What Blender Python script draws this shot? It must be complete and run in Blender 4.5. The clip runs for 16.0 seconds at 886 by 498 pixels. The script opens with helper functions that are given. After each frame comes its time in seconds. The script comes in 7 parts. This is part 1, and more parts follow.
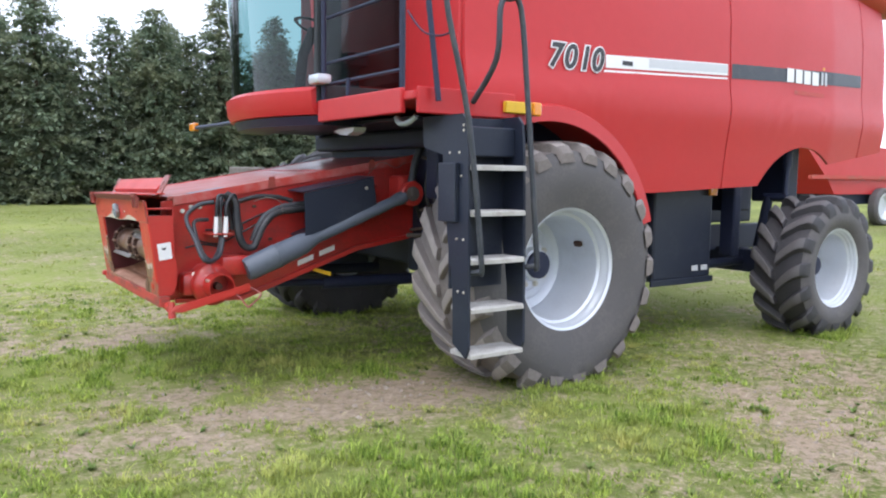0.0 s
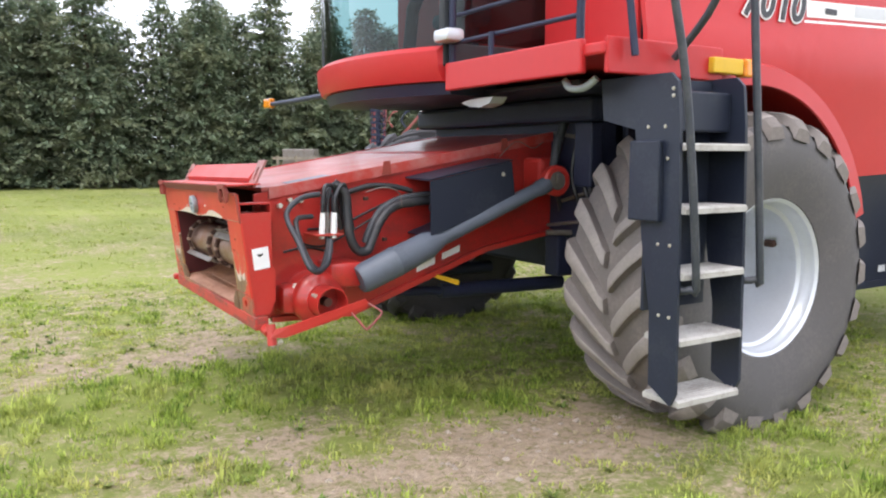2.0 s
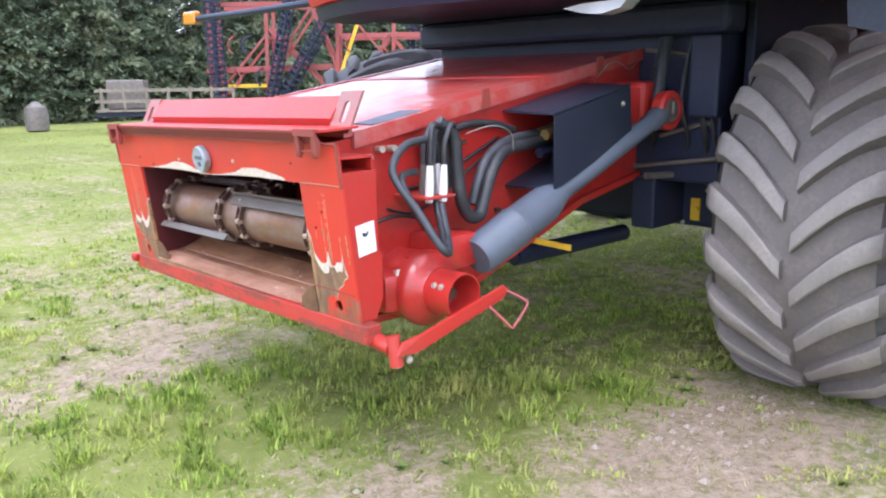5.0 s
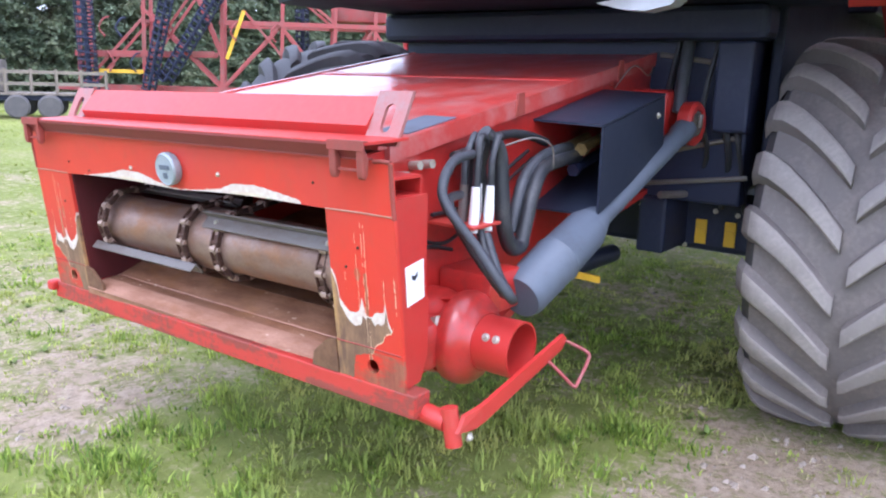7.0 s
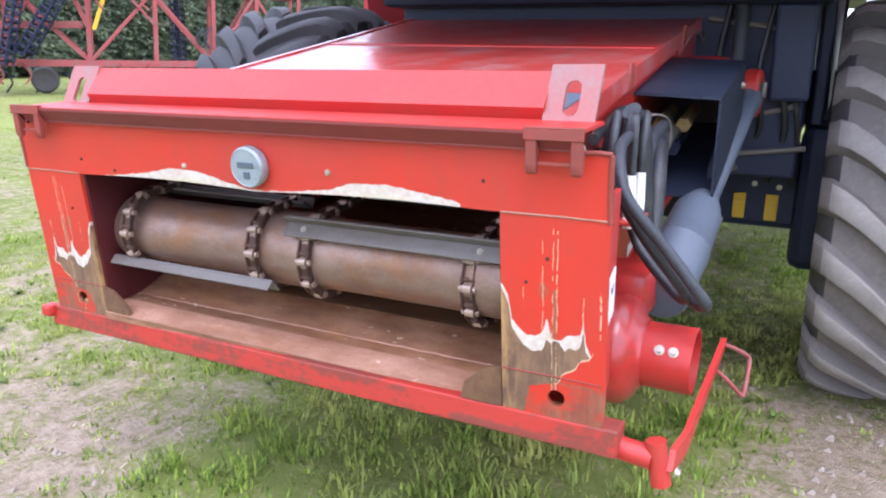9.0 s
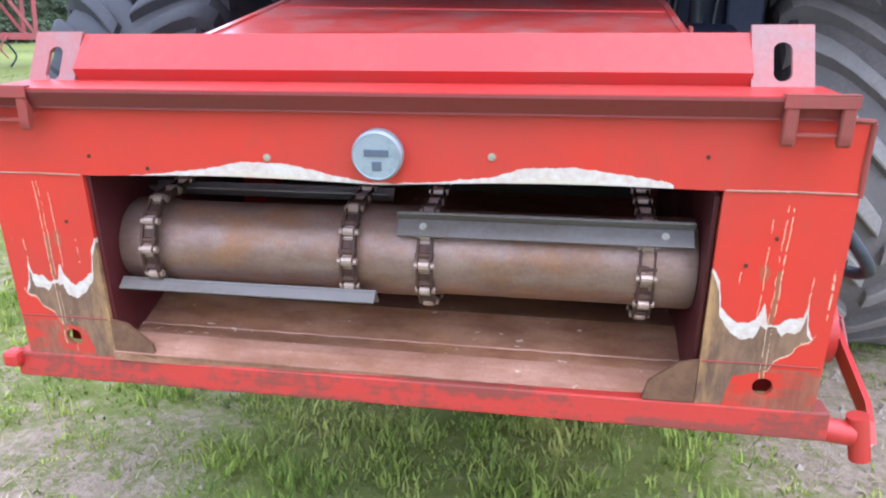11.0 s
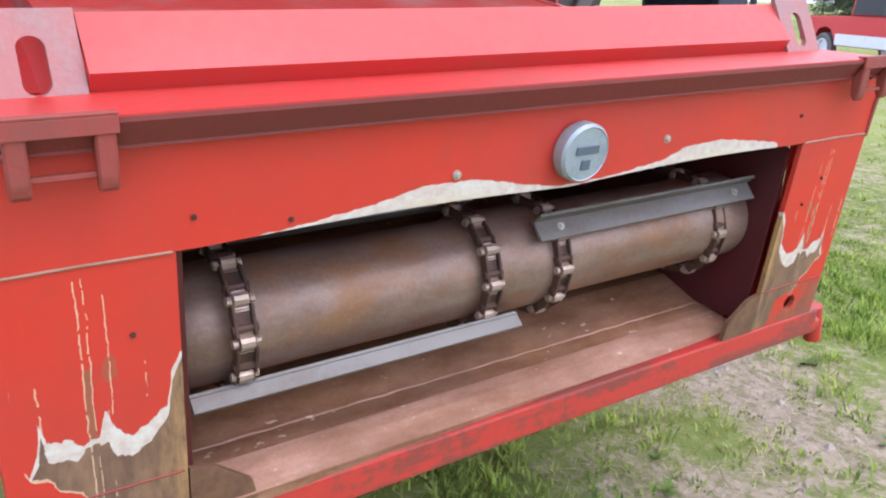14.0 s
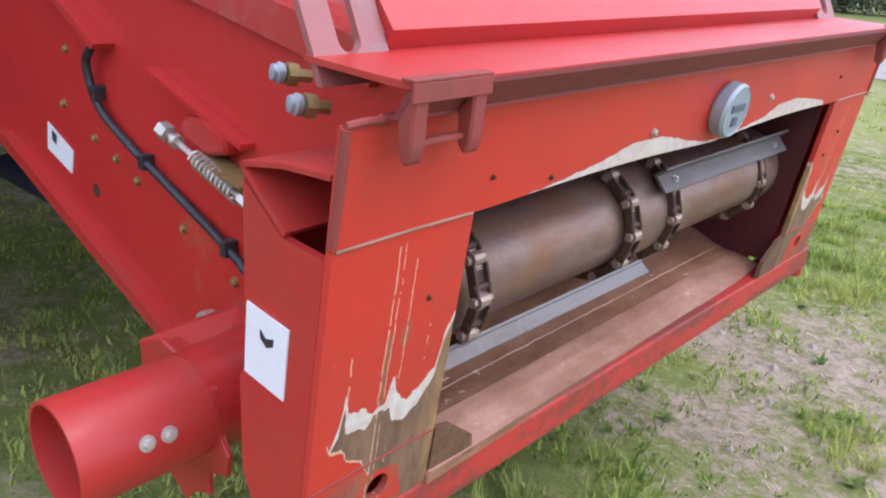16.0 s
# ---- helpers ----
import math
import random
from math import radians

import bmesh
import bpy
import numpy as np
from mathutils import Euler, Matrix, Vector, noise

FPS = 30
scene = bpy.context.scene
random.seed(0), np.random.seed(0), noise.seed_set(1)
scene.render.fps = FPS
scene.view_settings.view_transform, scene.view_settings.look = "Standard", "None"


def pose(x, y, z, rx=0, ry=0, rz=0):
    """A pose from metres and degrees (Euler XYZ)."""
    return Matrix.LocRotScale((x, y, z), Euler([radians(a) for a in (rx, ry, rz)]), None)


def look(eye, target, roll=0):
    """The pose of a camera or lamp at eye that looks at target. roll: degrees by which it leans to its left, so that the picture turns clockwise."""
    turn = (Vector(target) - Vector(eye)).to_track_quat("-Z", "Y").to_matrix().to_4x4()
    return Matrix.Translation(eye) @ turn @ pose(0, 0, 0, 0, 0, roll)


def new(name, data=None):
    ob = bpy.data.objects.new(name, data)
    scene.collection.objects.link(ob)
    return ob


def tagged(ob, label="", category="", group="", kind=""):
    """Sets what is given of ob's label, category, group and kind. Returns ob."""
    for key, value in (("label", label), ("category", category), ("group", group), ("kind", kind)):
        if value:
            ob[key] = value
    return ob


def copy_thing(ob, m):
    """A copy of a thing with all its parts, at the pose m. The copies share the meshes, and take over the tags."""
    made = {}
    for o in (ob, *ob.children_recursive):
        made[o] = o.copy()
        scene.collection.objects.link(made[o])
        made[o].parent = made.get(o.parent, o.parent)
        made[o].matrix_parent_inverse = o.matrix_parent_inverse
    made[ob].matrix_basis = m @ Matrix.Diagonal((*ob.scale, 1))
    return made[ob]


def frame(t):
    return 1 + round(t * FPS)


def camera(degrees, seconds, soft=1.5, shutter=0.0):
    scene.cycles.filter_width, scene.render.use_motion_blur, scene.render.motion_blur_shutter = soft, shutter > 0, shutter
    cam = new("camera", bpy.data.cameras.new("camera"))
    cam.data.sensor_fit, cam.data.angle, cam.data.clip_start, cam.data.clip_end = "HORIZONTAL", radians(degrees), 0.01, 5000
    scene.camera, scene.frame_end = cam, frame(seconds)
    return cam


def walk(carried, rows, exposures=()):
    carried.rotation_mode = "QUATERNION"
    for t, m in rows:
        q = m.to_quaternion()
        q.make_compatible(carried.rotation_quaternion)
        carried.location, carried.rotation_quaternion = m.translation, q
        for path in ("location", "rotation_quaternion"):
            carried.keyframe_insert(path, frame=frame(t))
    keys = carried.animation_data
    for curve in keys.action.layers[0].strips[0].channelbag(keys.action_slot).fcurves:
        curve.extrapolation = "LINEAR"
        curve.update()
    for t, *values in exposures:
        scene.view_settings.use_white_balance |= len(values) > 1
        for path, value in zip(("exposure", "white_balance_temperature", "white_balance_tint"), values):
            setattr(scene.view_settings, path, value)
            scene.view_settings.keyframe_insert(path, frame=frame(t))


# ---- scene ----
cam = camera(59.4, 16.0, soft=2.1)
METRES, EYE, TILT, LEAN, TURN = 8.38, 1.5, 0.0, 0.0, -34.6
ROWS = [
    (0.0, 0.0, 0.0, 0.0, 0.06, -5.39, -0.66),
    (0.5, -0.0171, 0.0547, -0.0031, 2.18, -6.1, -0.93),
    (1.0, -0.0283, 0.0966, 0.0003, 3.42, -6.3, -0.93),
    (1.5, -0.0426, 0.1308, 0.0014, 3.66, -6.36, -0.69),
    (2.0, -0.0822, 0.1436, 0.0009, 3.13, -6.83, -0.21),
    (2.5, -0.1195, 0.1619, 0.0003, 1.88, -7.55, 0.34),
    (3.0, -0.1502, 0.1954, -0.0001, 0.14, -8.33, 0.76),
    (3.5, -0.1807, 0.2221, -0.0017, -2.17, -9.31, 1.08),
    (4.0, -0.2085, 0.244, 0.0, -4.83, -10.28, 1.41),
    (6.5, -0.281, 0.3585, 0.001, -17.22, -12.73, -1.35),
    (7.0, -0.2909, 0.3792, 0.0017, -19.11, -12.27, -1.63),
    (7.5, -0.3134, 0.401, 0.002, -21.28, -12.36, -1.78),
    (8.0, -0.324, 0.4214, 0.0002, -23.71, -12.77, -1.59),
    (8.5, -0.3291, 0.4408, 0.0007, -26.17, -13.45, -1.27),
    (9.0, -0.3532, 0.4573, 0.0008, -28.54, -14.32, -0.83),
    (11.5, -0.438, 0.5769, -0.0038, -53.19, -16.4, -1.04),
    (12.0, -0.4444, 0.6131, -0.0031, -60.14, -16.7, -1.23),
    (12.5, -0.4554, 0.6438, -0.0034, -67.0, -16.81, -1.26),
    (13.0, -0.4684, 0.679, -0.002, -74.37, -17.1, -1.18),
    (13.5, -0.4625, 0.7029, -0.0053, -81.88, -17.44, -1.01),
    (14.0, -0.4545, 0.7202, -0.0033, -89.32, -18.17, -1.2),
    (14.5, -0.4653, 0.7425, -0.0031, -95.7, -18.41, -1.5),
    (15.0, -0.4766, 0.7658, -0.0026, -100.16, -18.67, -2.16),
    (15.5, -0.4713, 0.7802, -0.0044, -102.3, -19.35, -3.04),
    (16.0, -0.4503, 0.7989, -0.005, -103.07, -20.89, -3.81),
]
walk(cam, [(t, pose(0, 0, EYE, TILT, LEAN, TURN) @ pose(METRES * x, METRES * y, METRES * z, 90 + pitch, roll, yaw)) for t, x, y, z, yaw, pitch, roll in ROWS], [(0.0, 1.03, 6200, 14), (2.0, 1.25, 6700, 15), (4.0, 1.57, 6350, 16), (6.5, 1.65, 5550, 21), (9.0, 1.6, 5750, 21), (12.0, 1.47, 5400, 16), (13.0, 1.4, 5900, 16), (16.0, 1.1, 5800, 22)])

# ---------------------------------------------------------------- light
world = bpy.data.worlds.new("overcast_sky")
scene.world = world
world.use_nodes = True
wn = world.node_tree
sky = wn.nodes.new("ShaderNodeTexSky")
sky.sky_type = "NISHITA"
sky.sun_disc = False
sky.sun_elevation, sky.sun_rotation = radians(52), radians(200)
sky.air_density, sky.dust_density = 1.0, 4.0
cloud = wn.nodes.new("ShaderNodeMixRGB")
cloud.inputs[0].default_value = 0.86
cloud.inputs[2].default_value = (8.0, 8.8, 10.0, 1)
wn.links.new(sky.outputs[0], cloud.inputs[1])
wn.links.new(cloud.outputs[0], wn.nodes["Background"].inputs[0])
wn.nodes["Background"].inputs[1].default_value = 0.126
sun = new("sun", bpy.data.lights.new("sun", "SUN"))
sun.data.energy, sun.data.angle, sun.data.color = 0.6, radians(24), (1.0, 0.97, 0.93)
sun.matrix_basis = look((-9, -4.5, 17), (0, 0, 0))

# ---------------------------------------------------------------- materials
def nodes_of(name):
    m = bpy.data.materials.new(name)
    m.use_nodes = True
    nt = m.node_tree
    return m, nt, nt.nodes["Principled BSDF"]


def tex_noise(nt, scale, detail=4, rough=0.6, coord="Object", stretch=None):
    tc = nt.nodes.new("ShaderNodeTexCoord")
    n = nt.nodes.new("ShaderNodeTexNoise")
    n.inputs["Scale"].default_value, n.inputs["Detail"].default_value, n.inputs["Roughness"].default_value = scale, detail, rough
    src = tc.outputs[coord]
    if stretch:
        mp = nt.nodes.new("ShaderNodeMapping")
        mp.inputs["Scale"].default_value = stretch
        nt.links.new(src, mp.inputs[0])
        src = mp.outputs[0]
    nt.links.new(src, n.inputs["Vector"])
    return n.outputs["Fac"]


def ramp(nt, fac, stops):
    r = nt.nodes.new("ShaderNodeValToRGB")
    while len(r.color_ramp.elements) < len(stops):
        r.color_ramp.elements.new(0.5)
    for e, (p, c) in zip(r.color_ramp.elements, stops):
        e.position, e.color = p, (*c, 1) if len(c) == 3 else c
    nt.links.new(fac, r.inputs[0])
    return r.outputs[0]


def mix(nt, fac, a, b, kind="MIX"):
    n = nt.nodes.new("ShaderNodeMixRGB")
    n.blend_type = kind
    for i, v in enumerate((fac, a, b)):
        if isinstance(v, (int, float)):
            n.inputs[i].default_value = v if i == 0 else (v, v, v, 1)
        elif isinstance(v, tuple):
            n.inputs[i].default_value = (*v, 1)
        else:
            nt.links.new(v, n.inputs[i])
    return n.outputs[0]


def calc(nt, op, a, b=None, c=None, clamp=False):
    n = nt.nodes.new("ShaderNodeMath")
    n.operation, n.use_clamp = op, clamp
    for i, v in enumerate((a, b, c)):
        if v is None:
            continue
        if isinstance(v, (int, float)):
            n.inputs[i].default_value = v
        else:
            nt.links.new(v, n.inputs[i])
    return n.outputs[0]


def bump(nt, bsdf, height, strength=0.3, dist=0.01):
    b = nt.nodes.new("ShaderNodeBump")
    b.inputs["Strength"].default_value, b.inputs["Distance"].default_value = strength, dist
    nt.links.new(height, b.inputs["Height"])
    nt.links.new(b.outputs[0], bsdf.inputs["Normal"])


def surface(name, base, stain=None, amount=0.5, big=2.0, fine=40.0, rough=0.5, metal=0.0, relief=0.15, coat=0.0, spread=0.12, stretch=None, shine=0.5):
    """A painted, cast or moulded surface: base colour, stains of a second colour, grain and uneven gloss."""
    m, nt, bs = nodes_of(name)
    stain = stain or tuple(0.7 * v for v in base)
    n1, n2 = tex_noise(nt, big, 5, 0.65, stretch=stretch), tex_noise(nt, fine, 3, 0.6)
    both = calc(nt, "ADD", calc(nt, "MULTIPLY", n1, 0.7), calc(nt, "MULTIPLY", n2, 0.3))
    lo = 0.62 - 0.3 * amount
    f = ramp(nt, both, [(lo, (0, 0, 0)), (min(lo + spread, 1), (1, 1, 1))])
    col = mix(nt, calc(nt, "MULTIPLY", f, min(1, 0.35 + 0.6 * amount)), base, stain)
    col = mix(nt, 0.25, col, mix(nt, n2, (0.45, 0.45, 0.45), (1.0, 1.0, 1.0)), "MULTIPLY")
    nt.links.new(col, bs.inputs["Base Color"])
    nt.links.new(calc(nt, "ADD", calc(nt, "MULTIPLY", n1, 0.25), rough - 0.12, clamp=True), bs.inputs["Roughness"])
    bs.inputs["Metallic"].default_value = metal
    bs.inputs["Coat Weight"].default_value = coat
    bs.inputs["Specular IOR Level"].default_value = shine
    bs.inputs["Coat Roughness"].default_value = 0.12
    if relief:
        bump(nt, bs, both, relief, 0.01)
    return m


def rubbed_steel(name, light, mid, rust, dark, along, gloss, metal=0.4, flecks=0.0):
    """Steel rubbed by crops: pale polish, streaks of fresh and old rust that run along y, pits and pale flecks."""
    m, nt, bs = nodes_of(name)
    cloud = tex_noise(nt, 3.5, 5, 0.7, stretch=(1, 0.55, 1))
    streak = tex_noise(nt, 16, 5, 0.7, stretch=(1, along, 1))
    blotch = tex_noise(nt, 8, 4, 0.65, stretch=(1, 0.7, 1))
    grain = tex_noise(nt, 130, 3, 0.7)
    col = mix(nt, ramp(nt, streak, [(0.36, (0, 0, 0)), (0.62, (1, 1, 1))]), mid, light)
    col = mix(nt, calc(nt, "MULTIPLY", ramp(nt, blotch, [(0.50, (0, 0, 0)), (0.66, (1, 1, 1))]), 0.75), col, rust)
    col = mix(nt, calc(nt, "MULTIPLY", ramp(nt, cloud, [(0.46, (0, 0, 0)), (0.70, (1, 1, 1))]), 0.7), col, dark)
    col = mix(nt, 0.55, col, mix(nt, grain, (0.45, 0.43, 0.42), (1.25, 1.25, 1.25)), "MULTIPLY")
    if flecks:
        spot = tex_noise(nt, 55, 2, 0.5, stretch=(1, 0.5, 1))
        col = mix(nt, calc(nt, "MULTIPLY", ramp(nt, spot, [(0.70, (0, 0, 0)), (0.73, (1, 1, 1))]), flecks), col, (0.62, 0.46, 0.36))
    nt.links.new(col, bs.inputs["Base Color"])
    nt.links.new(calc(nt, "ADD", gloss, calc(nt, "MULTIPLY", blotch, 0.3)), bs.inputs["Roughness"])
    bs.inputs["Metallic"].default_value = metal
    bump(nt, bs, calc(nt, "ADD", calc(nt, "MULTIPLY", streak, 0.5), calc(nt, "MULTIPLY", grain, 0.5)), 0.3, 0.006)
    return m


m_rust = rubbed_steel("rust_brown_steel", (0.31, 0.205, 0.160), (0.225, 0.130, 0.095), (0.29, 0.130, 0.055), (0.125, 0.065, 0.045), 0.35, 0.26, 0.35)
m_trough = rubbed_steel("polished_rusty_sheet", (0.35, 0.175, 0.100), (0.215, 0.088, 0.040), (0.32, 0.145, 0.050), (0.125, 0.050, 0.024), 0.35, 0.38, 0.0, 0.7)
m_lip = rubbed_steel("pale_scuffed_lip", (0.47, 0.255, 0.175), (0.33, 0.155, 0.092), (0.31, 0.135, 0.060), (0.19, 0.076, 0.040), 0.25, 0.40, 0.0, 0.6)
RED = (0.49, 0.028, 0.021)
m_red = surface("red_machine_paint", RED, (0.31, 0.06, 0.04), 0.5, 2.2, 40, 0.46, 0, 0.08, 0.10, 0.25)
m_redpanel = surface("red_body_panel_paint", (0.49, 0.024, 0.026), (0.41, 0.036, 0.034), 0.45, 0.9, 12, 0.44, 0, 0.03, 0.06, 0.3, shine=0.35)
m_reddull = surface("dull_red_paint_with_dust", (0.44, 0.040, 0.026), (0.22, 0.10, 0.065), 0.42, 3, 45, 0.55, 0, 0.2)
m_rustred = surface("rusted_red_edge", (0.29, 0.045, 0.032), (0.14, 0.055, 0.036), 0.6, 7, 60, 0.7, 0, 0.4, spread=0.3)
m_redside = surface("red_paint_with_rust_blooms", (0.52, 0.026, 0.020), (0.38, 0.12, 0.045), 0.14, 2.6, 30, 0.42, 0, 0.06, 0.10, 0.06)
m_grimy = surface("grimy_red_side_paint", (0.47, 0.026, 0.020), (0.19, 0.028, 0.022), 0.5, 5, 40, 0.34, 0, 0.08, 0.35, 0.16, stretch=(0.5, 1, 1))
m_beam = surface("chipped_red_beam_paint", (0.46, 0.038, 0.026), (0.12, 0.052, 0.036), 0.50, 11, 45, 0.55, 0, 0.35, spread=0.07, stretch=(1, 0.25, 1.4))
m_tab = surface("scuffed_red_tab", (0.34, 0.115, 0.10), (0.235, 0.185, 0.175), 0.6, 12, 90, 0.5, 0.1, 0.2, spread=0.25)
# Darker red than the shelf, with browner streaks along y.
m_shelflip = surface("dark_rust_red_shelf_lip", (0.21, 0.030, 0.026), (0.10, 0.038, 0.026), 0.45, 6, 60, 0.6, 0, 0.3, spread=0.3, stretch=(1, 0.3, 1))


m_darkbrown = surface("brown_rust_film", (0.19, 0.095, 0.05), (0.11, 0.05, 0.03), 0.6, 8, 60, 0.6, 0.1, 0.3)
m_darkrust = surface("dark_rust", (0.09, 0.042, 0.028), (0.045, 0.025, 0.02), 0.5, 12, 80, 0.65, 0.3, 0.4)
m_steel = surface("worn_bare_steel", (0.185, 0.165, 0.150), (0.105, 0.062, 0.040), 0.58, 9, 80, 0.5, 0.3, 0.2, spread=0.25, stretch=(1, 0.3, 1))
# Red paint with the shade of the opening put into its colour.
m_inner = surface("shade_darkened_inner_red", (0.085, 0.010, 0.012), (0.028, 0.012, 0.012), 0.55, 7, 60, 0.5, 0, 0.2, spread=0.3, stretch=(1, 1, 0.3))
# Near-black steel that stands in for the shade deep in the throat.
m_throatshade = surface("shade_dark_inner_steel", (0.020, 0.015, 0.018), (0.035, 0.022, 0.018), 0.5, 6, 60, 0.6, 0.1, 0.2)
m_roller = surface("bright_worn_chain_roller", (0.42, 0.30, 0.24), (0.20, 0.10, 0.06), 0.5, 25, 90, 0.4, 0.5, 0.2, spread=0.3)
m_zinc = surface("zinc_plated_bolt", (0.55, 0.52, 0.45), (0.4, 0.33, 0.2), 0.4, 30, 120, 0.38, 0.6, 0.1)
m_brass = surface("dull_brass_fitting", (0.34, 0.24, 0.09), (0.2, 0.13, 0.06), 0.5, 20, 90, 0.45, 0.5, 0.1)
m_alu = surface("grey_cast_medallion", (0.36, 0.40, 0.43), (0.24, 0.27, 0.29), 0.4, 20, 110, 0.5, 0.35, 0.3)
m_black = surface("black_chassis_paint", (0.020, 0.025, 0.054), (0.034, 0.039, 0.066), 0.35, 3, 40, 0.5, 0, 0.15, shine=0.3)
m_panelblack = surface("black_satin_sheet_metal", (0.017, 0.022, 0.038), (0.034, 0.040, 0.055), 0.35, 4, 60, 0.42, 0, 0.06, shine=0.35)
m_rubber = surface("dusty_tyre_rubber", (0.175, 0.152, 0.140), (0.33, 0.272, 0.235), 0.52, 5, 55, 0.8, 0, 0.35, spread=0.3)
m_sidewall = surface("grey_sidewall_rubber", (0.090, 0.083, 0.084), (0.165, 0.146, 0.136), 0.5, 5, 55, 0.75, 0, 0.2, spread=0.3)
# Rubber with shade put into its colour, for far wheels and rear tread gaps.
m_shadetyre = surface("dark_shaded_tyre_rubber", (0.040, 0.038, 0.042), (0.085, 0.076, 0.074), 0.45, 5, 55, 0.7, 0, 0.2, spread=0.3)
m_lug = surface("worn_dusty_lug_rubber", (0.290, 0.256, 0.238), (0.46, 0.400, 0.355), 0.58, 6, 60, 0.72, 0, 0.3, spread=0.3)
m_rimsilver = surface("silver_wheel_paint", (0.62, 0.645, 0.69), (0.40, 0.40, 0.41), 0.4, 4, 50, 0.34, 0.3, 0.08, spread=0.3)
m_greyplastic = surface("grey_plastic_guard", (0.100, 0.118, 0.150), (0.070, 0.080, 0.096), 0.4, 5, 70, 0.5, 0, 0.1)
m_hose = surface("black_rubber_hose", (0.020, 0.021, 0.025), (0.06, 0.057, 0.055), 0.4, 12, 120, 0.45, 0, 0.25)
m_greyhose = surface("grey_hose_sleeve", (0.040, 0.044, 0.052), (0.022, 0.022, 0.026), 0.5, 15, 120, 0.5, 0, 0.3)
m_tread = surface("light_grey_grip_tread", (0.48, 0.46, 0.43), (0.30, 0.27, 0.24), 0.5, 12, 90, 0.6, 0.2, 0.3)
m_white = surface("white_label", (0.80, 0.80, 0.80), (0.66, 0.66, 0.64), 0.3, 8, 50, 0.5, 0, 0.0)
m_grey = surface("light_grey_print", (0.55, 0.56, 0.58), (0.5, 0.5, 0.52), 0.3, 8, 50, 0.45, 0, 0.0)
m_ink = surface("dark_print", (0.03, 0.03, 0.035), (0.05, 0.05, 0.05), 0.3, 8, 50, 0.5, 0, 0.0)
m_yellow = surface("yellow_tag", (0.70, 0.42, 0.02), (0.5, 0.3, 0.03), 0.3, 8, 50, 0.5, 0, 0.05)
m_amber = surface("amber_lens", (0.75, 0.25, 0.01), (0.6, 0.2, 0.02), 0.3, 8, 50, 0.25, 0, 0.02, 0.4)
m_handrail = surface("dark_grey_painted_tube", (0.036, 0.041, 0.052), (0.08, 0.08, 0.085), 0.4, 8, 80, 0.45, 0.1, 0.1)
m_seat = surface("grey_seat_cloth", (0.11, 0.12, 0.15), (0.07, 0.08, 0.1), 0.4, 10, 200, 0.85, 0, 0.2)
m_cabtrim = surface("dark_cab_trim", (0.018, 0.022, 0.025), (0.035, 0.038, 0.04), 0.4, 5, 60, 0.6, 0, 0.1)
m_bark = surface("conifer_bark", (0.10, 0.07, 0.05), (0.05, 0.035, 0.025), 0.5, 6, 40, 0.9, 0, 0.5)
m_oldred = surface("faded_implement_red", (0.33, 0.060, 0.058), (0.23, 0.10, 0.088), 0.5, 3, 40, 0.6, 0, 0.15)
m_gravel = surface("pale_gravel_track", (0.30, 0.27, 0.23), (0.2, 0.18, 0.15), 0.5, 3, 60, 0.9, 0, 0.5)
m_clod = surface("pale_soil_clods", (0.36, 0.30, 0.245), (0.24, 0.19, 0.15), 0.5, 30, 150, 0.95, 0, 0.3)
m_oldwood = surface("weathered_timber", (0.24, 0.20, 0.16), (0.14, 0.12, 0.1), 0.5, 4, 60, 0.85, 0, 0.3)


def glass(name, tint):
    m, nt, bs = nodes_of(name)
    nt.nodes.remove(bs)
    t, g = nt.nodes.new("ShaderNodeBsdfTransparent"), nt.nodes.new("ShaderNodeBsdfGlossy")
    t.inputs[0].default_value = (*tint, 1)
    g.inputs["Roughness"].default_value = 0.03
    fr, mx = nt.nodes.new("ShaderNodeFresnel"), nt.nodes.new("ShaderNodeMixShader")
    fr.inputs[0].default_value = 1.4
    nt.links.new(fr.outputs[0], mx.inputs[0])
    nt.links.new(t.outputs[0], mx.inputs[1])
    nt.links.new(g.outputs[0], mx.inputs[2])
    nt.links.new(mx.outputs[0], nt.nodes["Material Output"].inputs[0])
    return m


m_glass = glass("green_tinted_cab_glass", (0.15, 0.27, 0.265))
m_doorglass = glass("light_tinted_door_glass", (0.42, 0.50, 0.50))


def profile(nt, where, lo, hi, points, z0=0.0, z1=1.0):
    """A line through (place, value) points, read at where."""
    f = calc(nt, "DIVIDE", calc(nt, "SUBTRACT", where, lo), hi - lo, clamp=True)
    r = ramp(nt, f, [((a - lo) / (hi - lo), ((v - z0) / (z1 - z0),) * 3) for a, v in points])
    return calc(nt, "ADD", calc(nt, "MULTIPLY", r, z1 - z0), z0)


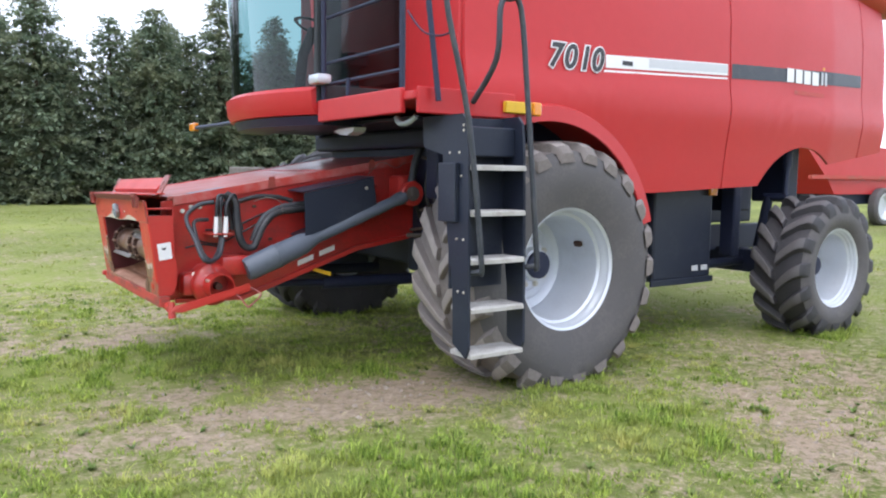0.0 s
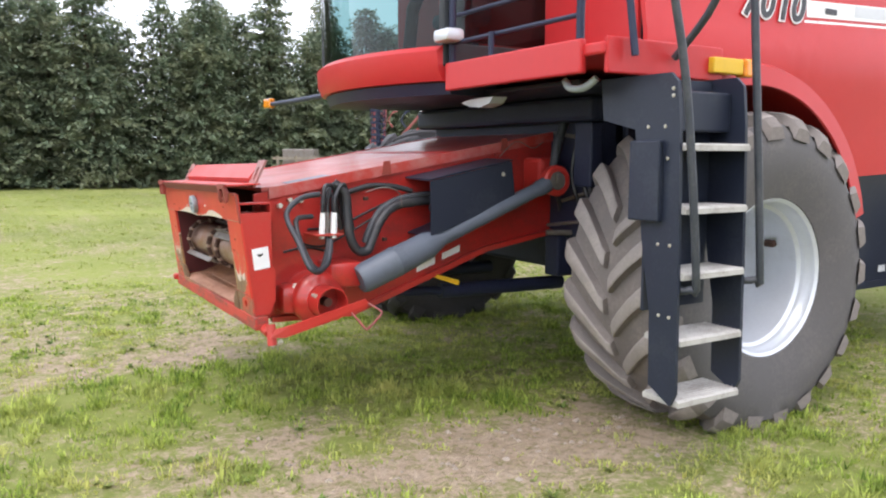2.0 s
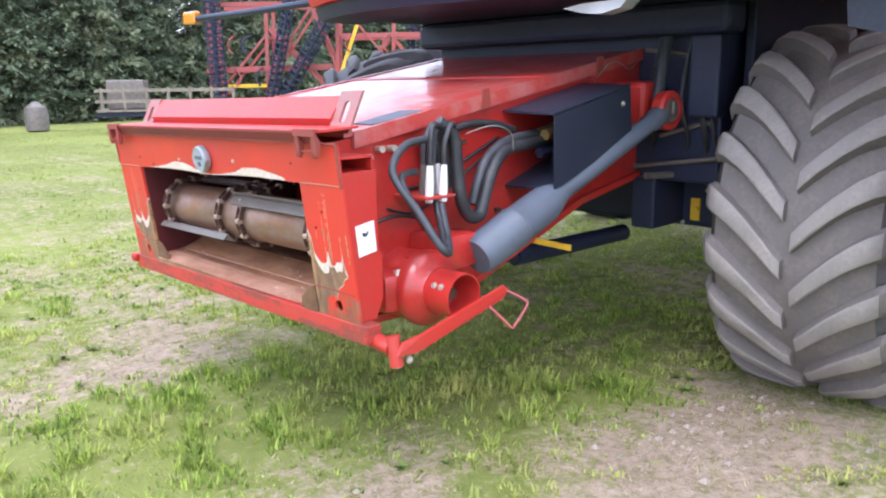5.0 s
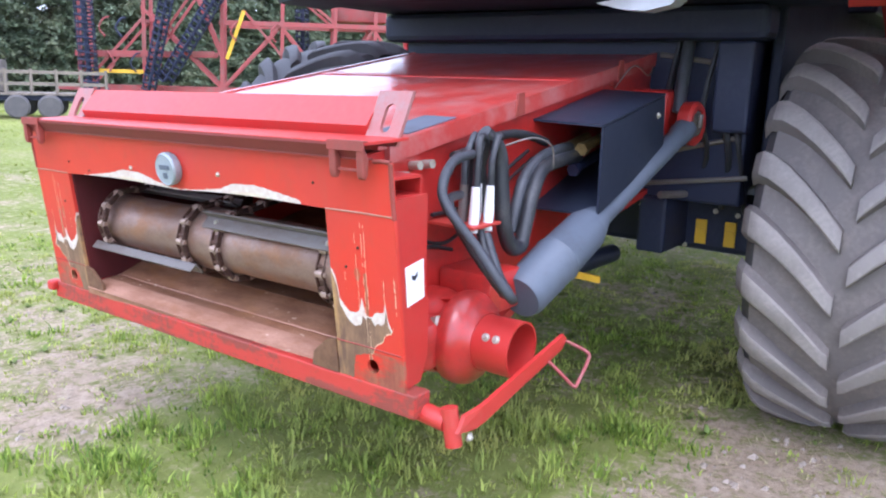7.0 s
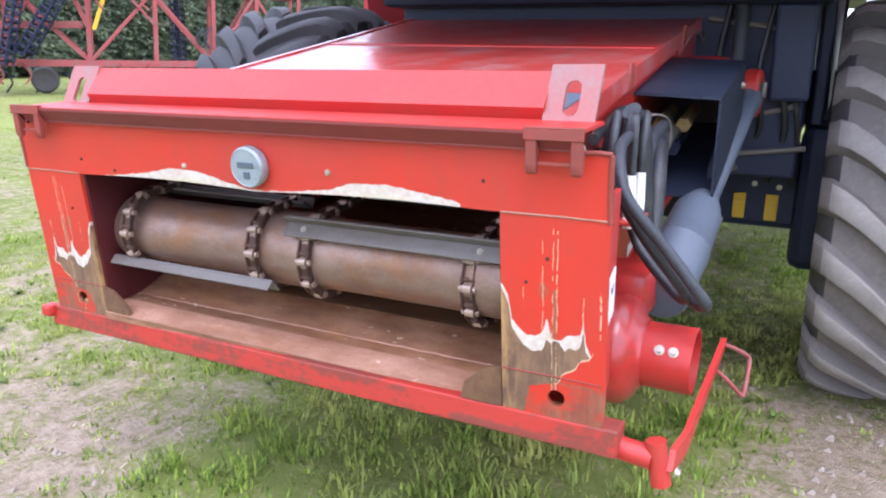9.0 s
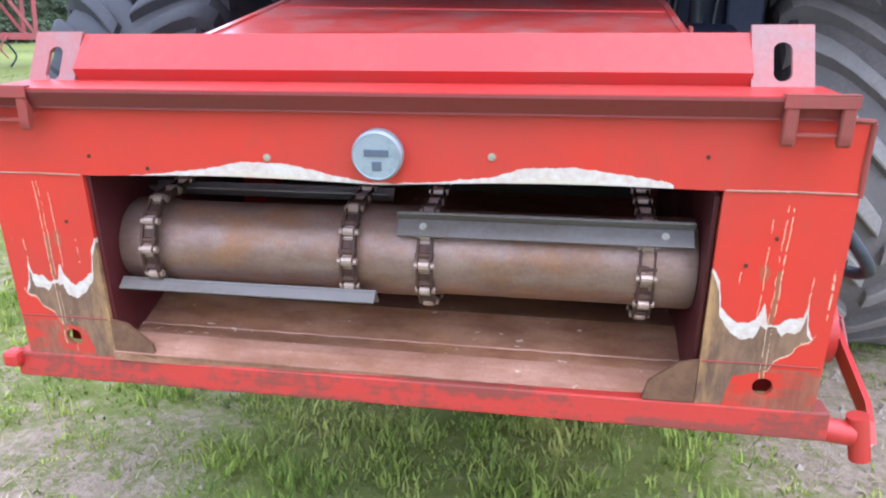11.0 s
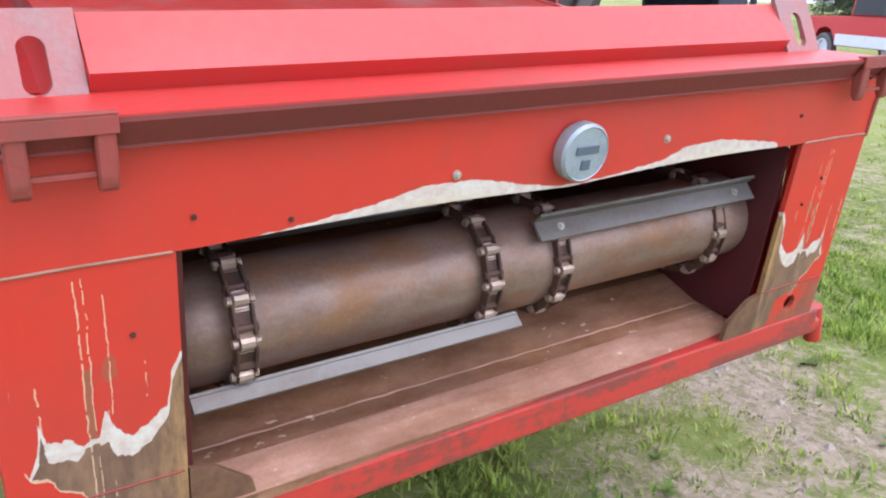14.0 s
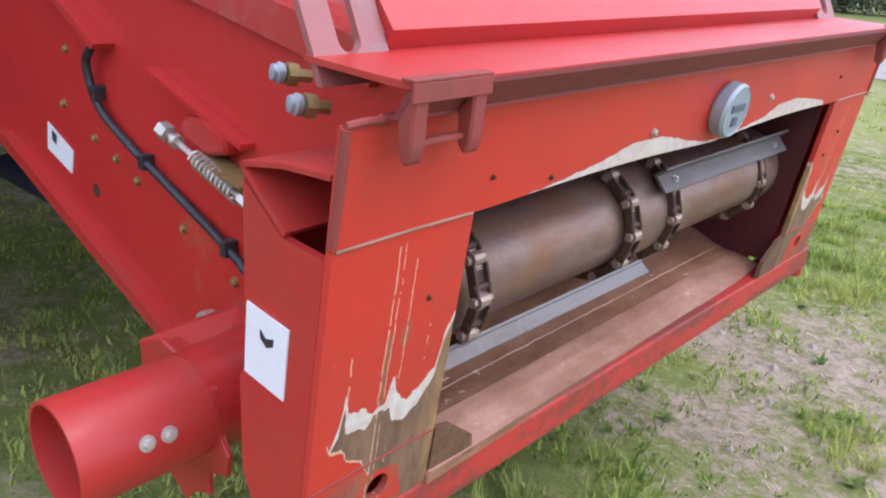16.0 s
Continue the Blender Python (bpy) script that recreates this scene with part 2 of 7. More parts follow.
def worn_face():
    """Red paint of the feeder face, scraped to pale primer and brown rust where crops rub past the opening."""
    m, nt, bs = nodes_of("scraped_red_face_paint")
    tc = nt.nodes.new("ShaderNodeTexCoord")
    sp = nt.nodes.new("ShaderNodeSeparateXYZ")
    nt.links.new(tc.outputs["Object"], sp.inputs[0])
    y = sp.outputs[1]
    z = calc(nt, "ADD", sp.outputs[2], calc(nt, "MULTIPLY", calc(nt, "SUBTRACT", y, 6.168), 0.018))
    ragged = calc(nt, "SUBTRACT", tex_noise(nt, 45, 4, 0.7), 0.5)
    jag = calc(nt, "SUBTRACT", tex_noise(nt, 30, 3, 0.6, stretch=(0.1, 1, 0.3)), 0.5)
    off = calc(nt, "ABSOLUTE", calc(nt, "SUBTRACT", y, 6.168))
    p = calc(nt, "ADD", calc(nt, "SUBTRACT", off, 0.698), calc(nt, "MULTIPLY", ragged, 0.008))
    rough_edge = calc(nt, "ADD", calc(nt, "MULTIPLY", ragged, 0.020), calc(nt, "MULTIPLY", jag, 0.030))
    # where the red ends on the posts, how thick the bare primer is under it, where the brown ends
    red_end = profile(nt, p, 0.0, 0.24, [(0.0, 0.99), (0.016, 0.96), (0.024, 0.905), (0.05, 0.878), (0.078, 0.868), (0.098, 0.885), (0.109, 0.918), (0.120, 0.872), (0.142, 0.868), (0.160, 0.888), (0.188, 0.888), (0.194, 0.925), (0.200, 0.872), (0.213, 0.84), (0.222, 0.80)], 0.6, 1.1)
    thick = profile(nt, p, 0.0, 0.24, [(0.0, 0.012), (0.024, 0.022), (0.055, 0.034), (0.085, 0.040), (0.109, 0.055), (0.122, 0.006), (0.140, 0.006), (0.152, 0.034), (0.185, 0.034), (0.200, 0.018), (0.215, 0.005)], 0.0, 0.1)
    brown_low = profile(nt, p, 0.0, 0.24, [(0.0, 0.67), (0.055, 0.67), (0.068, 0.742), (0.135, 0.758), (0.150, 0.788), (0.178, 0.805), (0.190, 0.828), (0.212, 0.834), (0.222, 0.86)], 0.6, 1.1)
    red_end = calc(nt, "ADD", red_end, rough_edge)
    under = calc(nt, "SUBTRACT", red_end, z)
    on_post = calc(nt, "MULTIPLY", calc(nt, "LESS_THAN", z, 1.12), calc(nt, "GREATER_THAN", p, -0.01))
    worn = calc(nt, "MULTIPLY", calc(nt, "GREATER_THAN", under, 0.0), on_post)
    worn = calc(nt, "MULTIPLY", worn, calc(nt, "GREATER_THAN", z, calc(nt, "ADD", brown_low, calc(nt, "MULTIPLY", rough_edge, 0.5))))
    pale = calc(nt, "MULTIPLY", worn, calc(nt, "LESS_THAN", under, calc(nt, "ADD", thick, calc(nt, "MULTIPLY", jag, 0.02))))
    brown = calc(nt, "SUBTRACT", worn, pale, clamp=True)
    # thin pale rim along the lower outline of the brown
    rim = calc(nt, "LESS_THAN", calc(nt, "ABSOLUTE", calc(nt, "SUBTRACT", z, calc(nt, "ADD", brown_low, calc(nt, "MULTIPLY", rough_edge, 0.5)))), 0.0022)
    rim = calc(nt, "MULTIPLY", calc(nt, "MULTIPLY", rim, on_post), calc(nt, "MULTIPLY", calc(nt, "GREATER_THAN", p, 0.13), calc(nt, "LESS_THAN", p, 0.218)))
    # two bare humps above the opening
    tall = profile(nt, y, 5.50, 6.80, [(5.55, 0.0), (5.575, 0.012), (5.66, 0.026), (5.76, 0.040), (5.86, 0.038), (5.93, 0.018), (6.02, 0.008), (6.14, 0.002), (6.20, 0.004), (6.30, 0.022), (6.37, 0.038), (6.48, 0.040), (6.56, 0.022), (6.66, 0.010), (6.75, 0.0)], 0.0, 0.1)
    lip = calc(nt, "ADD", 1.146, calc(nt, "MULTIPLY", calc(nt, "MULTIPLY", calc(nt, "MAXIMUM", calc(nt, "SUBTRACT", 6.168, y), 0.0), 1.43), 0.012))
    hz = calc(nt, "SUBTRACT", calc(nt, "ADD", calc(nt, "ADD", lip, tall), calc(nt, "MULTIPLY", ragged, 0.012)), z)
    bare = calc(nt, "MULTIPLY", calc(nt, "GREATER_THAN", hz, 0.0), calc(nt, "LESS_THAN", off, 0.60))
    bare = calc(nt, "MULTIPLY", bare, calc(nt, "GREATER_THAN", z, 1.10))
    cream = calc(nt, "MULTIPLY", bare, calc(nt, "GREATER_THAN", hz, 0.024))
    pale = calc(nt, "MAXIMUM", pale, bare)
    # short scratches, chips and long knife-like scores down the posts
    scr = tex_noise(nt, 60, 2, 0.5, stretch=(0.3, 1, 0.02))
    scr = ramp(nt, scr, [(0.70, (0, 0, 0)), (0.715, (1, 1, 1))])
    scr = calc(nt, "MULTIPLY", scr, calc(nt, "MULTIPLY", calc(nt, "LESS_THAN", z, 1.05), calc(nt, "GREATER_THAN", ragged, 0.02)))
    wob = calc(nt, "MULTIPLY", calc(nt, "SUBTRACT", tex_noise(nt, 9, 2, 0.5), 0.5), 0.010)
    pw = calc(nt, "ADD", p, wob)
    worn_line = calc(nt, "GREATER_THAN", tex_noise(nt, 50, 2, 0.5), 0.43)
    for where, half, z_top, z_low in ((0.122, 0.0008, 1.13, 0.74), (0.132, 0.0011, 1.125, 0.70), (0.098, 0.0008, 1.10, 0.86), (0.052, 0.0009, 0.985, 0.925), (0.192, 0.0011, 0.98, 0.89)):
        d = calc(nt, "ABSOLUTE", calc(nt, "SUBTRACT", pw, where))
        cut = calc(nt, "MULTIPLY", calc(nt, "LESS_THAN", d, half), calc(nt, "MULTIPLY", calc(nt, "LESS_THAN", z, z_top), calc(nt, "GREATER_THAN", z, z_low)))
        scr = calc(nt, "MAXIMUM", scr, calc(nt, "MULTIPLY", cut, worn_line))
    # rusty smear beside the scores, a stained spot, brown film low on the posts
    smear = calc(nt, "MULTIPLY", calc(nt, "LESS_THAN", calc(nt, "ABSOLUTE", calc(nt, "SUBTRACT", pw, 0.127)), 0.0055), calc(nt, "LESS_THAN", z, 0.99))
    smear = calc(nt, "MULTIPLY", calc(nt, "MULTIPLY", smear, on_post), calc(nt, "GREATER_THAN", z, 0.70))
    spot = calc(nt, "ADD", calc(nt, "POWER", calc(nt, "DIVIDE", calc(nt, "SUBTRACT", p, 0.098), 0.012), 2.0), calc(nt, "POWER", calc(nt, "DIVIDE", calc(nt, "SUBTRACT", z, 0.985), 0.022), 2.0))
    smear = calc(nt, "MAXIMUM", smear, calc(nt, "MULTIPLY", calc(nt, "LESS_THAN", calc(nt, "ADD", spot, calc(nt, "MULTIPLY", ragged, 2.5)), 0.7), 0.7))
    n1, n2 = tex_noise(nt, 2.5, 5), tex_noise(nt, 60, 3)
    film = ramp(nt, tex_noise(nt, 18, 4, 0.65, stretch=(1, 0.5, 1)), [(0.44, (0, 0, 0)), (0.58, (1, 1, 1))])
    film = calc(nt, "MULTIPLY", calc(nt, "MULTIPLY", film, 0.75), calc(nt, "MULTIPLY", calc(nt, "LESS_THAN", z, 0.765), on_post))
    red = mix(nt, ramp(nt, n1, [(0.35, (0, 0, 0)), (0.65, (1, 1, 1))]), (0.56, 0.036, 0.020), (0.48, 0.040, 0.026))
    dirt = ramp(nt, tex_noise(nt, 7, 5, 0.7), [(0.56, (0, 0, 0)), (0.72, (1, 1, 1))])
    red = mix(nt, calc(nt, "MULTIPLY", dirt, 0.25), red, (0.25, 0.07, 0.045))
    runs = ramp(nt, tex_noise(nt, 22, 4, 0.65, stretch=(0.3, 1, 0.10)), [(0.58, (0, 0, 0)), (0.75, (1, 1, 1))])
    red = mix(nt, calc(nt, "MULTIPLY", runs, 0.14), red, (0.28, 0.09, 0.055))
    trickle = ramp(nt, tex_noise(nt, 30, 4, 0.7, stretch=(0.3, 1, 0.25)), [(0.38, (0, 0, 0)), (0.62, (1, 1, 1))])
    rust = mix(nt, trickle, (0.15, 0.082, 0.055), (0.26, 0.145, 0.085))
    tan = calc(nt, "MULTIPLY", calc(nt, "SUBTRACT", 1.0, calc(nt, "DIVIDE", p, 0.05), clamp=True), trickle)
    rust = mix(nt, calc(nt, "MULTIPLY", tan, 0.85), rust, (0.46, 0.26, 0.10))
    rust = mix(nt, 0.4, rust, mix(nt, n2, (0.4, 0.4, 0.4), (1.2, 1.2, 1.2)), "MULTIPLY")
    col = mix(nt, film, red, rust)
    col = mix(nt, calc(nt, "MULTIPLY", smear, 0.7), col, (0.22, 0.11, 0.055))
    col = mix(nt, brown, col, rust)
    col = mix(nt, calc(nt, "MULTIPLY", calc(nt, "MAXIMUM", scr, rim), 0.8), col, (0.66, 0.44, 0.28))
    primer = mix(nt, cream, mix(nt, n2, (0.46, 0.39, 0.31), (0.70, 0.645, 0.575)), (0.58, 0.51, 0.38))
    col = mix(nt, calc(nt, "MULTIPLY", pale, calc(nt, "ADD", 0.68, calc(nt, "MULTIPLY", n2, 0.5), clamp=True)), col, primer)
    nt.links.new(col, bs.inputs["Base Color"])
    nt.links.new(calc(nt, "ADD", 0.36, calc(nt, "MULTIPLY", n1, 0.2)), bs.inputs["Roughness"])
    bump(nt, bs, calc(nt, "SUBTRACT", calc(nt, "MULTIPLY", n2, 0.2), calc(nt, "MULTIPLY", brown, 0.5)), 0.25, 0.006)
    return m


m_face = worn_face()


def top_paint():
    """Glossy red paint of the feeder's top with a few pale chips."""
    m, nt, bs = nodes_of("glossy_red_top_paint")
    n1, n2 = tex_noise(nt, 2.0, 5), tex_noise(nt, 40, 3)
    torn = tex_noise(nt, 6, 5, 0.7, stretch=(0.35, 1, 1))
    bare = ramp(nt, torn, [(0.735, (0, 0, 0)), (0.75, (1, 1, 1))])
    red = mix(nt, n1, (0.50, 0.034, 0.028), (0.38, 0.05, 0.036))
    dust = ramp(nt, tex_noise(nt, 5, 5, 0.7), [(0.44, (0, 0, 0)), (0.74, (1, 1, 1))])
    red = mix(nt, calc(nt, "MULTIPLY", dust, 0.6), red, (0.44, 0.27, 0.25))
    nt.links.new(mix(nt, bare, red, mix(nt, n2, (0.60, 0.60, 0.63), (0.82, 0.82, 0.84))), bs.inputs["Base Color"])
    nt.links.new(calc(nt, "ADD", 0.24, calc(nt, "MULTIPLY", n1, 0.25)), bs.inputs["Roughness"])
    bs.inputs["Coat Weight"].default_value, bs.inputs["Coat Roughness"].default_value = 0.5, 0.12
    wave = nt.nodes.new("ShaderNodeBump")
    wave.inputs["Strength"].default_value, wave.inputs["Distance"].default_value = 0.5, 0.02
    nt.links.new(tex_noise(nt, 5, 4, 0.6), wave.inputs["Height"])
    nt.links.new(wave.outputs[0], bs.inputs["Coat Normal"])
    return m


m_toppaint = top_paint()


def ground_material():
    m, nt, bs = nodes_of("patchy_grass_and_dry_soil")
    at = nt.nodes.new("ShaderNodeAttribute")
    at.attribute_name = "bare"
    n1, n2, n3 = tex_noise(nt, 26, 5, 0.7), tex_noise(nt, 9, 5, 0.7), tex_noise(nt, 70, 4, 0.7)
    n4 = tex_noise(nt, 0.12, 4, 0.6)
    green = mix(nt, ramp(nt, n2, [(0.3, (0, 0, 0)), (0.7, (1, 1, 1))]), (0.110, 0.142, 0.036), (0.270, 0.300, 0.080))
    green = mix(nt, ramp(nt, n4, [(0.4, (0, 0, 0)), (0.62, (1, 1, 1))]), green, (0.285, 0.32, 0.086))
    green = mix(nt, 0.5, green, mix(nt, n3, (0.25, 0.25, 0.25), (1.2, 1.2, 1.2)), "MULTIPLY")
    soil = mix(nt, ramp(nt, n2, [(0.25, (0, 0, 0)), (0.75, (1, 1, 1))]), (0.31, 0.232, 0.160), (0.485, 0.388, 0.292))
    crumb = ramp(nt, n1, [(0.38, (0.45, 0.42, 0.40)), (0.52, (1.0, 1.0, 1.0)), (0.64, (1.28, 1.26, 1.24))])
    soil = mix(nt, 0.45, soil, crumb, "MULTIPLY")
    soil = mix(nt, 0.5, soil, mix(nt, n3, (0.45, 0.42, 0.4), (1.25, 1.25, 1.25)), "MULTIPLY")
    f = calc(nt, "ADD", calc(nt, "ADD", at.outputs["Fac"], 0.05), calc(nt, "MULTIPLY", calc(nt, "SUBTRACT", calc(nt, "ADD", calc(nt, "MULTIPLY", n2, 0.45), calc(nt, "MULTIPLY", n1, 0.55)), 0.5), 4.2))
    f = ramp(nt, f, [(0.18, (0, 0, 0)), (0.92, (1, 1, 1))])
    nt.links.new(mix(nt, f, green, soil), bs.inputs["Base Color"])
    bs.inputs["Roughness"].default_value = 0.95
    bs.inputs["Specular IOR Level"].default_value = 0.15
    bump(nt, bs, calc(nt, "ADD", calc(nt, "ADD", n2, n1), n3), 0.7, 0.03)
    return m


def leaf_material(name, dark, light, dry, per_blade=True):
    m, nt, bs = nodes_of(name)
    geo = nt.nodes.new("ShaderNodeNewGeometry")
    n = tex_noise(nt, 1.1 if per_blade else 0.9, 4, 0.6)
    col = mix(nt, geo.outputs["Random Per Island"], dark, light)
    col = mix(nt, ramp(nt, n, [(0.44, (0, 0, 0)), (0.68, (1, 1, 1))]), col, dry)
    hue = ramp(nt, tex_noise(nt, 7.0 if per_blade else 3.0, 3, 0.6), [(0.35, (0.72, 0.78, 0.66)), (0.65, (1.15, 1.12, 1.0))])
    col = mix(nt, 1.0, col, hue, "MULTIPLY")
    nt.links.new(col, bs.inputs["Base Color"])
    bs.inputs["Roughness"].default_value = 0.7
    bs.inputs["Specular IOR Level"].default_value = 0.2
    tr, mx = nt.nodes.new("ShaderNodeBsdfTranslucent"), nt.nodes.new("ShaderNodeMixShader")
    nt.links.new(col, tr.inputs[0])
    mx.inputs[0].default_value = 0.35 if per_blade else 0.5
    nt.links.new(bs.outputs[0], mx.inputs[1])
    nt.links.new(tr.outputs[0], mx.inputs[2])
    nt.links.new(mx.outputs[0], nt.nodes["Material Output"].inputs[0])
    return m


m_ground = ground_material()
m_grass = leaf_material("grass_blades", (0.085, 0.155, 0.030), (0.45, 0.56, 0.118), (0.53, 0.515, 0.19))
m_field = leaf_material("field_grass_blades", (0.19, 0.24, 0.056), (0.33, 0.375, 0.092), (0.36, 0.36, 0.125))
m_needles = leaf_material("conifer_foliage", (0.115, 0.155, 0.118), (0.245, 0.30, 0.225), (0.29, 0.30, 0.21), False)
m_straw = leaf_material("dry_straw", (0.34, 0.28, 0.18), (0.62, 0.54, 0.39), (0.42, 0.35, 0.23))
m_weed = leaf_material("broad_weed_leaves", (0.10, 0.165, 0.045), (0.20, 0.28, 0.085), (0.26, 0.28, 0.10))

# ---------------------------------------------------------------- shape helpers
def mesh_from(name, bm, material, smooth=None):
    bmesh.ops.recalc_face_normals(bm, faces=bm.faces)
    me = bpy.data.meshes.new(name)
    if smooth is not None:
        for f in bm.faces:
            f.smooth = True
        for e in bm.edges:
            if len(e.link_faces) == 2 and e.calc_face_angle(0) > radians(smooth):
                e.smooth = False
    bm.to_mesh(me)
    bm.free()
    me.materials.append(material)
    return me


TWIST = False  # on while the slightly askew intake face is built


def twisted(p):
    return Vector((p[0] + 0.03 * (p[1] - 6.168), p[1], p[2] - 0.018 * (p[1] - 6.168)))


def part(name, bm, material, parent, label="", smooth=None):
    ob = new(name, mesh_from(name, bm, material, smooth))
    if parent is not None:
        if TWIST and parent.name == "feeder_house":
            for v in ob.data.vertices:
                v.co = twisted(v.co)
        ob.parent = parent
        if parent.type == "EMPTY":
            ob.matrix_parent_inverse = parent.matrix_basis.inverted()
    return tagged(ob, label)


def thing(name, at, label, category, group=""):
    ob = new(name)
    ob.empty_display_size = 0.2
    ob.matrix_basis = pose(*at)
    return tagged(ob, label, category, group)


def single(name, bm, material, label, category, kind="", group="", smooth=None):
    return tagged(part(name, bm, material, None, "", smooth), label, category, group, kind)


def box(bm, x0, x1, y0, y1, z0, z1, bevel=0.0, move=None):
    g = bmesh.ops.create_cube(bm, size=1)["verts"]
    for v in g:
        v.co = Vector((x0 + (v.co.x + 0.5) * (x1 - x0), y0 + (v.co.y + 0.5) * (y1 - y0), z0 + (v.co.z + 0.5) * (z1 - z0)))
    if bevel:
        es = list({e for v in g for e in v.link_edges})
        g = bmesh.ops.bevel(bm, geom=es, offset=bevel, segments=2, affect="EDGES", profile=0.5)["verts"]
    if move:
        for v in g:
            v.co = move(v.co)
    return g


def prism(bm, loop, offset):
    """A closed solid: a loop of points and the same loop moved by offset."""
    off = Vector(offset)
    a = [bm.verts.new(p) for p in loop]
    b = [bm.verts.new(Vector(p) + off) for p in loop]
    bm.faces.new(a)
    bm.faces.new(b[::-1])
    for i in range(len(a)):
        j = (i + 1) % len(a)
        bm.faces.new((a[i], b[i], b[j], a[j]))


def frame_of(axis):
    axis = axis.normalized()
    side = axis.cross(Vector((0, 0, 1)))
    if side.length < 1e-3:
        side = Vector((1, 0, 0))
    side.normalize()
    return side, side.cross(axis).normalized()


def tube(bm, pts, radii, seg=10, closed_ends=True, glide=0):
    """A round bar along points; glide: extra points between each two, on a smooth curve."""
    pts = [Vector(p) for p in pts]
    radii = [radii] * len(pts) if isinstance(radii, (int, float)) else list(radii)
    if glide:
        q, r = [], []
        for i in range(len(pts) - 1):
            p0, p1, p2, p3 = pts[max(i - 1, 0)], pts[i], pts[i + 1], pts[min(i + 2, len(pts) - 1)]
            for k in range(glide):
                t = k / glide
                q.append(0.5 * ((2 * p1) + (p2 - p0) * t + (2 * p0 - 5 * p1 + 4 * p2 - p3) * t * t + (3 * p1 - p0 - 3 * p2 + p3) * t ** 3))
                r.append(radii[i] * (1 - t) + radii[i + 1] * t)
        pts, radii = q + [pts[-1]], r + [radii[-1]]
    rings, side = [], None
    for i, p in enumerate(pts):
        axis = (pts[min(i + 1, len(pts) - 1)] - pts[max(i - 1, 0)]).normalized()
        if side is None:
            side, up = frame_of(axis)
        else:
            side = (side - axis * side.dot(axis)).normalized()
            up = side.cross(axis).normalized()
        rings.append([bm.verts.new(p + radii[i] * (math.cos(a) * side + math.sin(a) * up)) for a in (2 * math.pi * k / seg for k in range(seg))])
    for a, b in zip(rings, rings[1:]):
        for k in range(seg):
            bm.faces.new((a[k], a[(k + 1) % seg], b[(k + 1) % seg], b[k]))
    if closed_ends:
        bm.faces.new(rings[0][::-1])
        bm.faces.new(rings[-1])


def lathe(bm, centre, axis, profile, seg=32, closed=False):
    """Turns a profile of (radius, distance along axis) round the axis."""
    c, axis = Vector(centre), Vector(axis).normalized()
    side, up = frame_of(axis)
    rings = []
    for r, h in profile:
        rings.append([bm.verts.new(c + axis * h + r * (math.cos(a) * side + math.sin(a) * up)) for a in (2 * math.pi * k / seg for k in range(seg))])
    pairs = list(zip(rings, rings[1:])) + ([(rings[-1], rings[0])] if closed else [])
    for a, b in pairs:
        for k in range(seg):
            bm.faces.new((a[k], a[(k + 1) % seg], b[(k + 1) % seg], b[k]))
    if not closed:
        bm.faces.new(rings[0][::-1])
        bm.faces.new(rings[-1])


def holed_plate(bm, half_w, half_h, hole_w, hole_h, thick, place, n=24):
    """A flat plate with a rounded slot through it; place maps (a, b, depth) to the world."""
    outer, inner = [], []
    for k in range(n):
        a = 2 * math.pi * (k + 0.5) / n
        dx, dy = math.cos(a), math.sin(a)
        s = min(half_w / max(abs(dx), 1e-6), half_h / max(abs(dy), 1e-6))
        outer.append((dx * s, dy * s))
        r = min(hole_w, hole_h)
        inner.append((dx * r + (hole_w - r) * (1 if dx > 0 else -1), dy * r + (hole_h - r) * (1 if dy > 0 else -1)))
    for q in ((half_w, half_h), (-half_w, half_h), (-half_w, -half_h), (half_w, -half_h)):
        i = min(range(n), key=lambda j: (outer[j][0] - q[0]) ** 2 + (outer[j][1] - q[1]) ** 2)
        outer[i] = q
    v = [[bm.verts.new(place(a, b, d)) for a, b in lp] for d in (0, thick) for lp in (outer, inner)]
    o0, i0, o1, i1 = v
    for k in range(n):
        j = (k + 1) % n
        bm.faces.new((o0[k], o0[j], i0[j], i0[k]))
        bm.faces.new((o1[k], i1[k], i1[j], o1[j]))
        bm.faces.new((o0[k], o1[k], o1[j], o0[j]))
        bm.faces.new((i0[k], i0[j], i1[j], i1[k]))


def bolt_mesh(name, material, r=0.0085, h=0.008):
    bm = bmesh.new()
    lathe(bm, (0, 0, 0), (0, 0, 1), [(r * 1.55, -0.002), (r * 1.55, 0.002)], 12)
    lathe(bm, (0, 0, 0), (0, 0, 1), [(r, 0.002), (r, h), (r * 0.8, h + 0.002)], 6)
    return mesh_from(name, bm, material)


def put(name, me, parent, at, axis, label=""):
    """One more object on a shared mesh, its z axis turned to axis."""
    ob = new(name, me)
    ob.parent = parent
    if parent.type == "EMPTY":
        ob.matrix_parent_inverse = parent.matrix_basis.inverted()
    if TWIST and parent.name == "feeder_house":
        at = twisted(at)
    ob.matrix_basis = Matrix.Translation(at) @ Vector(axis).to_track_quat("Z", "Y").to_matrix().to_4x4()
    return tagged(ob, label)


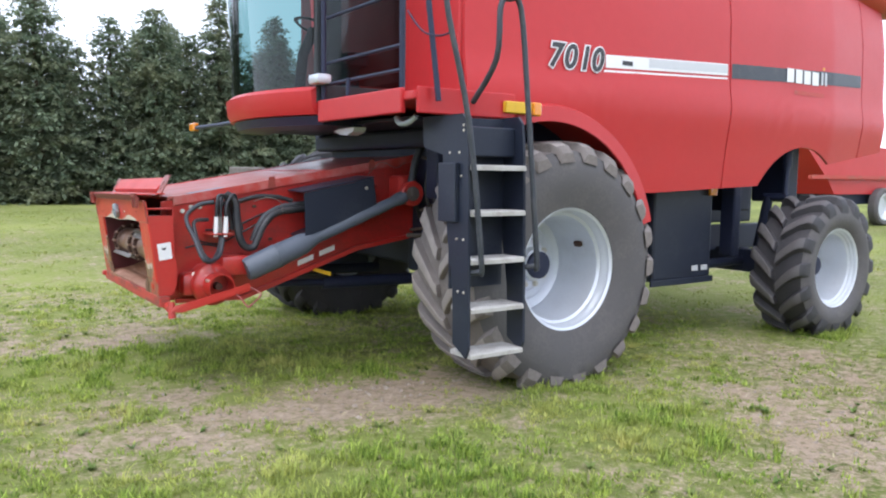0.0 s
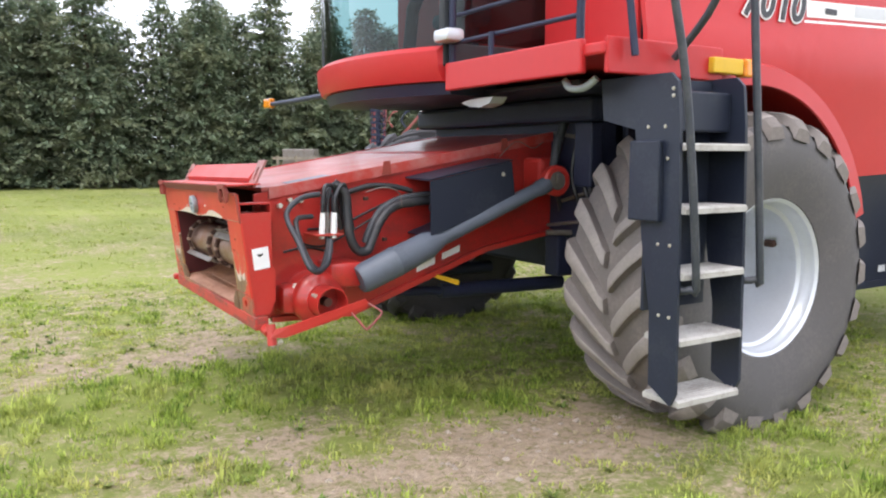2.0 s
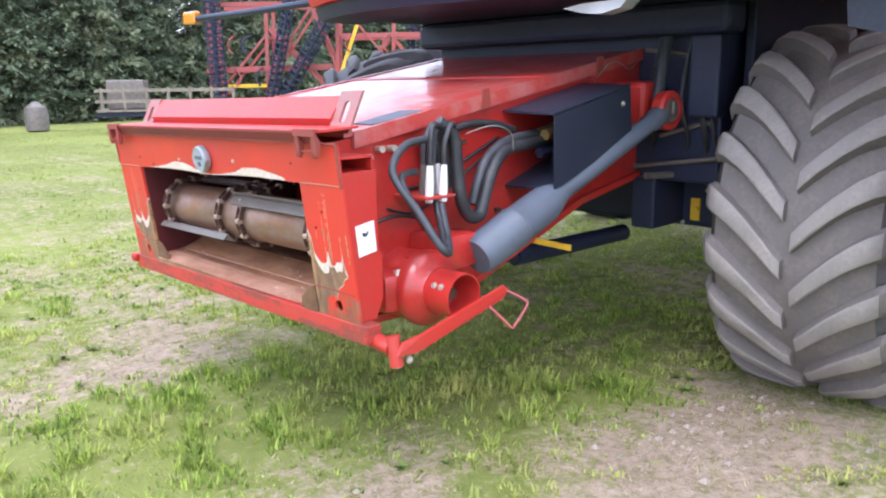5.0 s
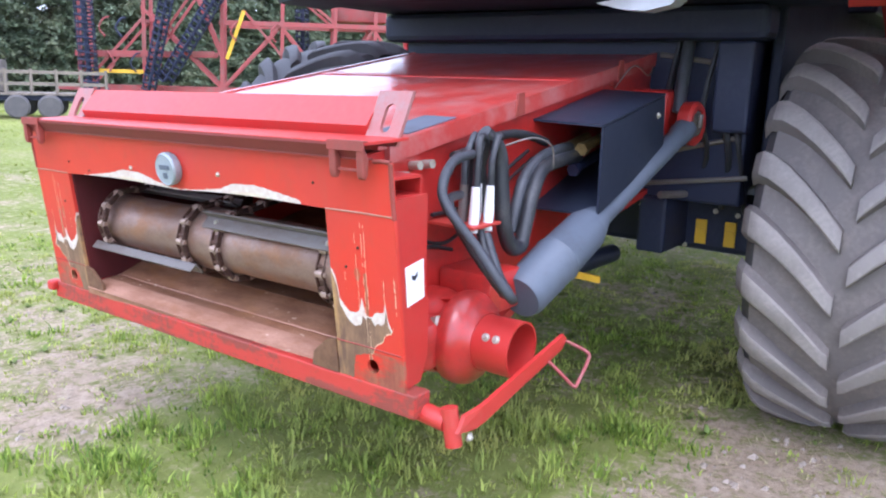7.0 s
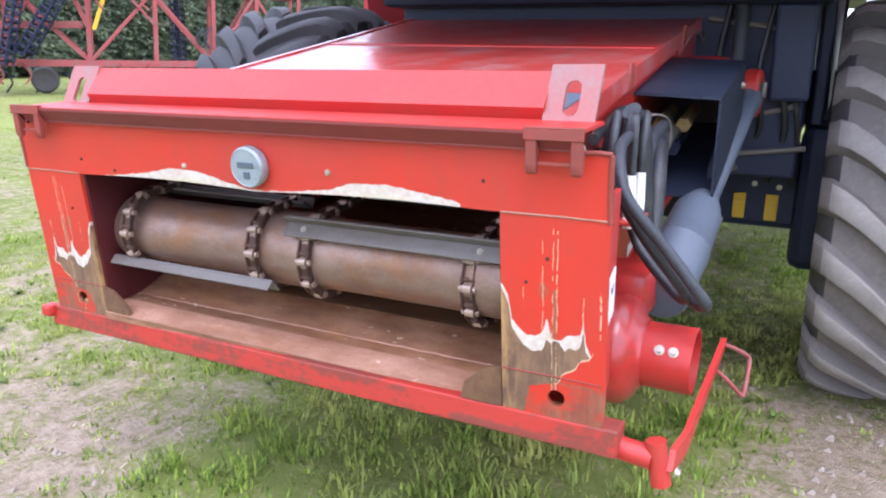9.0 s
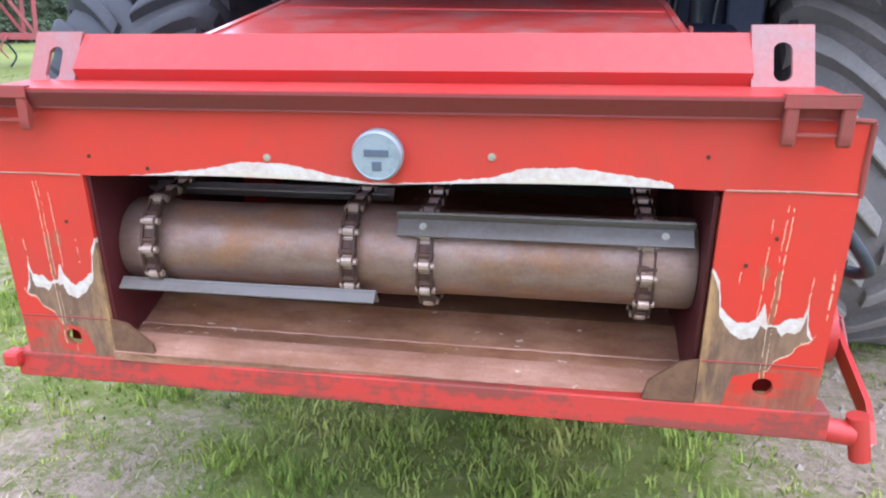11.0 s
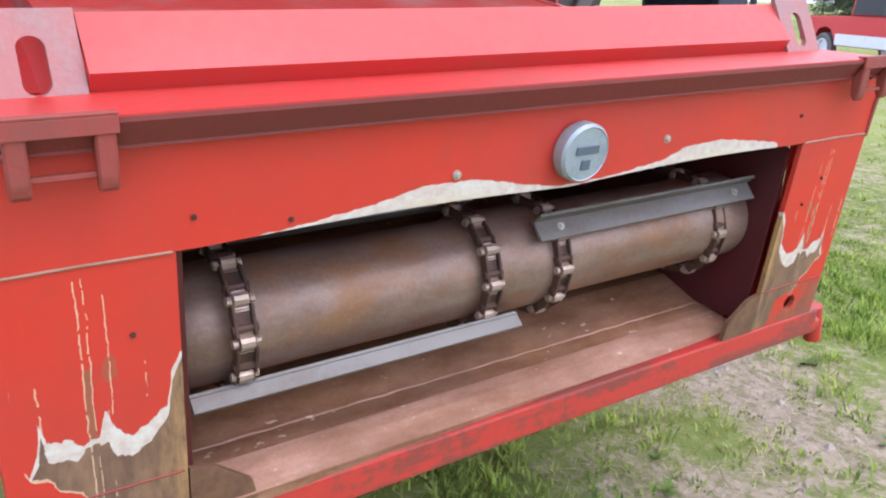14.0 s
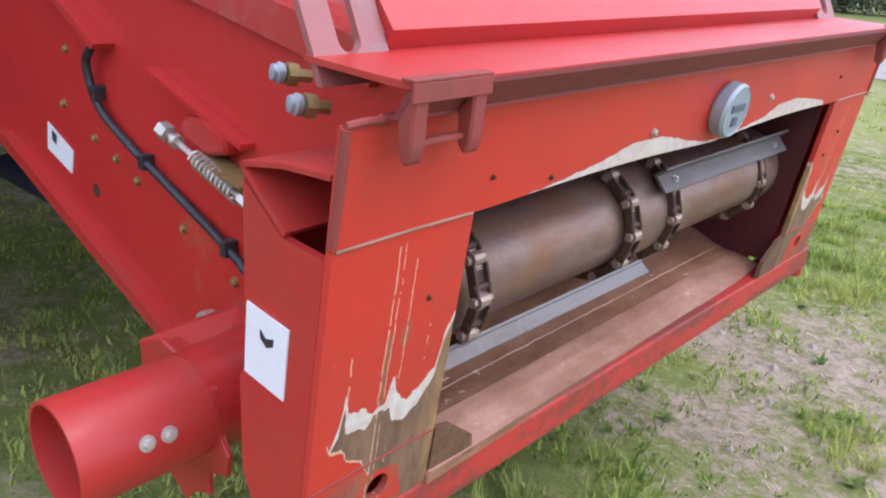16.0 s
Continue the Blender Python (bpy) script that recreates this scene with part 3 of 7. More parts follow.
def letters(name, text, size, material, parent, m, label="", shear=0.0, thick=0.002, bold=0.0):
    cu = bpy.data.curves.new(name, "FONT")
    cu.body, cu.size, cu.extrude, cu.shear, cu.offset = text, size, thick, shear, bold
    tmp = bpy.data.objects.new(name, cu)
    me = bpy.data.meshes.new_from_object(tmp)
    bpy.data.objects.remove(tmp)
    me.materials.append(material)
    me.transform(m)
    ob = new(name, me)
    ob.parent = parent
    if parent.type == "EMPTY":
        ob.matrix_parent_inverse = parent.matrix_basis.inverted()
    return tagged(ob, label)

# ---------------------------------------------------------------- ground
PATCHES = [  # bare soil: x, y, radius, strength
    (2.50, 4.58, 0.55, 1.6), (3.05, 4.36, 0.48, 1.4), (1.80, 4.62, 0.40, 0.5), (1.30, 3.85, 0.36, 0.65), (0.73, 4.42, 0.38, 0.8), (1.15, 5.12, 0.35, 0.5),
    (4.75, 2.66, 0.75, 1.4), (4.02, 2.02, 0.5, 1.2), (6.4, 3.3, 0.8, 0.5), (5.4, 3.2, 0.6, 0.5), (2.2, 8.85, 0.8, 0.55), (1.65, 7.75, 0.6, 0.65), (1.30, 7.30, 0.45, 0.7), (0.9, 7.1, 0.4, 0.45), (1.6, 7.15, 0.3, 0.5),
    (2.9, 9.6, 0.9, 0.4), (1.0, 9.9, 0.8, 0.5), (1.28, 4.50, 0.45, 0.75), (1.70, 4.30, 0.4, 0.6), (1.78, 5.50, 0.3, 0.55), (1.52, 5.30, 0.33, 0.6), (0.3, 7.8, 0.8, 0.4), (3.1, 4.9, 0.4, 0.5), (0.9, 3.2, 0.5, 0.4), (1.45, 4.85, 0.42, 0.5), (1.35, 5.6, 0.33, 0.5), (2.15, 7.42, 0.35, 0.6), (2.15, 4.35, 0.4, 0.6),
]
LUSH = [(1.09, 6.74, 0.40), (2.32, 5.75, 0.5), (1.95, 6.42, 0.5), (1.55, 6.15, 0.55), (1.74, 4.97, 0.22), (1.19, 4.93, 0.25), (2.04, 2.86, 0.6), (0.40, 6.42, 0.4), (1.5, 3.2, 0.4), (3.6, 2.9, 0.5), (1.76, 3.47, 0.32), (2.1, 3.46, 0.3), (2.88, 5.23, 0.4), (1.57, 6.68, 0.35), (3.78, 3.17, 0.4)]


def bare_at(x, y):
    v = 0.18 + 0.50 * (noise.noise((x * 0.9, y * 0.9, 3.0)) + 0.7 * noise.noise((x * 2.6, y * 2.6, 8.0)) + 0.7 * noise.noise((x * 6.1, y * 6.1, 2.0)) + 0.5 * noise.noise((x * 11.0, y * 11.0, 6.0)))
    d = math.hypot(x - 2, y - 5)
    v -= 0.012 * max(0.0, d - 7)
    for px, py, r, s in PATCHES:
        q = ((x - px) ** 2 + (y - py) ** 2) / (r * r)
        if q < 4:
            v += 0.50 * s * math.exp(-q * 1.1)
    for px, py, r in LUSH:
        q = ((x - px) ** 2 + (y - py) ** 2) / (r * r)
        if q < 4:
            v -= 0.7 * math.exp(-q * 1.5)
    return min(max(v, 0.0), 1.0)


def height_at(x, y):
    if abs(x) > 60 or abs(y) > 60:
        return 0.0
    return 0.018 * noise.noise((x * 0.8, y * 0.8, 1.0)) + 0.010 * noise.noise((x * 3.1, y * 3.1, 5.0)) - 0.01


def steps(lo, hi, fine, far):
    a = list(np.arange(lo, hi + 1e-6, fine))
    d, x = fine, hi
    while x < far:
        d *= 1.22
        x += d
        a.append(x)
    d, x = fine, lo
    while x > -far:
        d *= 1.22
        x -= d
        a.insert(0, x)
    return a


gx, gy = steps(-3.0, 8.0, 0.06, 1800), steps(-1.0, 12.0, 0.06, 1800)
near_bare = {}
verts, bare_values = [], []
for j, yy in enumerate(gy):
    for i, xx in enumerate(gx):
        b = bare_at(xx, yy) if abs(xx) < 60 and abs(yy) < 60 else 0.12
        verts.append((xx, yy, height_at(xx, yy) - 0.012 * b))
        bare_values.append(b)
        near_bare[i, j] = b
W = len(gx)
faces = [(j * W + i, j * W + i + 1, (j + 1) * W + i + 1, (j + 1) * W + i) for j in range(len(gy) - 1) for i in range(W - 1)]
gm = bpy.data.meshes.new("ground")
gm.from_pydata(verts, [], faces)
gm.attributes.new("bare", "FLOAT", "POINT").data.foreach_set("value", bare_values)
for f in gm.polygons:
    f.use_smooth = True
gm.materials.append(m_ground)
ground = tagged(new("ground", gm), "patchy short grass field with bare dry soil", "ground", kind="structure")


def blade_mesh(name, co, material, label, category="grass"):
    n = len(co) // 15
    me = bpy.data.meshes.new(name)
    me.vertices.add(n * 5)
    me.vertices.foreach_set("co", co)
    base = np.arange(n)[:, None] * 5
    idx = np.concatenate([base + np.array([0, 1, 2, 3]), base + np.array([3, 2, 4])], axis=1).ravel()
    me.loops.add(n * 7)
    me.loops.foreach_set("vertex_index", idx.astype(np.int32))
    me.polygons.add(n * 2)
    me.polygons.foreach_set("loop_start", np.stack([np.arange(n) * 7, np.arange(n) * 7 + 4], 1).ravel().astype(np.int32))
    me.update(calc_edges=True)
    me.materials.append(material)
    return tagged(new(name, me), label, category, kind="stuff")


def one_blade(co, x, y, z, a, h, lean, w):
    dx, dy = math.cos(a), math.sin(a)
    wx, wy = -dy * w, dx * w
    mx, my, tx, ty = x + dx * lean * 0.3, y + dy * lean * 0.3, x + dx * lean, y + dy * lean
    co += [x - wx, y - wy, z, x + wx, y + wy, z, mx + wx * 0.8, my + wy * 0.8, z + h * 0.6, mx - wx * 0.8, my - wy * 0.8, z + h * 0.6, tx, ty, z + h]


def blades(name, tufts, area, tall, label, seed, keep=1.0, width=0.004, per=8, spread=0.05, material=None):
    """Tufts of bent grass blades as one mesh, fewer where the soil is bare."""
    rnd = random.Random(seed)
    x0, x1, y0, y1 = area
    co = []
    wide_area = x1 - x0 > 8
    for _ in range(tufts):
        x, y = rnd.uniform(x0, x1), rnd.uniform(y0, y1)
        inside = 0 <= x + 2.4 <= 9.9 and 0 <= y - 0.6 <= 10.9
        rim = min(x - x0, x1 - x, y - y0, y1 - y) if width < 0.008 else min(x + 2.4, 7.5 - x, y - 0.6, 11.5 - y)
        share = min(max(rim / 2.2, 0.0), 1.0)
        if rnd.random() < (share if width > 0.008 else 1 - share if wide_area else 0.0):
            continue
        b = near_bare.get((int((x + 3.0) / 0.06) + OFFX, int((y + 1.0) / 0.06) + OFFY), 0.3) if inside else bare_at(x, y)
        clump = noise.noise((x * 4.3, y * 4.3, 11.0)) + 0.5 * noise.noise((x * 9.7, y * 9.7, 4.0))
        if rnd.random() > keep * (1.06 - b) ** 1.25 * min(max(0.60 + 1.6 * clump, 0.22), 1.0):
            continue
        size = rnd.uniform(0.6, 1.35) * (1.15 - 0.7 * b) * (0.8 + 0.8 * max(clump, 0.0))
        for px, py, r in LUSH:
            if (x - px) ** 2 + (y - py) ** 2 < r * r:
                size *= 1.3
                break
        z = height_at(x, y) - 0.014
        for _k in range(int(per * rnd.uniform(0.5, 1.5))):
            a, d = rnd.uniform(0, 6.283), spread * rnd.random() ** 0.7
            h = tall * size * rnd.uniform(0.5, 1.15)
            one_blade(co, x + d * math.cos(a), y + d * math.sin(a), z, a + rnd.gauss(0, 0.7), h, h * rnd.uniform(0.15, 0.9), width * rnd.uniform(0.7, 1.4))
    return blade_mesh(name, co, material or m_grass, label)


OFFX, OFFY = min(range(W), key=lambda i: abs(gx[i] + 3.0)), min(range(len(gy)), key=lambda j: abs(gy[j] + 1.0))
blades("short_grass", 60000, (-2.4, 7.5, 0.6, 11.5), 0.041, "short green grass tufts growing out of the field", 3, 1.0, 0.0046, 8, 0.042)
blades("tall_grass_tufts", 1900, (-1.0, 4.6, 2.4, 9.0), 0.070, "longer green grass tufts under the machine", 5, 0.55, 0.0035, 12, 0.06)
blades("field_grass", 26000, (-9.0, 22.0, -9.0, 34.0), 0.036, "grass of the wider field", 9, 0.9, 0.010, 8, 0.16, m_field)


def litter():
    """Dry straw, broad weeds and clods on the soil near the machine."""
    rnd = random.Random(21)
    co = []
    for _ in range(24000):
        x, y = rnd.uniform(-2.0, 6.5), rnd.uniform(1.2, 10.5)
        if rnd.random() > 0.25 + bare_at(x, y):
            continue
        one_blade(co, x, y, height_at(x, y) - 0.006, rnd.uniform(0, 6.283), rnd.uniform(0.004, 0.016), rnd.uniform(0.02, 0.09), rnd.uniform(0.0016, 0.0036))
    blade_mesh("dry_straw", co, m_straw, "dry straw bits lying on the soil", "straw")
    co = []
    for _ in range(520):
        x, y = rnd.uniform(-1.5, 5.5), rnd.uniform(2.0, 10.2)
        b = bare_at(x, y)
        if not 0.25 < b < 0.8:
            continue
        z, r = height_at(x, y) - 0.008, rnd.uniform(0.02, 0.055)
        for k in range(rnd.randint(5, 10)):
            one_blade(co, x, y, z, rnd.uniform(0, 6.283), r * rnd.uniform(0.25, 0.8), r * rnd.uniform(0.8, 1.3), r * rnd.uniform(0.16, 0.3))
    blade_mesh("broad_weeds", co, m_weed, "small broad-leaved weeds in the soil", "weeds")
    vs, fs = [], []
    for _ in range(9000):
        x, y = rnd.uniform(-2.0, 6.0), rnd.uniform(1.5, 10.0)
        if rnd.random() > bare_at(x, y) ** 1.2:
            continue
        r = 0.005 + 0.019 * rnd.random() ** 3
        z, n = height_at(x, y) - 0.012, len(vs)
        for dx, dy, dz in ((-1, -0.6, 0), (1, -0.7, 0), (0.9, 0.8, 0), (-0.8, 0.9, 0), (0.1, 0.0, 1.0), (-0.3, -0.4, 0.9)):
            vs.append((x + r * dx * rnd.uniform(0.6, 1.3), y + r * dy * rnd.uniform(0.6, 1.3), z + r * dz * rnd.uniform(0.5, 1.0)))
        fs += [(n, n + 1, n + 5), (n + 1, n + 2, n + 4), (n + 2, n + 3, n + 4), (n + 3, n, n + 5), (n + 1, n + 4, n + 5), (n + 3, n + 5, n + 4)]
    me = bpy.data.meshes.new("soil_clods")
    me.from_pydata(vs, [], fs)
    me.materials.append(m_clod)
    tagged(new("soil_clods", me), "small pale soil clods and pebbles", "clods", kind="stuff")


litter()

for k, (cx, cy, half_x, half_y) in enumerate(((3.95, 4.46, 0.42, 0.52), (3.95, 7.88, 0.42, 0.52), (7.42, 4.25, 0.36, 0.4))):
    blades("tyre_grass", 420, (cx - half_x, cx + half_x, cy - half_y, cy + half_y), 0.075, "grass tufts pressed round the tyre foot", 30 + k, 0.9, 0.004, 10, 0.05)

# ---------------------------------------------------------------- combine harvester
MID = 6.168
combine = thing("combine_harvester", (4.6, MID, 0.0), "large red combine harvester without header parked on grass", "combine harvester")


def tyre_mesh(radius, width, rim, depth):
    """A lugged tractor tyre, axle along y, centre at the origin, flattened where it stands."""
    bm = bmesh.new()
    h, body = width / 2, radius - depth
    prof = [(rim, -h * 0.80), (rim + 0.02, -h * 0.90), (rim + (body - rim) * 0.35, -h * 1.0), (rim + (body - rim) * 0.62, -h * 1.02), (body - 0.075, -h * 0.97), (body - 0.02, -h * 0.86), (body, -h * 0.55), (body + 0.006, 0)]
    prof += [(r, -a) for r, a in prof[-2::-1]]
    lathe(bm, (0, 0, 0), (0, 1, 0), prof + [(rim - 0.02, h * 0.6), (rim - 0.02, -h * 0.6)], 72, closed=True)
    return bm


def lug_mesh(radius, width, depth, drop, side, material):
    """One curved tread bar from the shoulder to the middle of the tread."""
    bm = bmesh.new()
    h, body = width / 2, radius - depth
    ring = []
    for s in (0.0, 0.10, 0.22, 0.40, 0.6, 0.8, 0.94, 1.0):
        y = side * h * (1.02 - s * 0.97)
        ang = drop * s ** 1.5
        wide = (0.056 - 0.014 * s) / radius
        r_in = body - 0.10 if s == 0 else body - 0.03
        r_out = radius - (0.09 if s == 0 else 0.035 if s < 0.12 else 0.008 if s < 0.3 else 0.0) - (0.012 if s == 1.0 else 0)
        ring.append([bm.verts.new((r * math.cos(ang + d), y, r * math.sin(ang + d))) for r, d in ((r_in, -wide * 1.5), (r_out - 0.006, -wide), (r_out, -wide * 0.75), (r_out, wide * 0.75), (r_out - 0.006, wide), (r_in, wide * 1.5))])
    for n, (p, q) in enumerate(zip(ring, ring[1:])):
        for i in range(5):
            bm.faces.new((p[i], p[i + 1], q[i + 1], q[i])).material_index = 0 if i in (1, 2, 3) and n > 0 else 1
    bm.faces.new(ring[0]).material_index = 1
    bm.faces.new(ring[-1][::-1]).material_index = 1
    me = mesh_from("tread_lug", bm, material, 35)
    me.materials.append(m_rubber if material is m_lug else m_shadetyre if material is m_sidewall else material)
    return me


def wheel(cx, cy, cz, radius, width, rim, lugs, depth, drop, out, label):
    """hub > tyre, rim, bolts; out: -1 or 1, the side of the dish."""
    bm = bmesh.new()
    h = width / 2
    lathe(bm, (cx, cy, cz), (0, out, 0), [(rim * 0.50, -0.24), (rim * 0.50, -0.12), (rim * 0.42, -0.08), (rim * 0.30, -0.07), (rim * 0.28, 0.0), (rim * 0.1, 0.01)], 32)
    hub = part("wheel", bm, m_rimsilver, combine, label, 35)
    bm = tyre_mesh(radius, width, rim, depth)
    floor_z = -cz + 0.004
    for v in bm.verts:
        if v.co.z < floor_z + 0.10:
            v.co.y *= 1 + 0.5 * max(0.0, floor_z + 0.10 - v.co.z)
        v.co.z = max(v.co.z, floor_z)
        v.co += Vector((cx, cy, cz))
    # Rear and far tyres get the shade-darkened rubber.
    ty = part("tyre", bm, m_rubber if radius > 0.8 else m_shadetyre, hub, "black dusty rubber tyre with deep chevron lugs", 40)
    ty.data.materials.append(m_sidewall if out < 0 else m_shadetyre)
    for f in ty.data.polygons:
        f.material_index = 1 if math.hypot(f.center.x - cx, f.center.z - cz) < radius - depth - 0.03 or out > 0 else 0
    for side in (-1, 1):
        me = lug_mesh(radius, width, depth, drop, side, m_shadetyre if out > 0 else m_lug if radius > 0.8 else m_sidewall)
        for k in range(lugs):
            ob = new("tread_lug", me)
            ob.parent = hub
            ob.matrix_basis = Matrix.Translation((cx, cy, cz)) @ Matrix.Rotation(-2 * math.pi * (k + (0.5 if side > 0 else 0)) / lugs + 0.035, 4, "Y") @ pose(0, 0, 0, 0, 180, 0)
    bm = bmesh.new()
    prof = [(rim + 0.025, h * 0.80), (rim + 0.030, h * 0.86), (rim + 0.014, h * 0.885), (rim - 0.004, h * 0.85), (rim - 0.009, h * 0.76), (rim - 0.020, h * 0.73), (rim - 0.024, h * 0.66), (rim - 0.044, h * 0.62), (rim - 0.050, h * 0.50), (rim - 0.056, -h * 0.22),
            (rim - 0.066, -h * 0.27), (rim - 0.070, -h * 0.33), (rim - 0.062, -h * 0.38), (rim - 0.09, -h * 0.42), (rim * 0.70, -h * 0.43), (rim * 0.64, -h * 0.36), (rim * 0.5, -h * 0.33), (rim * 0.5, -h * 0.39), (rim * 0.64, -h * 0.43), (rim * 0.70, -h * 0.50), (rim - 0.05, -h * 0.52),
            (rim - 0.03, -h * 0.7), (rim + 0.02, -h * 0.84), (rim, -h * 0.6), (rim, h * 0.6)]
    lathe(bm, (cx, cy, cz), (0, out, 0), prof, 56, closed=True)
    part("rim", bm, m_rimsilver, hub, "silver painted steel rim", 35)
    for k in range(10):
        a = 2 * math.pi * k / 10
        put("wheel_bolt", wheel_bolt, hub, (cx + rim * 0.38 * math.cos(a), cy - out * 0.072, cz + rim * 0.38 * math.sin(a)), (0, out, 0))
    bm = bmesh.new()
    lathe(bm, (cx, cy, cz), (0, out, 0), [(rim * 0.05, 0.0), (rim * 0.24, 0.0), (rim * 0.24, 0.035), (rim * 0.18, 0.05), (rim * 0.05, 0.055)], 24)
    part("hub_cap", bm, m_black, hub, "dark hub cap", 40)
    if radius > 0.8:
        bm = bmesh.new()
        a = radians(25)
        box(bm, rim - 0.085, rim - 0.048, -0.035, 0.035, -0.02, 0.02, 0.008)
        bm.transform(Matrix.Translation((cx, cy + out * h * 0.25, cz)) @ Matrix.Rotation(-a, 4, "Y"))
        part("valve_guard", bm, m_darkrust, hub, "dark valve guard on the rim")
    return hub


wheel_bolt = bolt_mesh("wheel_bolt", m_zinc, 0.016, 0.02)
bolt = bolt_mesh("bolt", m_zinc)
small_bolt = bolt_mesh("small_bolt", m_zinc, 0.0055, 0.005)
brass_bolt = bolt_mesh("brass_bolt", m_brass, 0.007, 0.006)
dark_bolt = bolt_mesh("dark_bolt", m_darkrust, 0.0028, 0.003)

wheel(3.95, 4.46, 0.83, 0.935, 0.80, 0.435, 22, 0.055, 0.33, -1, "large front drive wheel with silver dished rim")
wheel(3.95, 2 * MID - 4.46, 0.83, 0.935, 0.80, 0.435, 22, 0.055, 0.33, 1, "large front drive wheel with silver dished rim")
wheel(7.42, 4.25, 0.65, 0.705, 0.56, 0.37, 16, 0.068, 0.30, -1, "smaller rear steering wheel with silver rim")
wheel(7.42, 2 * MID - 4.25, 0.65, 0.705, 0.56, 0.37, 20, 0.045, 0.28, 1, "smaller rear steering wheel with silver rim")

# chassis and axles
bm = bmesh.new()
box(bm, 3.60, 6.5, 5.05, 7.0, 1.0, 1.95, 0.03)
box(bm, 6.5, 8.3, 5.55, 6.6, 1.0, 1.95, 0.03)
chassis = part("chassis", bm, m_black, combine, "black grimy chassis and underbody")
for q in ((3.45, 3.597, 4.98, 6.95, 0.98, 1.92), (5.0, 8.6, 4.75, 7.58, 1.96, 2.4), (3.4, 8.2, 5.3, 5.44, 0.72, 0.996), (3.4, 8.2, 6.9, 7.04, 0.72, 0.996)):
    bm = bmesh.new()
    box(bm, *q, 0.015)
    part("frame_member", bm, m_black, chassis)
bm = bmesh.new()
box(bm, 3.72, 4.05, 4.84, 7.50, 0.70, 0.97, 0.03)
box(bm, 3.66, 4.12, 4.78, 4.98, 0.52, 1.2, 0.05)
box(bm, 3.66, 4.12, 7.36, 7.56, 0.52, 1.2, 0.05)
part("front_axle", bm, m_black, chassis)
bm = bmesh.new()
box(bm, 7.3, 7.55, 4.5, 7.84, 0.52, 0.76, 0.03)
part("rear_axle", bm, m_black, chassis)
bm = bmesh.new()
box(bm, 5.60, 6.46, 4.74, 5.04, 0.54, 1.42, 0.03)
box(bm, 5.58, 6.48, 4.725, 4.745, 0.50, 0.56, 0.005)
part("side_box", bm, m_panelblack, combine, "black sheet-metal side box with small labels")
for i, xx in enumerate((6.16, 6.30)):
    bm = bmesh.new()
    box(bm, xx, xx + 0.09, 4.729, 4.735, 0.62, 0.67)
    part("label", bm, m_grey, combine)
bm = bmesh.new()
box(bm, 6.36, 6.47, 4.70, 4.73, 1.34, 1.41, 0.006)
part("marker_lamp", bm, m_amber, combine, "amber side marker lamp")
bm = bmesh.new()
tube(bm, [(5.7, 5.0, 0.60), (8.0, 5.0, 0.66)], 0.05, 8)
part("frame_rail", bm, m_black, chassis)
for yy in (5.22, 5.075):
    bm = bmesh.new()
    box(bm, 3.70, 3.712, yy - 0.028, yy + 0.028, 0.74, 0.865, 0.003)
    box(bm, 3.690, 3.702, yy - 0.02, yy + 0.02, 0.80, 0.82, 0.002)
    part("warning_tag", bm, m_yellow, chassis, "yellow warning tag")
for yy in (5.72, 6.62):
    bm = bmesh.new()
    tube(bm, [(2.75, yy, 0.62), (3.78, yy, 0.60)], 0.05, 12)
    tube(bm, [(2.15, yy, 0.66), (2.8, yy, 0.62)], 0.03, 12)
    part("lift_cylinder", bm, m_black, chassis, "black lift cylinder", 40)
for k, y in enumerate((4.99, 5.03, 5.12, 5.30)):
    bm = bmesh.new()
    tube(bm, [(3.44, y, 1.80), (3.39, y + 0.05, 1.52 - 0.05 * k), (3.43, y + 0.01 * k, 1.2), (3.60, y + 0.07 * k, 0.93 + 0.02 * k)], 0.012 + 0.003 * (k % 2), 7, True, 4)
    part("hydraulic_hose", bm, m_hose, chassis, "", 50)
for y0, z0, y1, z1 in ((5.0, 1.30, 5.3, 1.22), (4.95, 1.12, 5.45, 1.05), (5.1, 1.62, 5.4, 1.66)):
    bm = bmesh.new()
    tube(bm, [(3.43, y0, z0), (3.43, y1, z1)], 0.012, 8)
    part("hydraulic_pipe", bm, m_steel, chassis)
bm = bmesh.new()
box(bm, 3.36, 3.46, 4.96, 5.12, 1.32, 1.72, 0.015)
part("valve_block", bm, m_black, chassis)
for y, z in ((5.05, 0.90), (5.16, 0.91), (5.3, 0.72), (5.45, 0.80), (5.55, 0.9), (5.35, 0.9)):
    put("axle_bolt", bolt, chassis, (3.718, y, z), (-1, 0, 0))
bm = bmesh.new()
tube(bm, [(3.30, 5.30, 1.02), (3.72, 5.12, 1.01)], 0.018, 8)
part("hydraulic_pipe", bm, m_steel, chassis)

# belt drum, posts and steering strut in the rear wheel well
bm = bmesh.new()
lathe(bm, (6.74, 5.50, 1.10), (0, -1, 0), [(0.04, 0.0), (0.33, 0.0), (0.35, 0.03), (0.35, 0.20), (0.33, 0.23), (0.26, 0.22), (0.22, 0.17), (0.10, 0.16), (0.09, 0.24), (0.03, 0.25)], 36)
part("belt_drum", bm, m_black, chassis, "black belt drum in shade", 40)
for q in ((7.00, 7.12, 4.88, 5.05, 0.70, 1.96), (7.16, 7.62, 5.12, 5.40, 1.16, 1.94), (8.05, 8.25, 4.95, 5.4, 1.25, 1.96)):
    bm = bmesh.new()
    box(bm, *q, 0.02)
    part("frame_post", bm, m_black, chassis)
bm = bmesh.new()
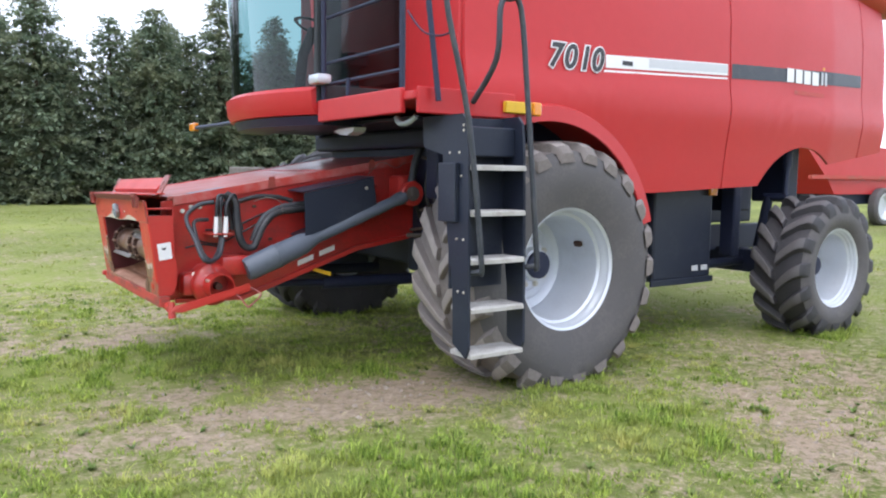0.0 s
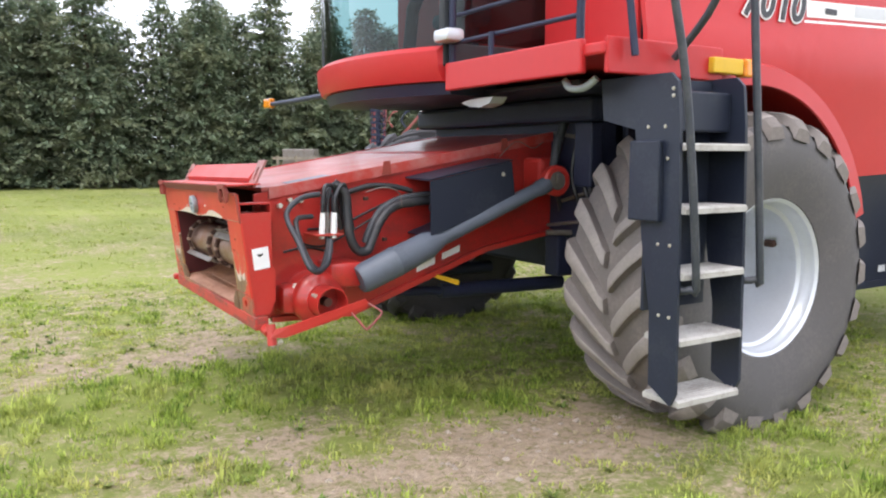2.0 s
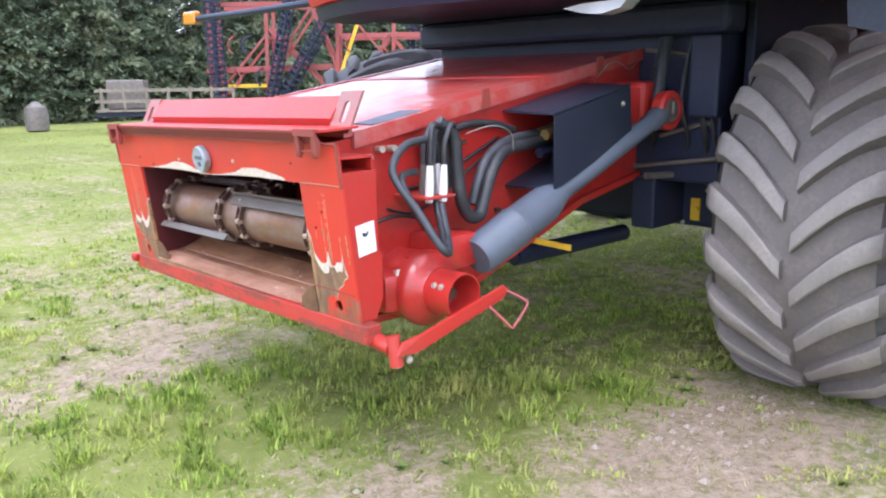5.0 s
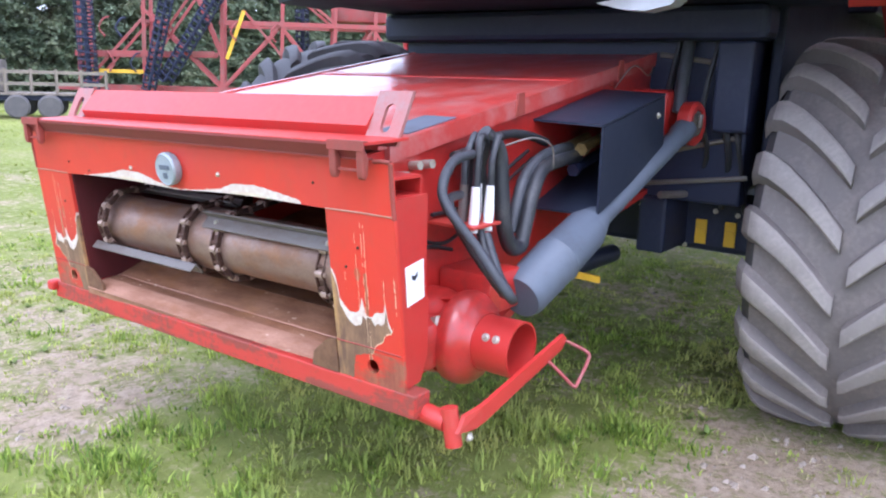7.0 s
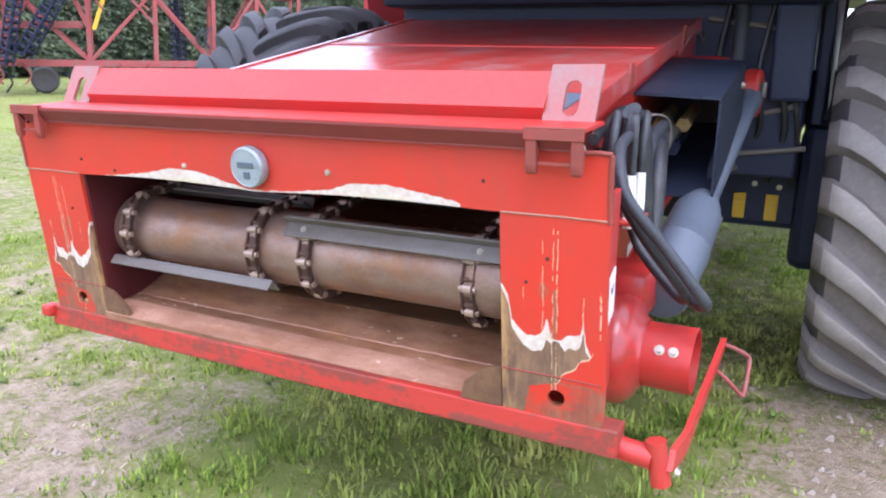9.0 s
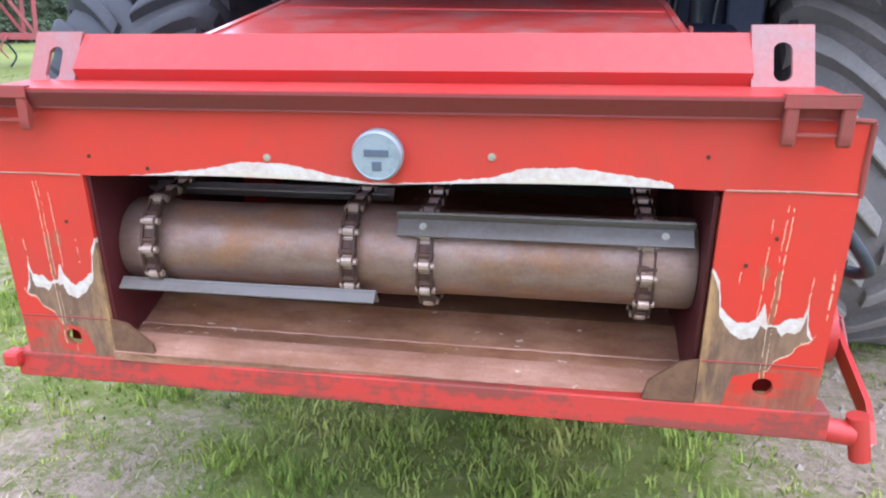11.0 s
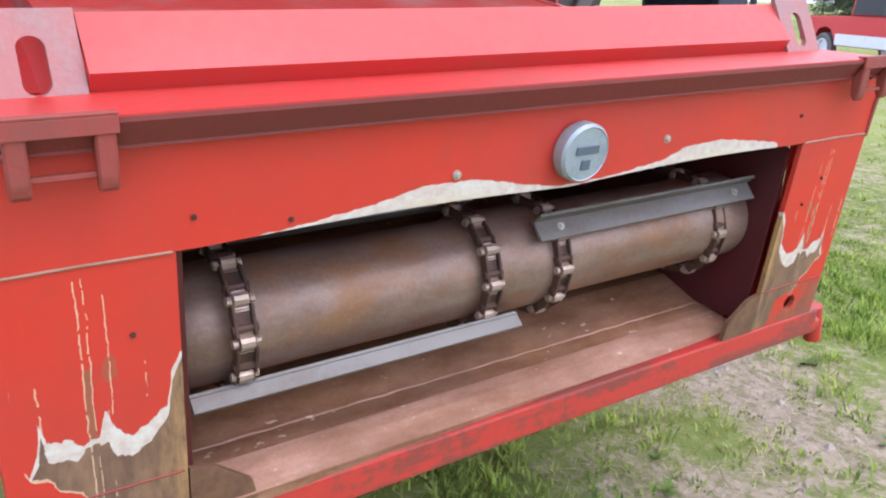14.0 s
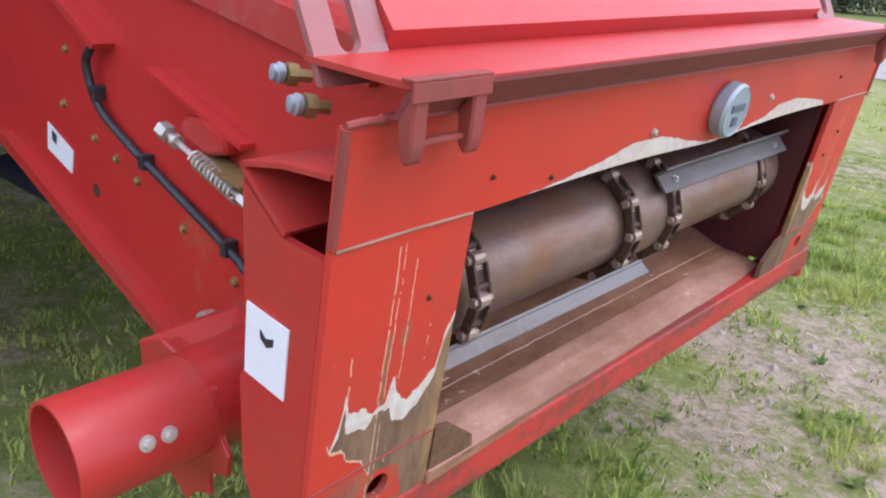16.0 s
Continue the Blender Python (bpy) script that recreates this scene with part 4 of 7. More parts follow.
tube(bm, [(7.50, 4.62, 1.98), (7.49, 4.62, 1.62)], 0.045, 12)
tube(bm, [(7.49, 4.62, 1.63), (7.47, 4.62, 1.30)], 0.028, 12)
tube(bm, [(7.47, 4.58, 1.32), (7.47, 4.85, 1.32)], 0.04, 12)
tube(bm, [(7.47, 4.80, 1.32), (7.45, 4.90, 0.74)], 0.05, 12)
part("steering_strut", bm, m_black, chassis, "black strut over the rear axle", 40)

# black inner wheel-arch liners
for yy, x0, x1 in ((4.90, 3.60, 6.5), (7.37, 4.6, 8.3)):
    bm = bmesh.new()
    box(bm, x0, x1, yy, yy + 0.05, 1.21, 2.4, 0.01)
    part("arch_liner", bm, m_black, chassis)

# side panels
def side_y(z):
    pts = [(1.3, 4.485), (1.75, 4.445), (2.12, 4.392), (2.16, 4.397), (2.34, 4.428), (2.55, 4.432), (2.95, 4.445), (3.3, 4.49), (3.7, 4.58)]
    for (a, ya), (b, yb) in zip(pts, pts[1:]):
        if z <= b:
            return ya + (yb - ya) * (z - a) / (b - a)
    return pts[-1][1]


def panel_bottom(x):
    d = 1.06 ** 2 - (x - 3.75) ** 2
    front = 0.9 + math.sqrt(d) if d > 0 and x < 4.72 else 1.33
    e = 0.88 ** 2 - (x - 7.42) ** 2
    rear = 0.94 + math.sqrt(e) if e > 0.08 else 0
    base = 1.36 + 0.07 * (x - 4.8) / 1.7 if x < 7.4 else 1.60 + 0.12 * (x - 7.4)
    return max(front if x < 4.78 else 0, base, rear)


def body_panel(name, xs, tops, parent, label, mirror=False):
    bm = bmesh.new()
    cols = []
    for x in xs:
        zb, zt = panel_bottom(x), tops
        zs = [zb + (zt - zb) * k / 18 for k in range(19)]
        for crease in (2.12, 2.16):
            k = min(range(1, 18), key=lambda q: abs(zs[q] - crease))
            if zb < crease:
                zs[k] = crease
        zs.sort()
        bulge = 0.05 * math.sin(math.pi * min(max((x - 3.2) / 5.4, 0), 1))
        cols.append([(x, side_y(z) - bulge + (0.10 * max(0, x - 7.9)), z) for z in zs])
    for inner in (0, 1):
        g = [[bm.verts.new((x, y + 0.03 * inner, z)) for x, y, z in c] for c in cols]
        for a, b in zip(g, g[1:]):
            for k in range(len(a) - 1):
                bm.faces.new((a[k], b[k], b[k + 1], a[k + 1]))
        if not inner:
            first = g
    n = len(cols)
    rim0 = [first[i][0] for i in range(n)] + [first[-1][k] for k in range(1, 19)] + [first[i][-1] for i in range(n - 2, -1, -1)] + [first[0][k] for k in range(17, 0, -1)]
    rim1 = [g[i][0] for i in range(n)] + [g[-1][k] for k in range(1, 19)] + [g[i][-1] for i in range(n - 2, -1, -1)] + [g[0][k] for k in range(17, 0, -1)]
    for k in range(len(rim0)):
        j = (k + 1) % len(rim0)
        bm.faces.new((rim0[k], rim0[j], rim1[j], rim1[k]))
    if mirror:
        for v in bm.verts:
            v.co.y = 2 * MID - v.co.y
    return part(name, bm, m_redpanel, parent, label, 25)


front_xs = [3.22 + k * 0.05 for k in range(59)]
far_front_xs = [4.62 + k * 0.05 for k in range(31)]
rear_xs = [6.135 + k * 0.05 for k in range(51)]
tail_xs = [8.65 + k * 0.065 for k in range(10)]
for flip in (False, True):
    pf = body_panel("side_panel", far_front_xs if flip else front_xs, 3.65, combine, "glossy red front side panel with model number", flip)
    pr = body_panel("side_panel", rear_xs, 3.65, combine, "glossy red rear side panel with wheel arch", flip)
    pt = body_panel("side_panel", tail_xs, 3.55, combine, "glossy red tail panel", flip)
    if not flip:
        pan_f, pan_r, pan_t = pf, pr, pt
bm = bmesh.new()
box(bm, 3.3, 9.1, 4.98, 7.36, 2.2, 3.9, 0.05)
part("grain_tank", bm, m_redpanel, combine, "red grain tank body")
bm = bmesh.new()
box(bm, 3.20, 3.26, 4.47, 5.24, 1.97, 3.7, 0.02)
part("front_bulkhead", bm, m_redpanel, combine, "red bulkhead behind the cab platform")
bm = bmesh.new()
box(bm, 4.55, 4.63, 6.97, 7.46, 0.60, 2.4, 0.01)
part("inner_wall", bm, m_black, chassis)
bm = bmesh.new()
tube(bm, [(4.4, 4.78, 3.80), (9.8, 4.70, 3.56)], 0.20, 24)
part("unloading_auger", bm, m_red, combine, "dark red folded unloading auger tube", 40)

# stripe and lettering on the side
def on_side(x, z, lift=0.004):
    bulge = 0.05 * math.sin(math.pi * min(max((x - 3.2) / 5.4, 0), 1))
    return Vector((x, side_y(z) - bulge + 0.10 * max(0, x - 7.9) - lift, z))


def stripe(name, x0, x1, z0, z1, material, parent, lift=0.004, slope=0.0, label=""):
    bm = bmesh.new()
    n = max(2, int((x1 - x0) / 0.05))
    rows = []
    for k in range(n + 1):
        x = x0 + (x1 - x0) * k / n
        dz = slope * (x - x0)
        rows.append([bm.verts.new(on_side(x, z + dz, l)) for z, l in ((z0, 0.0005), (z0, lift), ((z0 + z1) / 2, lift), (z1, lift), (z1, 0.0005))])
    for a, b in zip(rows, rows[1:]):
        for i in range(4):
            bm.faces.new((a[i], b[i], b[i + 1], a[i + 1]))
    return part(name, bm, material, parent, label)


def digits(text, x, z, size, material, lift, bold, parent, label):
    dydz = (side_y(2.5) - side_y(2.3)) / 0.2
    up = Vector((0, dydz, 1)).normalized()
    right = Vector((1, -0.02, 0)).normalized()
    nor = right.cross(up)
    m = Matrix((right, up, nor)).transposed().to_4x4()
    along = 0.0
    for ch in text:
        m.translation = on_side(x + along, z, lift)
        letters("digit", ch, size, material, parent, m, label, 0.25, 0.002, bold)
        along += size * (0.59 if ch != "1" else 0.52)


digits("7010", 3.955, 2.325, 0.252, m_white, 0.012, 0.017, pan_f, "white outline of the number 7010")
digits("7010", 3.955, 2.325, 0.252, m_ink, 0.017, 0.006, pan_f, "dark number 7010")
stripe("stripe", 4.56, 6.09, 2.36, 2.46, m_white, pan_f, slope=0.04, label="pale grey and white stripe decal")
stripe("stripe", 5.05, 6.09, 2.40, 2.47, m_grey, pan_f, 0.006, 0.04)
stripe("stripe", 4.54, 6.09, 2.325, 2.34, m_white, pan_f, slope=0.04)
stripe("print_bar", 4.74, 4.86, 2.395, 2.43, m_ink, pan_f, 0.007)
stripe("stripe", 6.15, 8.60, 2.40, 2.53, m_handrail, pan_r, slope=0.04, label="dark grey stripe decal")
for k in range(4):
    stripe("logo_block", 7.02 + 0.15 * k, 7.14 + 0.15 * k, 2.44, 2.57, m_white, pan_r, 0.010)
stripe("logo_block", 7.64, 7.68, 2.45, 2.58, m_grey, pan_r, 0.010)
stripe("logo_block", 7.71, 7.75, 2.45, 2.58, m_grey, pan_r, 0.010)
stripe("logo_dot", 7.66, 7.71, 2.60, 2.63, m_amber, pan_r, 0.010)
stripe("print_bar", 7.16, 7.70, 2.33, 2.37, m_reddull, pan_r, 0.006)

# fender over the left and right drive wheel
def fender(flip):
    bm = bmesh.new()
    rows = []
    for k in range(27):
        a = radians(118 - k * 4.0)
        c, s = math.cos(a), math.sin(a)
        row = []
        for y, r in ((4.60, 1.10), (4.30, 1.112), (4.125, 1.110), (4.098, 1.095), (4.086, 0.990), (4.098, 0.985), (4.112, 1.05), (4.32, 1.06), (4.60, 1.06)):
            row.append(bm.verts.new((3.75 + r * c, 2 * MID - y if flip else y, 0.9 + r * s)))
        rows.append(row)
    for p, q in zip(rows, rows[1:]):
        for i in range(len(p)):
            j = (i + 1) % len(p)
            bm.faces.new((p[i], p[j], q[j], q[i]))
    bm.faces.new(rows[0])
    bm.faces.new(rows[-1][::-1])
    part("fender", bm, m_redpanel, combine, "red curved wheel fender lip", 30)


fender(False)

# cab platform, skirt, cab
def skirt_x(y):
    return 2.50 - 0.24 * max(0.0, 1 - ((y - MID) / 0.92) ** 2)


bm = bmesh.new()
rows = []
for k in range(25):
    y = 5.285 + (7.06 - 5.285) * k / 24
    x = skirt_x(y)
    rows.append([bm.verts.new(p) for p in ((x + 0.10, y, 2.14), (x + 0.02, y, 2.14), (x - 0.02, y, 2.11), (x - 0.012, y, 2.00), (x + 0.02, y, 1.94), (x + 0.22, y, 1.935), (x + 0.22, y, 2.0))])
for p, q in zip(rows, rows[1:]):
    for i in range(len(p)):
        j = (i + 1) % len(p)
        bm.faces.new((p[i], p[j], q[j], q[i]))
bm.faces.new(rows[0])
bm.faces.new(rows[-1][::-1])
part("cab_skirt", bm, m_redpanel, combine, "curved red skirt below the windscreen", 35)
bm = bmesh.new()
rows = []
for k in range(25):
    y = 5.285 + (7.06 - 5.285) * k / 24
    x = skirt_x(y)
    rows.append([bm.verts.new(p) for p in ((x + 0.05, y, 1.933), (x + 0.08, y, 1.865), (x + 0.40, y, 1.86), (x + 0.40, y, 1.933))])
for p, q in zip(rows, rows[1:]):
    for i in range(4):
        bm.faces.new((p[i], p[(i + 1) % 4], q[(i + 1) % 4], q[i]))
bm.faces.new(rows[0])
bm.faces.new(rows[-1][::-1])
part("skirt_valance", bm, m_black, combine, "black valance under the red skirt", 35)
bm = bmesh.new()
box(bm, 2.52, 3.30, 3.98, 5.27, 1.955, 2.01, 0.012)
platform = part("platform", bm, m_redpanel, combine, "red edged cab walkway platform")
for q in ((2.50, 2.54, 4.10, 5.26, 1.88, 2.035, 0.01), (2.545, 3.30, 3.972, 3.996, 1.875, 2.035, 0.008)):
    bm = bmesh.new()
    box(bm, *q)
    part("edge_fascia", bm, m_redpanel, platform)
bm = bmesh.new()
box(bm, 2.80, 3.6, 4.45, 7.0, 1.875, 1.90, 0.008)
box(bm, 3.30, 3.5, 4.9, 7.0, 1.72, 1.87, 0.03)
part("cab_floor", bm, m_black, combine, "black underside of the cab floor")
bm = bmesh.new()
prism(bm, [(2.70, 5.06, 1.845), (2.70, 5.30, 1.84), (2.70, 5.40, 1.825), (2.70, 5.30, 1.80), (2.70, 5.20, 1.79), (2.70, 5.10, 1.81)], (0.10, 0, 0))
part("work_lamp", bm, m_rimsilver, combine, "pale grey work lamp below the cab")
bm = bmesh.new()
tube(bm, [(2.62, 4.34, 1.87), (2.605, 4.28, 1.83), (2.62, 4.20, 1.83), (2.64, 4.14, 1.87)], 0.018, 10, True, 4)
part("white_pipe", bm, m_alu, combine, "pale bent pipe under the platform", 45)
bm = bmesh.new()
box(bm, 2.44, 2.56, 5.14, 5.30, 2.15, 2.22, 0.02)
part("corner_lamp", bm, m_rimsilver, combine, "pale grey lamp at the cab corner", 40)

bm = bmesh.new()
box(bm, 2.3, 4.1, 5.2, 7.14, 3.62, 3.78, 0.05)
cab = part("cab", bm, m_cabtrim, combine, "dark framed operator cab")
for name, q in [("back_wall", (3.92, 4.02, 5.335, 7.015, 2.1, 3.61)), ("cab_base", (2.45, 4.0, 5.335, 7.015, 1.98, 2.04))] + [
        (n, (x0, x1, yy, yy + 0.05, z0, z1)) for yy in (5.28, 7.02) for n, x0, x1, z0, z1 in (("rear_pillar", 3.95, 4.02, 2.17, 3.61), ("front_pillar", 2.50, 2.56, 2.17, 3.61), ("sill", 2.5, 4.0, 2.02, 2.16))]:
    bm = bmesh.new()
    box(bm, *q, 0.01)
    part(name, bm, m_cabtrim, cab)
bm = bmesh.new()
rows = []
for k in range(17):
    y = 5.32 + (7.02 - 5.32) * k / 16
    rows.append([bm.verts.new((skirt_x(y) + 0.05 + d - 0.06 * (z - 2.1), y, z)) for z in (2.13, 2.6, 3.1, 3.62) for d in (0.0,)])
for p, q in zip(rows, rows[1:]):
    for i in range(3):
        bm.faces.new((p[i], p[i + 1], q[i + 1], q[i]))
ws = part("windscreen", bm, m_glass, cab, "green tinted curved windscreen", 60)
ws.visible_shadow = False
bm = bmesh.new()
box(bm, 2.57, 3.94, 5.296, 5.302, 2.17, 3.6)
sw = part("side_window", bm, m_doorglass, cab, "tinted cab door glass")
sw.visible_shadow = False
bm = bmesh.new()
box(bm, 3.1, 3.6, 5.95, 6.45, 2.42, 2.54, 0.05)
box(bm, 3.55, 3.72, 5.95, 6.45, 2.5, 3.2, 0.06)
box(bm, 3.2, 3.5, 6.1, 6.3, 2.04, 2.44, 0.03)
part("seat", bm, m_seat, cab, "grey cloth operator seat", 40)
bm = bmesh.new()
tube(bm, [(2.75, MID, 2.05), (2.80, MID, 2.5), (2.9, MID, 2.72)], 0.045, 10)
lathe(bm, (2.92, MID, 2.74), (0.35, 0, 1), [(0.17, -0.012), (0.195, 0), (0.17, 0.012), (0.155, 0)], 28, closed=True)
part("steering_column", bm, m_cabtrim, cab, smooth=40)
bm = bmesh.new()
box(bm, 2.62, 2.75, 5.34, 5.5, 2.05, 2.9, 0.03)
part("cab_column", bm, m_cabtrim, cab)

# amber lamp on a long arm at the far side
bm = bmesh.new()
tube(bm, [(2.62, 7.05, 1.99), (2.66, 8.0, 1.99), (2.69, 8.78, 2.0)], 0.022, 8)
arm = part("lamp_arm", bm, m_black, combine, "black folding lamp arm")
bm = bmesh.new()
box(bm, 2.66, 2.72, 8.76, 8.94, 1.965, 2.055, 0.015)
part("amber_lamp", bm, m_amber, arm, "amber position lamp")
bm = bmesh.new()
box(bm, 3.20, 3.42, 3.94, 3.99, 1.91, 1.985, 0.008)
lamp = part("side_reflector", bm, m_yellow, combine, "yellow reflector strip at the platform edge")
bm = bmesh.new()
box(bm, 3.425, 3.50, 3.93, 4.0, 1.90, 1.99, 0.012)
part("amber_lens", bm, m_amber, lamp, "amber lamp lens")
bm = bmesh.new()
box(bm, 3.16, 3.52, 3.99, 4.12, 1.93, 1.97, 0.008)
part("lamp_bracket", bm, m_reddull, lamp)

# railing on the walkway
rail = None
def rail_bar(pts, r=0.013, glide=4):
    global rail
    bm = bmesh.new()
    tube(bm, pts, r, 8, True, glide)
    if rail is None:
        rail = part("railing", bm, m_black, platform, "black tubular railing", 40)
    else:
        part("rail_bar", bm, m_black, combine, "", 40)


rail_bar([(2.55, 5.25, 2.15), (2.55, 4.15, 2.15)], glide=0)
rail_bar([(2.55, 5.20, 2.30), (2.55, 4.15, 2.30)], glide=0)
rail_bar([(2.55, 5.20, 2.62), (2.55, 4.15, 2.62)], glide=0)
rail_bar([(2.55, 4.16, 2.0), (2.55, 4.16, 3.0)], 0.02, 0)
rail_bar([(2.53, 4.84, 1.88), (2.53, 4.84, 2.16)], 0.016, 0)
rail_bar([(2.55, 5.26, 1.90), (2.55, 5.26, 2.75)], 0.02, 0)
rail_bar([(2.62, 4.02, 2.75), (2.64, 3.96, 2.3), (2.66, 3.92, 1.95)], 0.018, 0)
rail_bar([(2.56, 4.12, 2.50), (2.58, 3.98, 2.36), (2.62, 3.86, 2.32), (2.66, 3.78, 2.34)], 0.006, 5)

# ladder
STEP_Z = (0.425, 0.705, 1.0, 1.29, 1.565)
loop = [(4.21, 1.87), (4.19, 1.68), (3.98, 1.63), (3.92, 1.13), (3.86, 0.81), (3.85, 0.47), (3.72, 0.40), (3.69, 0.46), (3.70, 1.0), (3.72, 1.65), (3.74, 1.83), (3.78, 1.87)]
ladder = None
for xx, label in ((2.735, ""), (3.165, "")):
    bm = bmesh.new()
    prism(bm, [(xx, y, z) for y, z in loop], (0.018, 0, 0))
    if ladder is None:
        ladder = part("ladder", bm, m_panelblack, combine, "black access ladder with pale grip steps")
    else:
        part("stringer", bm, m_panelblack, ladder)
bm = bmesh.new()
box(bm, 2.753, 3.165, 3.915, 3.93, 0.80, 1.86)
part("back_plate", bm, m_panelblack, ladder)
bm = bmesh.new()
box(bm, 2.753, 3.165, 3.80, 3.93, 1.62, 1.80, 0.01)
part("top_plate", bm, m_panelblack, ladder)
for z in STEP_Z:
    bm = bmesh.new()
    teeth = []
    for k in range(9):
        y = 3.690 + 0.0235 * k
        teeth += [(2.755, y, z - 0.006), (2.755, y + 0.004, z + 0.002), (2.755, y + 0.013, z + 0.002), (2.755, y + 0.017, z - 0.006)]
    prism(bm, [(2.755, 3.685, z - 0.03), (2.755, 3.685, z - 0.006)] + teeth + [(2.755, 3.90, z - 0.006), (2.755, 3.90, z - 0.03)], (0.408, 0, 0))
    part("step", bm, m_tread, ladder, "worn pale grey grip step")
for y, z in ((3.80, 1.64), (3.90, 1.64), (3.78, 1.50), (3.86, 1.50), (3.82, 1.12), (3.75, 1.12), (3.74, 0.80), (3.80, 0.80), (3.76, 1.80), (3.76, 1.77)):
    put("ladder_bolt", small_bolt, ladder, (2.734, y, z), (-1, 0, 0))
bm = bmesh.new()
box(bm, 2.70, 2.735, 3.80, 3.98, 1.22, 1.58, 0.008)
part("hinge_plate", bm, m_panelblack, ladder)
bm = bmesh.new()
box(bm, 2.76, 2.85, 3.905, 3.914, 1.42, 1.54)
part("white_label", bm, m_white, ladder, "white safety label")
for pts in ([(2.52, 3.70, 2.75), (2.56, 3.68, 2.40), (2.70, 3.66, 1.80), (2.80, 3.655, 1.0), (2.80, 3.68, 0.93), (2.76, 3.74, 0.92)],
            [(2.94, 3.95, 1.96), (2.94, 3.72, 2.20), (2.94, 3.69, 2.50), (3.0, 3.68, 2.55), (3.09, 3.68, 2.50), (3.15, 3.67, 1.95), (3.24, 3.66, 1.0), (3.24, 3.68, 0.94), (3.18, 3.76, 0.93)]):
    bm = bmesh.new()
    tube(bm, pts, 0.018, 10, True, 4)
    part("handrail", bm, m_handrail, ladder, "grey tubular handrail", 45)

# ---------------------------------------------------------------- feeder house
def fx(z, w=0.0):
    """x of the leaning front face at height z, w metres behind it."""
    return 1.37 - 0.12 * (z - 0.6) + w


Y0, Y1, O0, O1 = 5.225, 7.11, 5.472, 6.866


def slope_plate(bm, pts, y0, y1, thick):
    """A plate over y0..y1 along a line of (x, z), thick below it."""
    loop = [(x, y0, z) for x, z in pts] + [(x, y0, z - thick) for x, z in reversed(pts)]
    prism(bm, loop, (0, y1 - y0, 0))


bm = bmesh.new()
side = [(1.42, 1.30), (1.55, 1.325), (3.50, 1.655), (3.52, 1.02), (2.9, 0.92), (1.98, 0.60), (1.42, 0.62)]
prism(bm, [(x, 5.45, z) for x, z in side], (0, 0.02, 0))
feeder = part("feeder_house", bm, m_grimy, combine, "red sloping feeder house with scraped rusty intake")
bm = bmesh.new()
prism(bm, [(x, 6.868, z) for x, z in side], (0, 0.02, 0))
part("side_plate", bm, m_redside, feeder)
bm = bmesh.new()
slope_plate(bm, [(1.46, 1.335), (1.62, 1.350), (2.6, 1.515), (3.5, 1.670)], 5.44, 6.90, 0.02)
for yy in (5.43, 6.885):
    slope_plate(bm, [(1.50, 1.335), (3.5, 1.677)], yy, yy + 0.022, 0.06)
part("top_plate", bm, m_toppaint, feeder, "red top plate with dust and sky glare")
# Thin grey patch at the near front corner of the top plate.
bm = bmesh.new()
slope_plate(bm, [(1.63, 1.3560), (1.88, 1.3985)], 5.47, 5.60, 0.004)
part("grip_patch", bm, m_greyplastic, feeder, "grey patch on the top plate")
bm = bmesh.new()
slope_plate(bm, [(2.66, 1.529), (2.72, 1.5395)], 5.44, 6.90, 0.006)
part("weld_seam", bm, m_red, feeder)
bm = bmesh.new()
slope_plate(bm, [(1.375, 0.674), (1.42, 0.690), (1.50, 0.705), (1.62, 0.75), (2.0, 0.74), (3.5, 1.06)], 5.47, 6.868, 0.02)
part("floor_trough", bm, m_trough, feeder, "brown polished rusty trough floor")
bm = bmesh.new()
slope_plate(bm, [(1.372, 0.6775), (1.42, 0.6935), (1.455, 0.700)], 5.475, 6.865, 0.003)
part("trough_lip", bm, m_lip, feeder, "pale worn trough lip")
bm = bmesh.new()
tube(bm, [(1.502 + 0.0012 * math.sin(k * 2.3), 5.48 + 1.38 * k / 46, 0.7065 + 0.001 * math.sin(k * 1.7)) for k in range(47)], [0.0022 + 0.0012 * (k * 7 % 5) / 4 for k in range(47)], 6)
part("weld_bead", bm, m_lip, feeder, "uneven weld bead across the trough")
# Sheet across the throat, coloured near black as its shade.
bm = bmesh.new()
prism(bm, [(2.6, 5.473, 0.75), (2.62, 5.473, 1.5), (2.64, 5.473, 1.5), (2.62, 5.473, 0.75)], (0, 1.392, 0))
part("inner_baffle", bm, m_throatshade, feeder)
# Inner walls: their red is darkened to carry the recess's shade.
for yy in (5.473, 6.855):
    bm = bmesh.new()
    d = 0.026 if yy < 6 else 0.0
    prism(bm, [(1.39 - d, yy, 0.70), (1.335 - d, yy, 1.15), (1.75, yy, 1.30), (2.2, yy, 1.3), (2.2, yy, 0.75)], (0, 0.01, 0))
    part("inner_wall", bm, m_inner, feeder, "inner side wall in red darkened for shade")

TWIST = True
# face plate: top beam with a bowed lower edge, two posts, bottom beam
bm = bmesh.new()
def open_top(y):
    raise_near = 0.012 * min(max((MID - y) / 0.70, 0.0), 1.0)
    return 1.144 + raise_near + (0.008 * abs(math.sin((y - MID) * 4.75)) if O0 < y < O1 else 0.0)


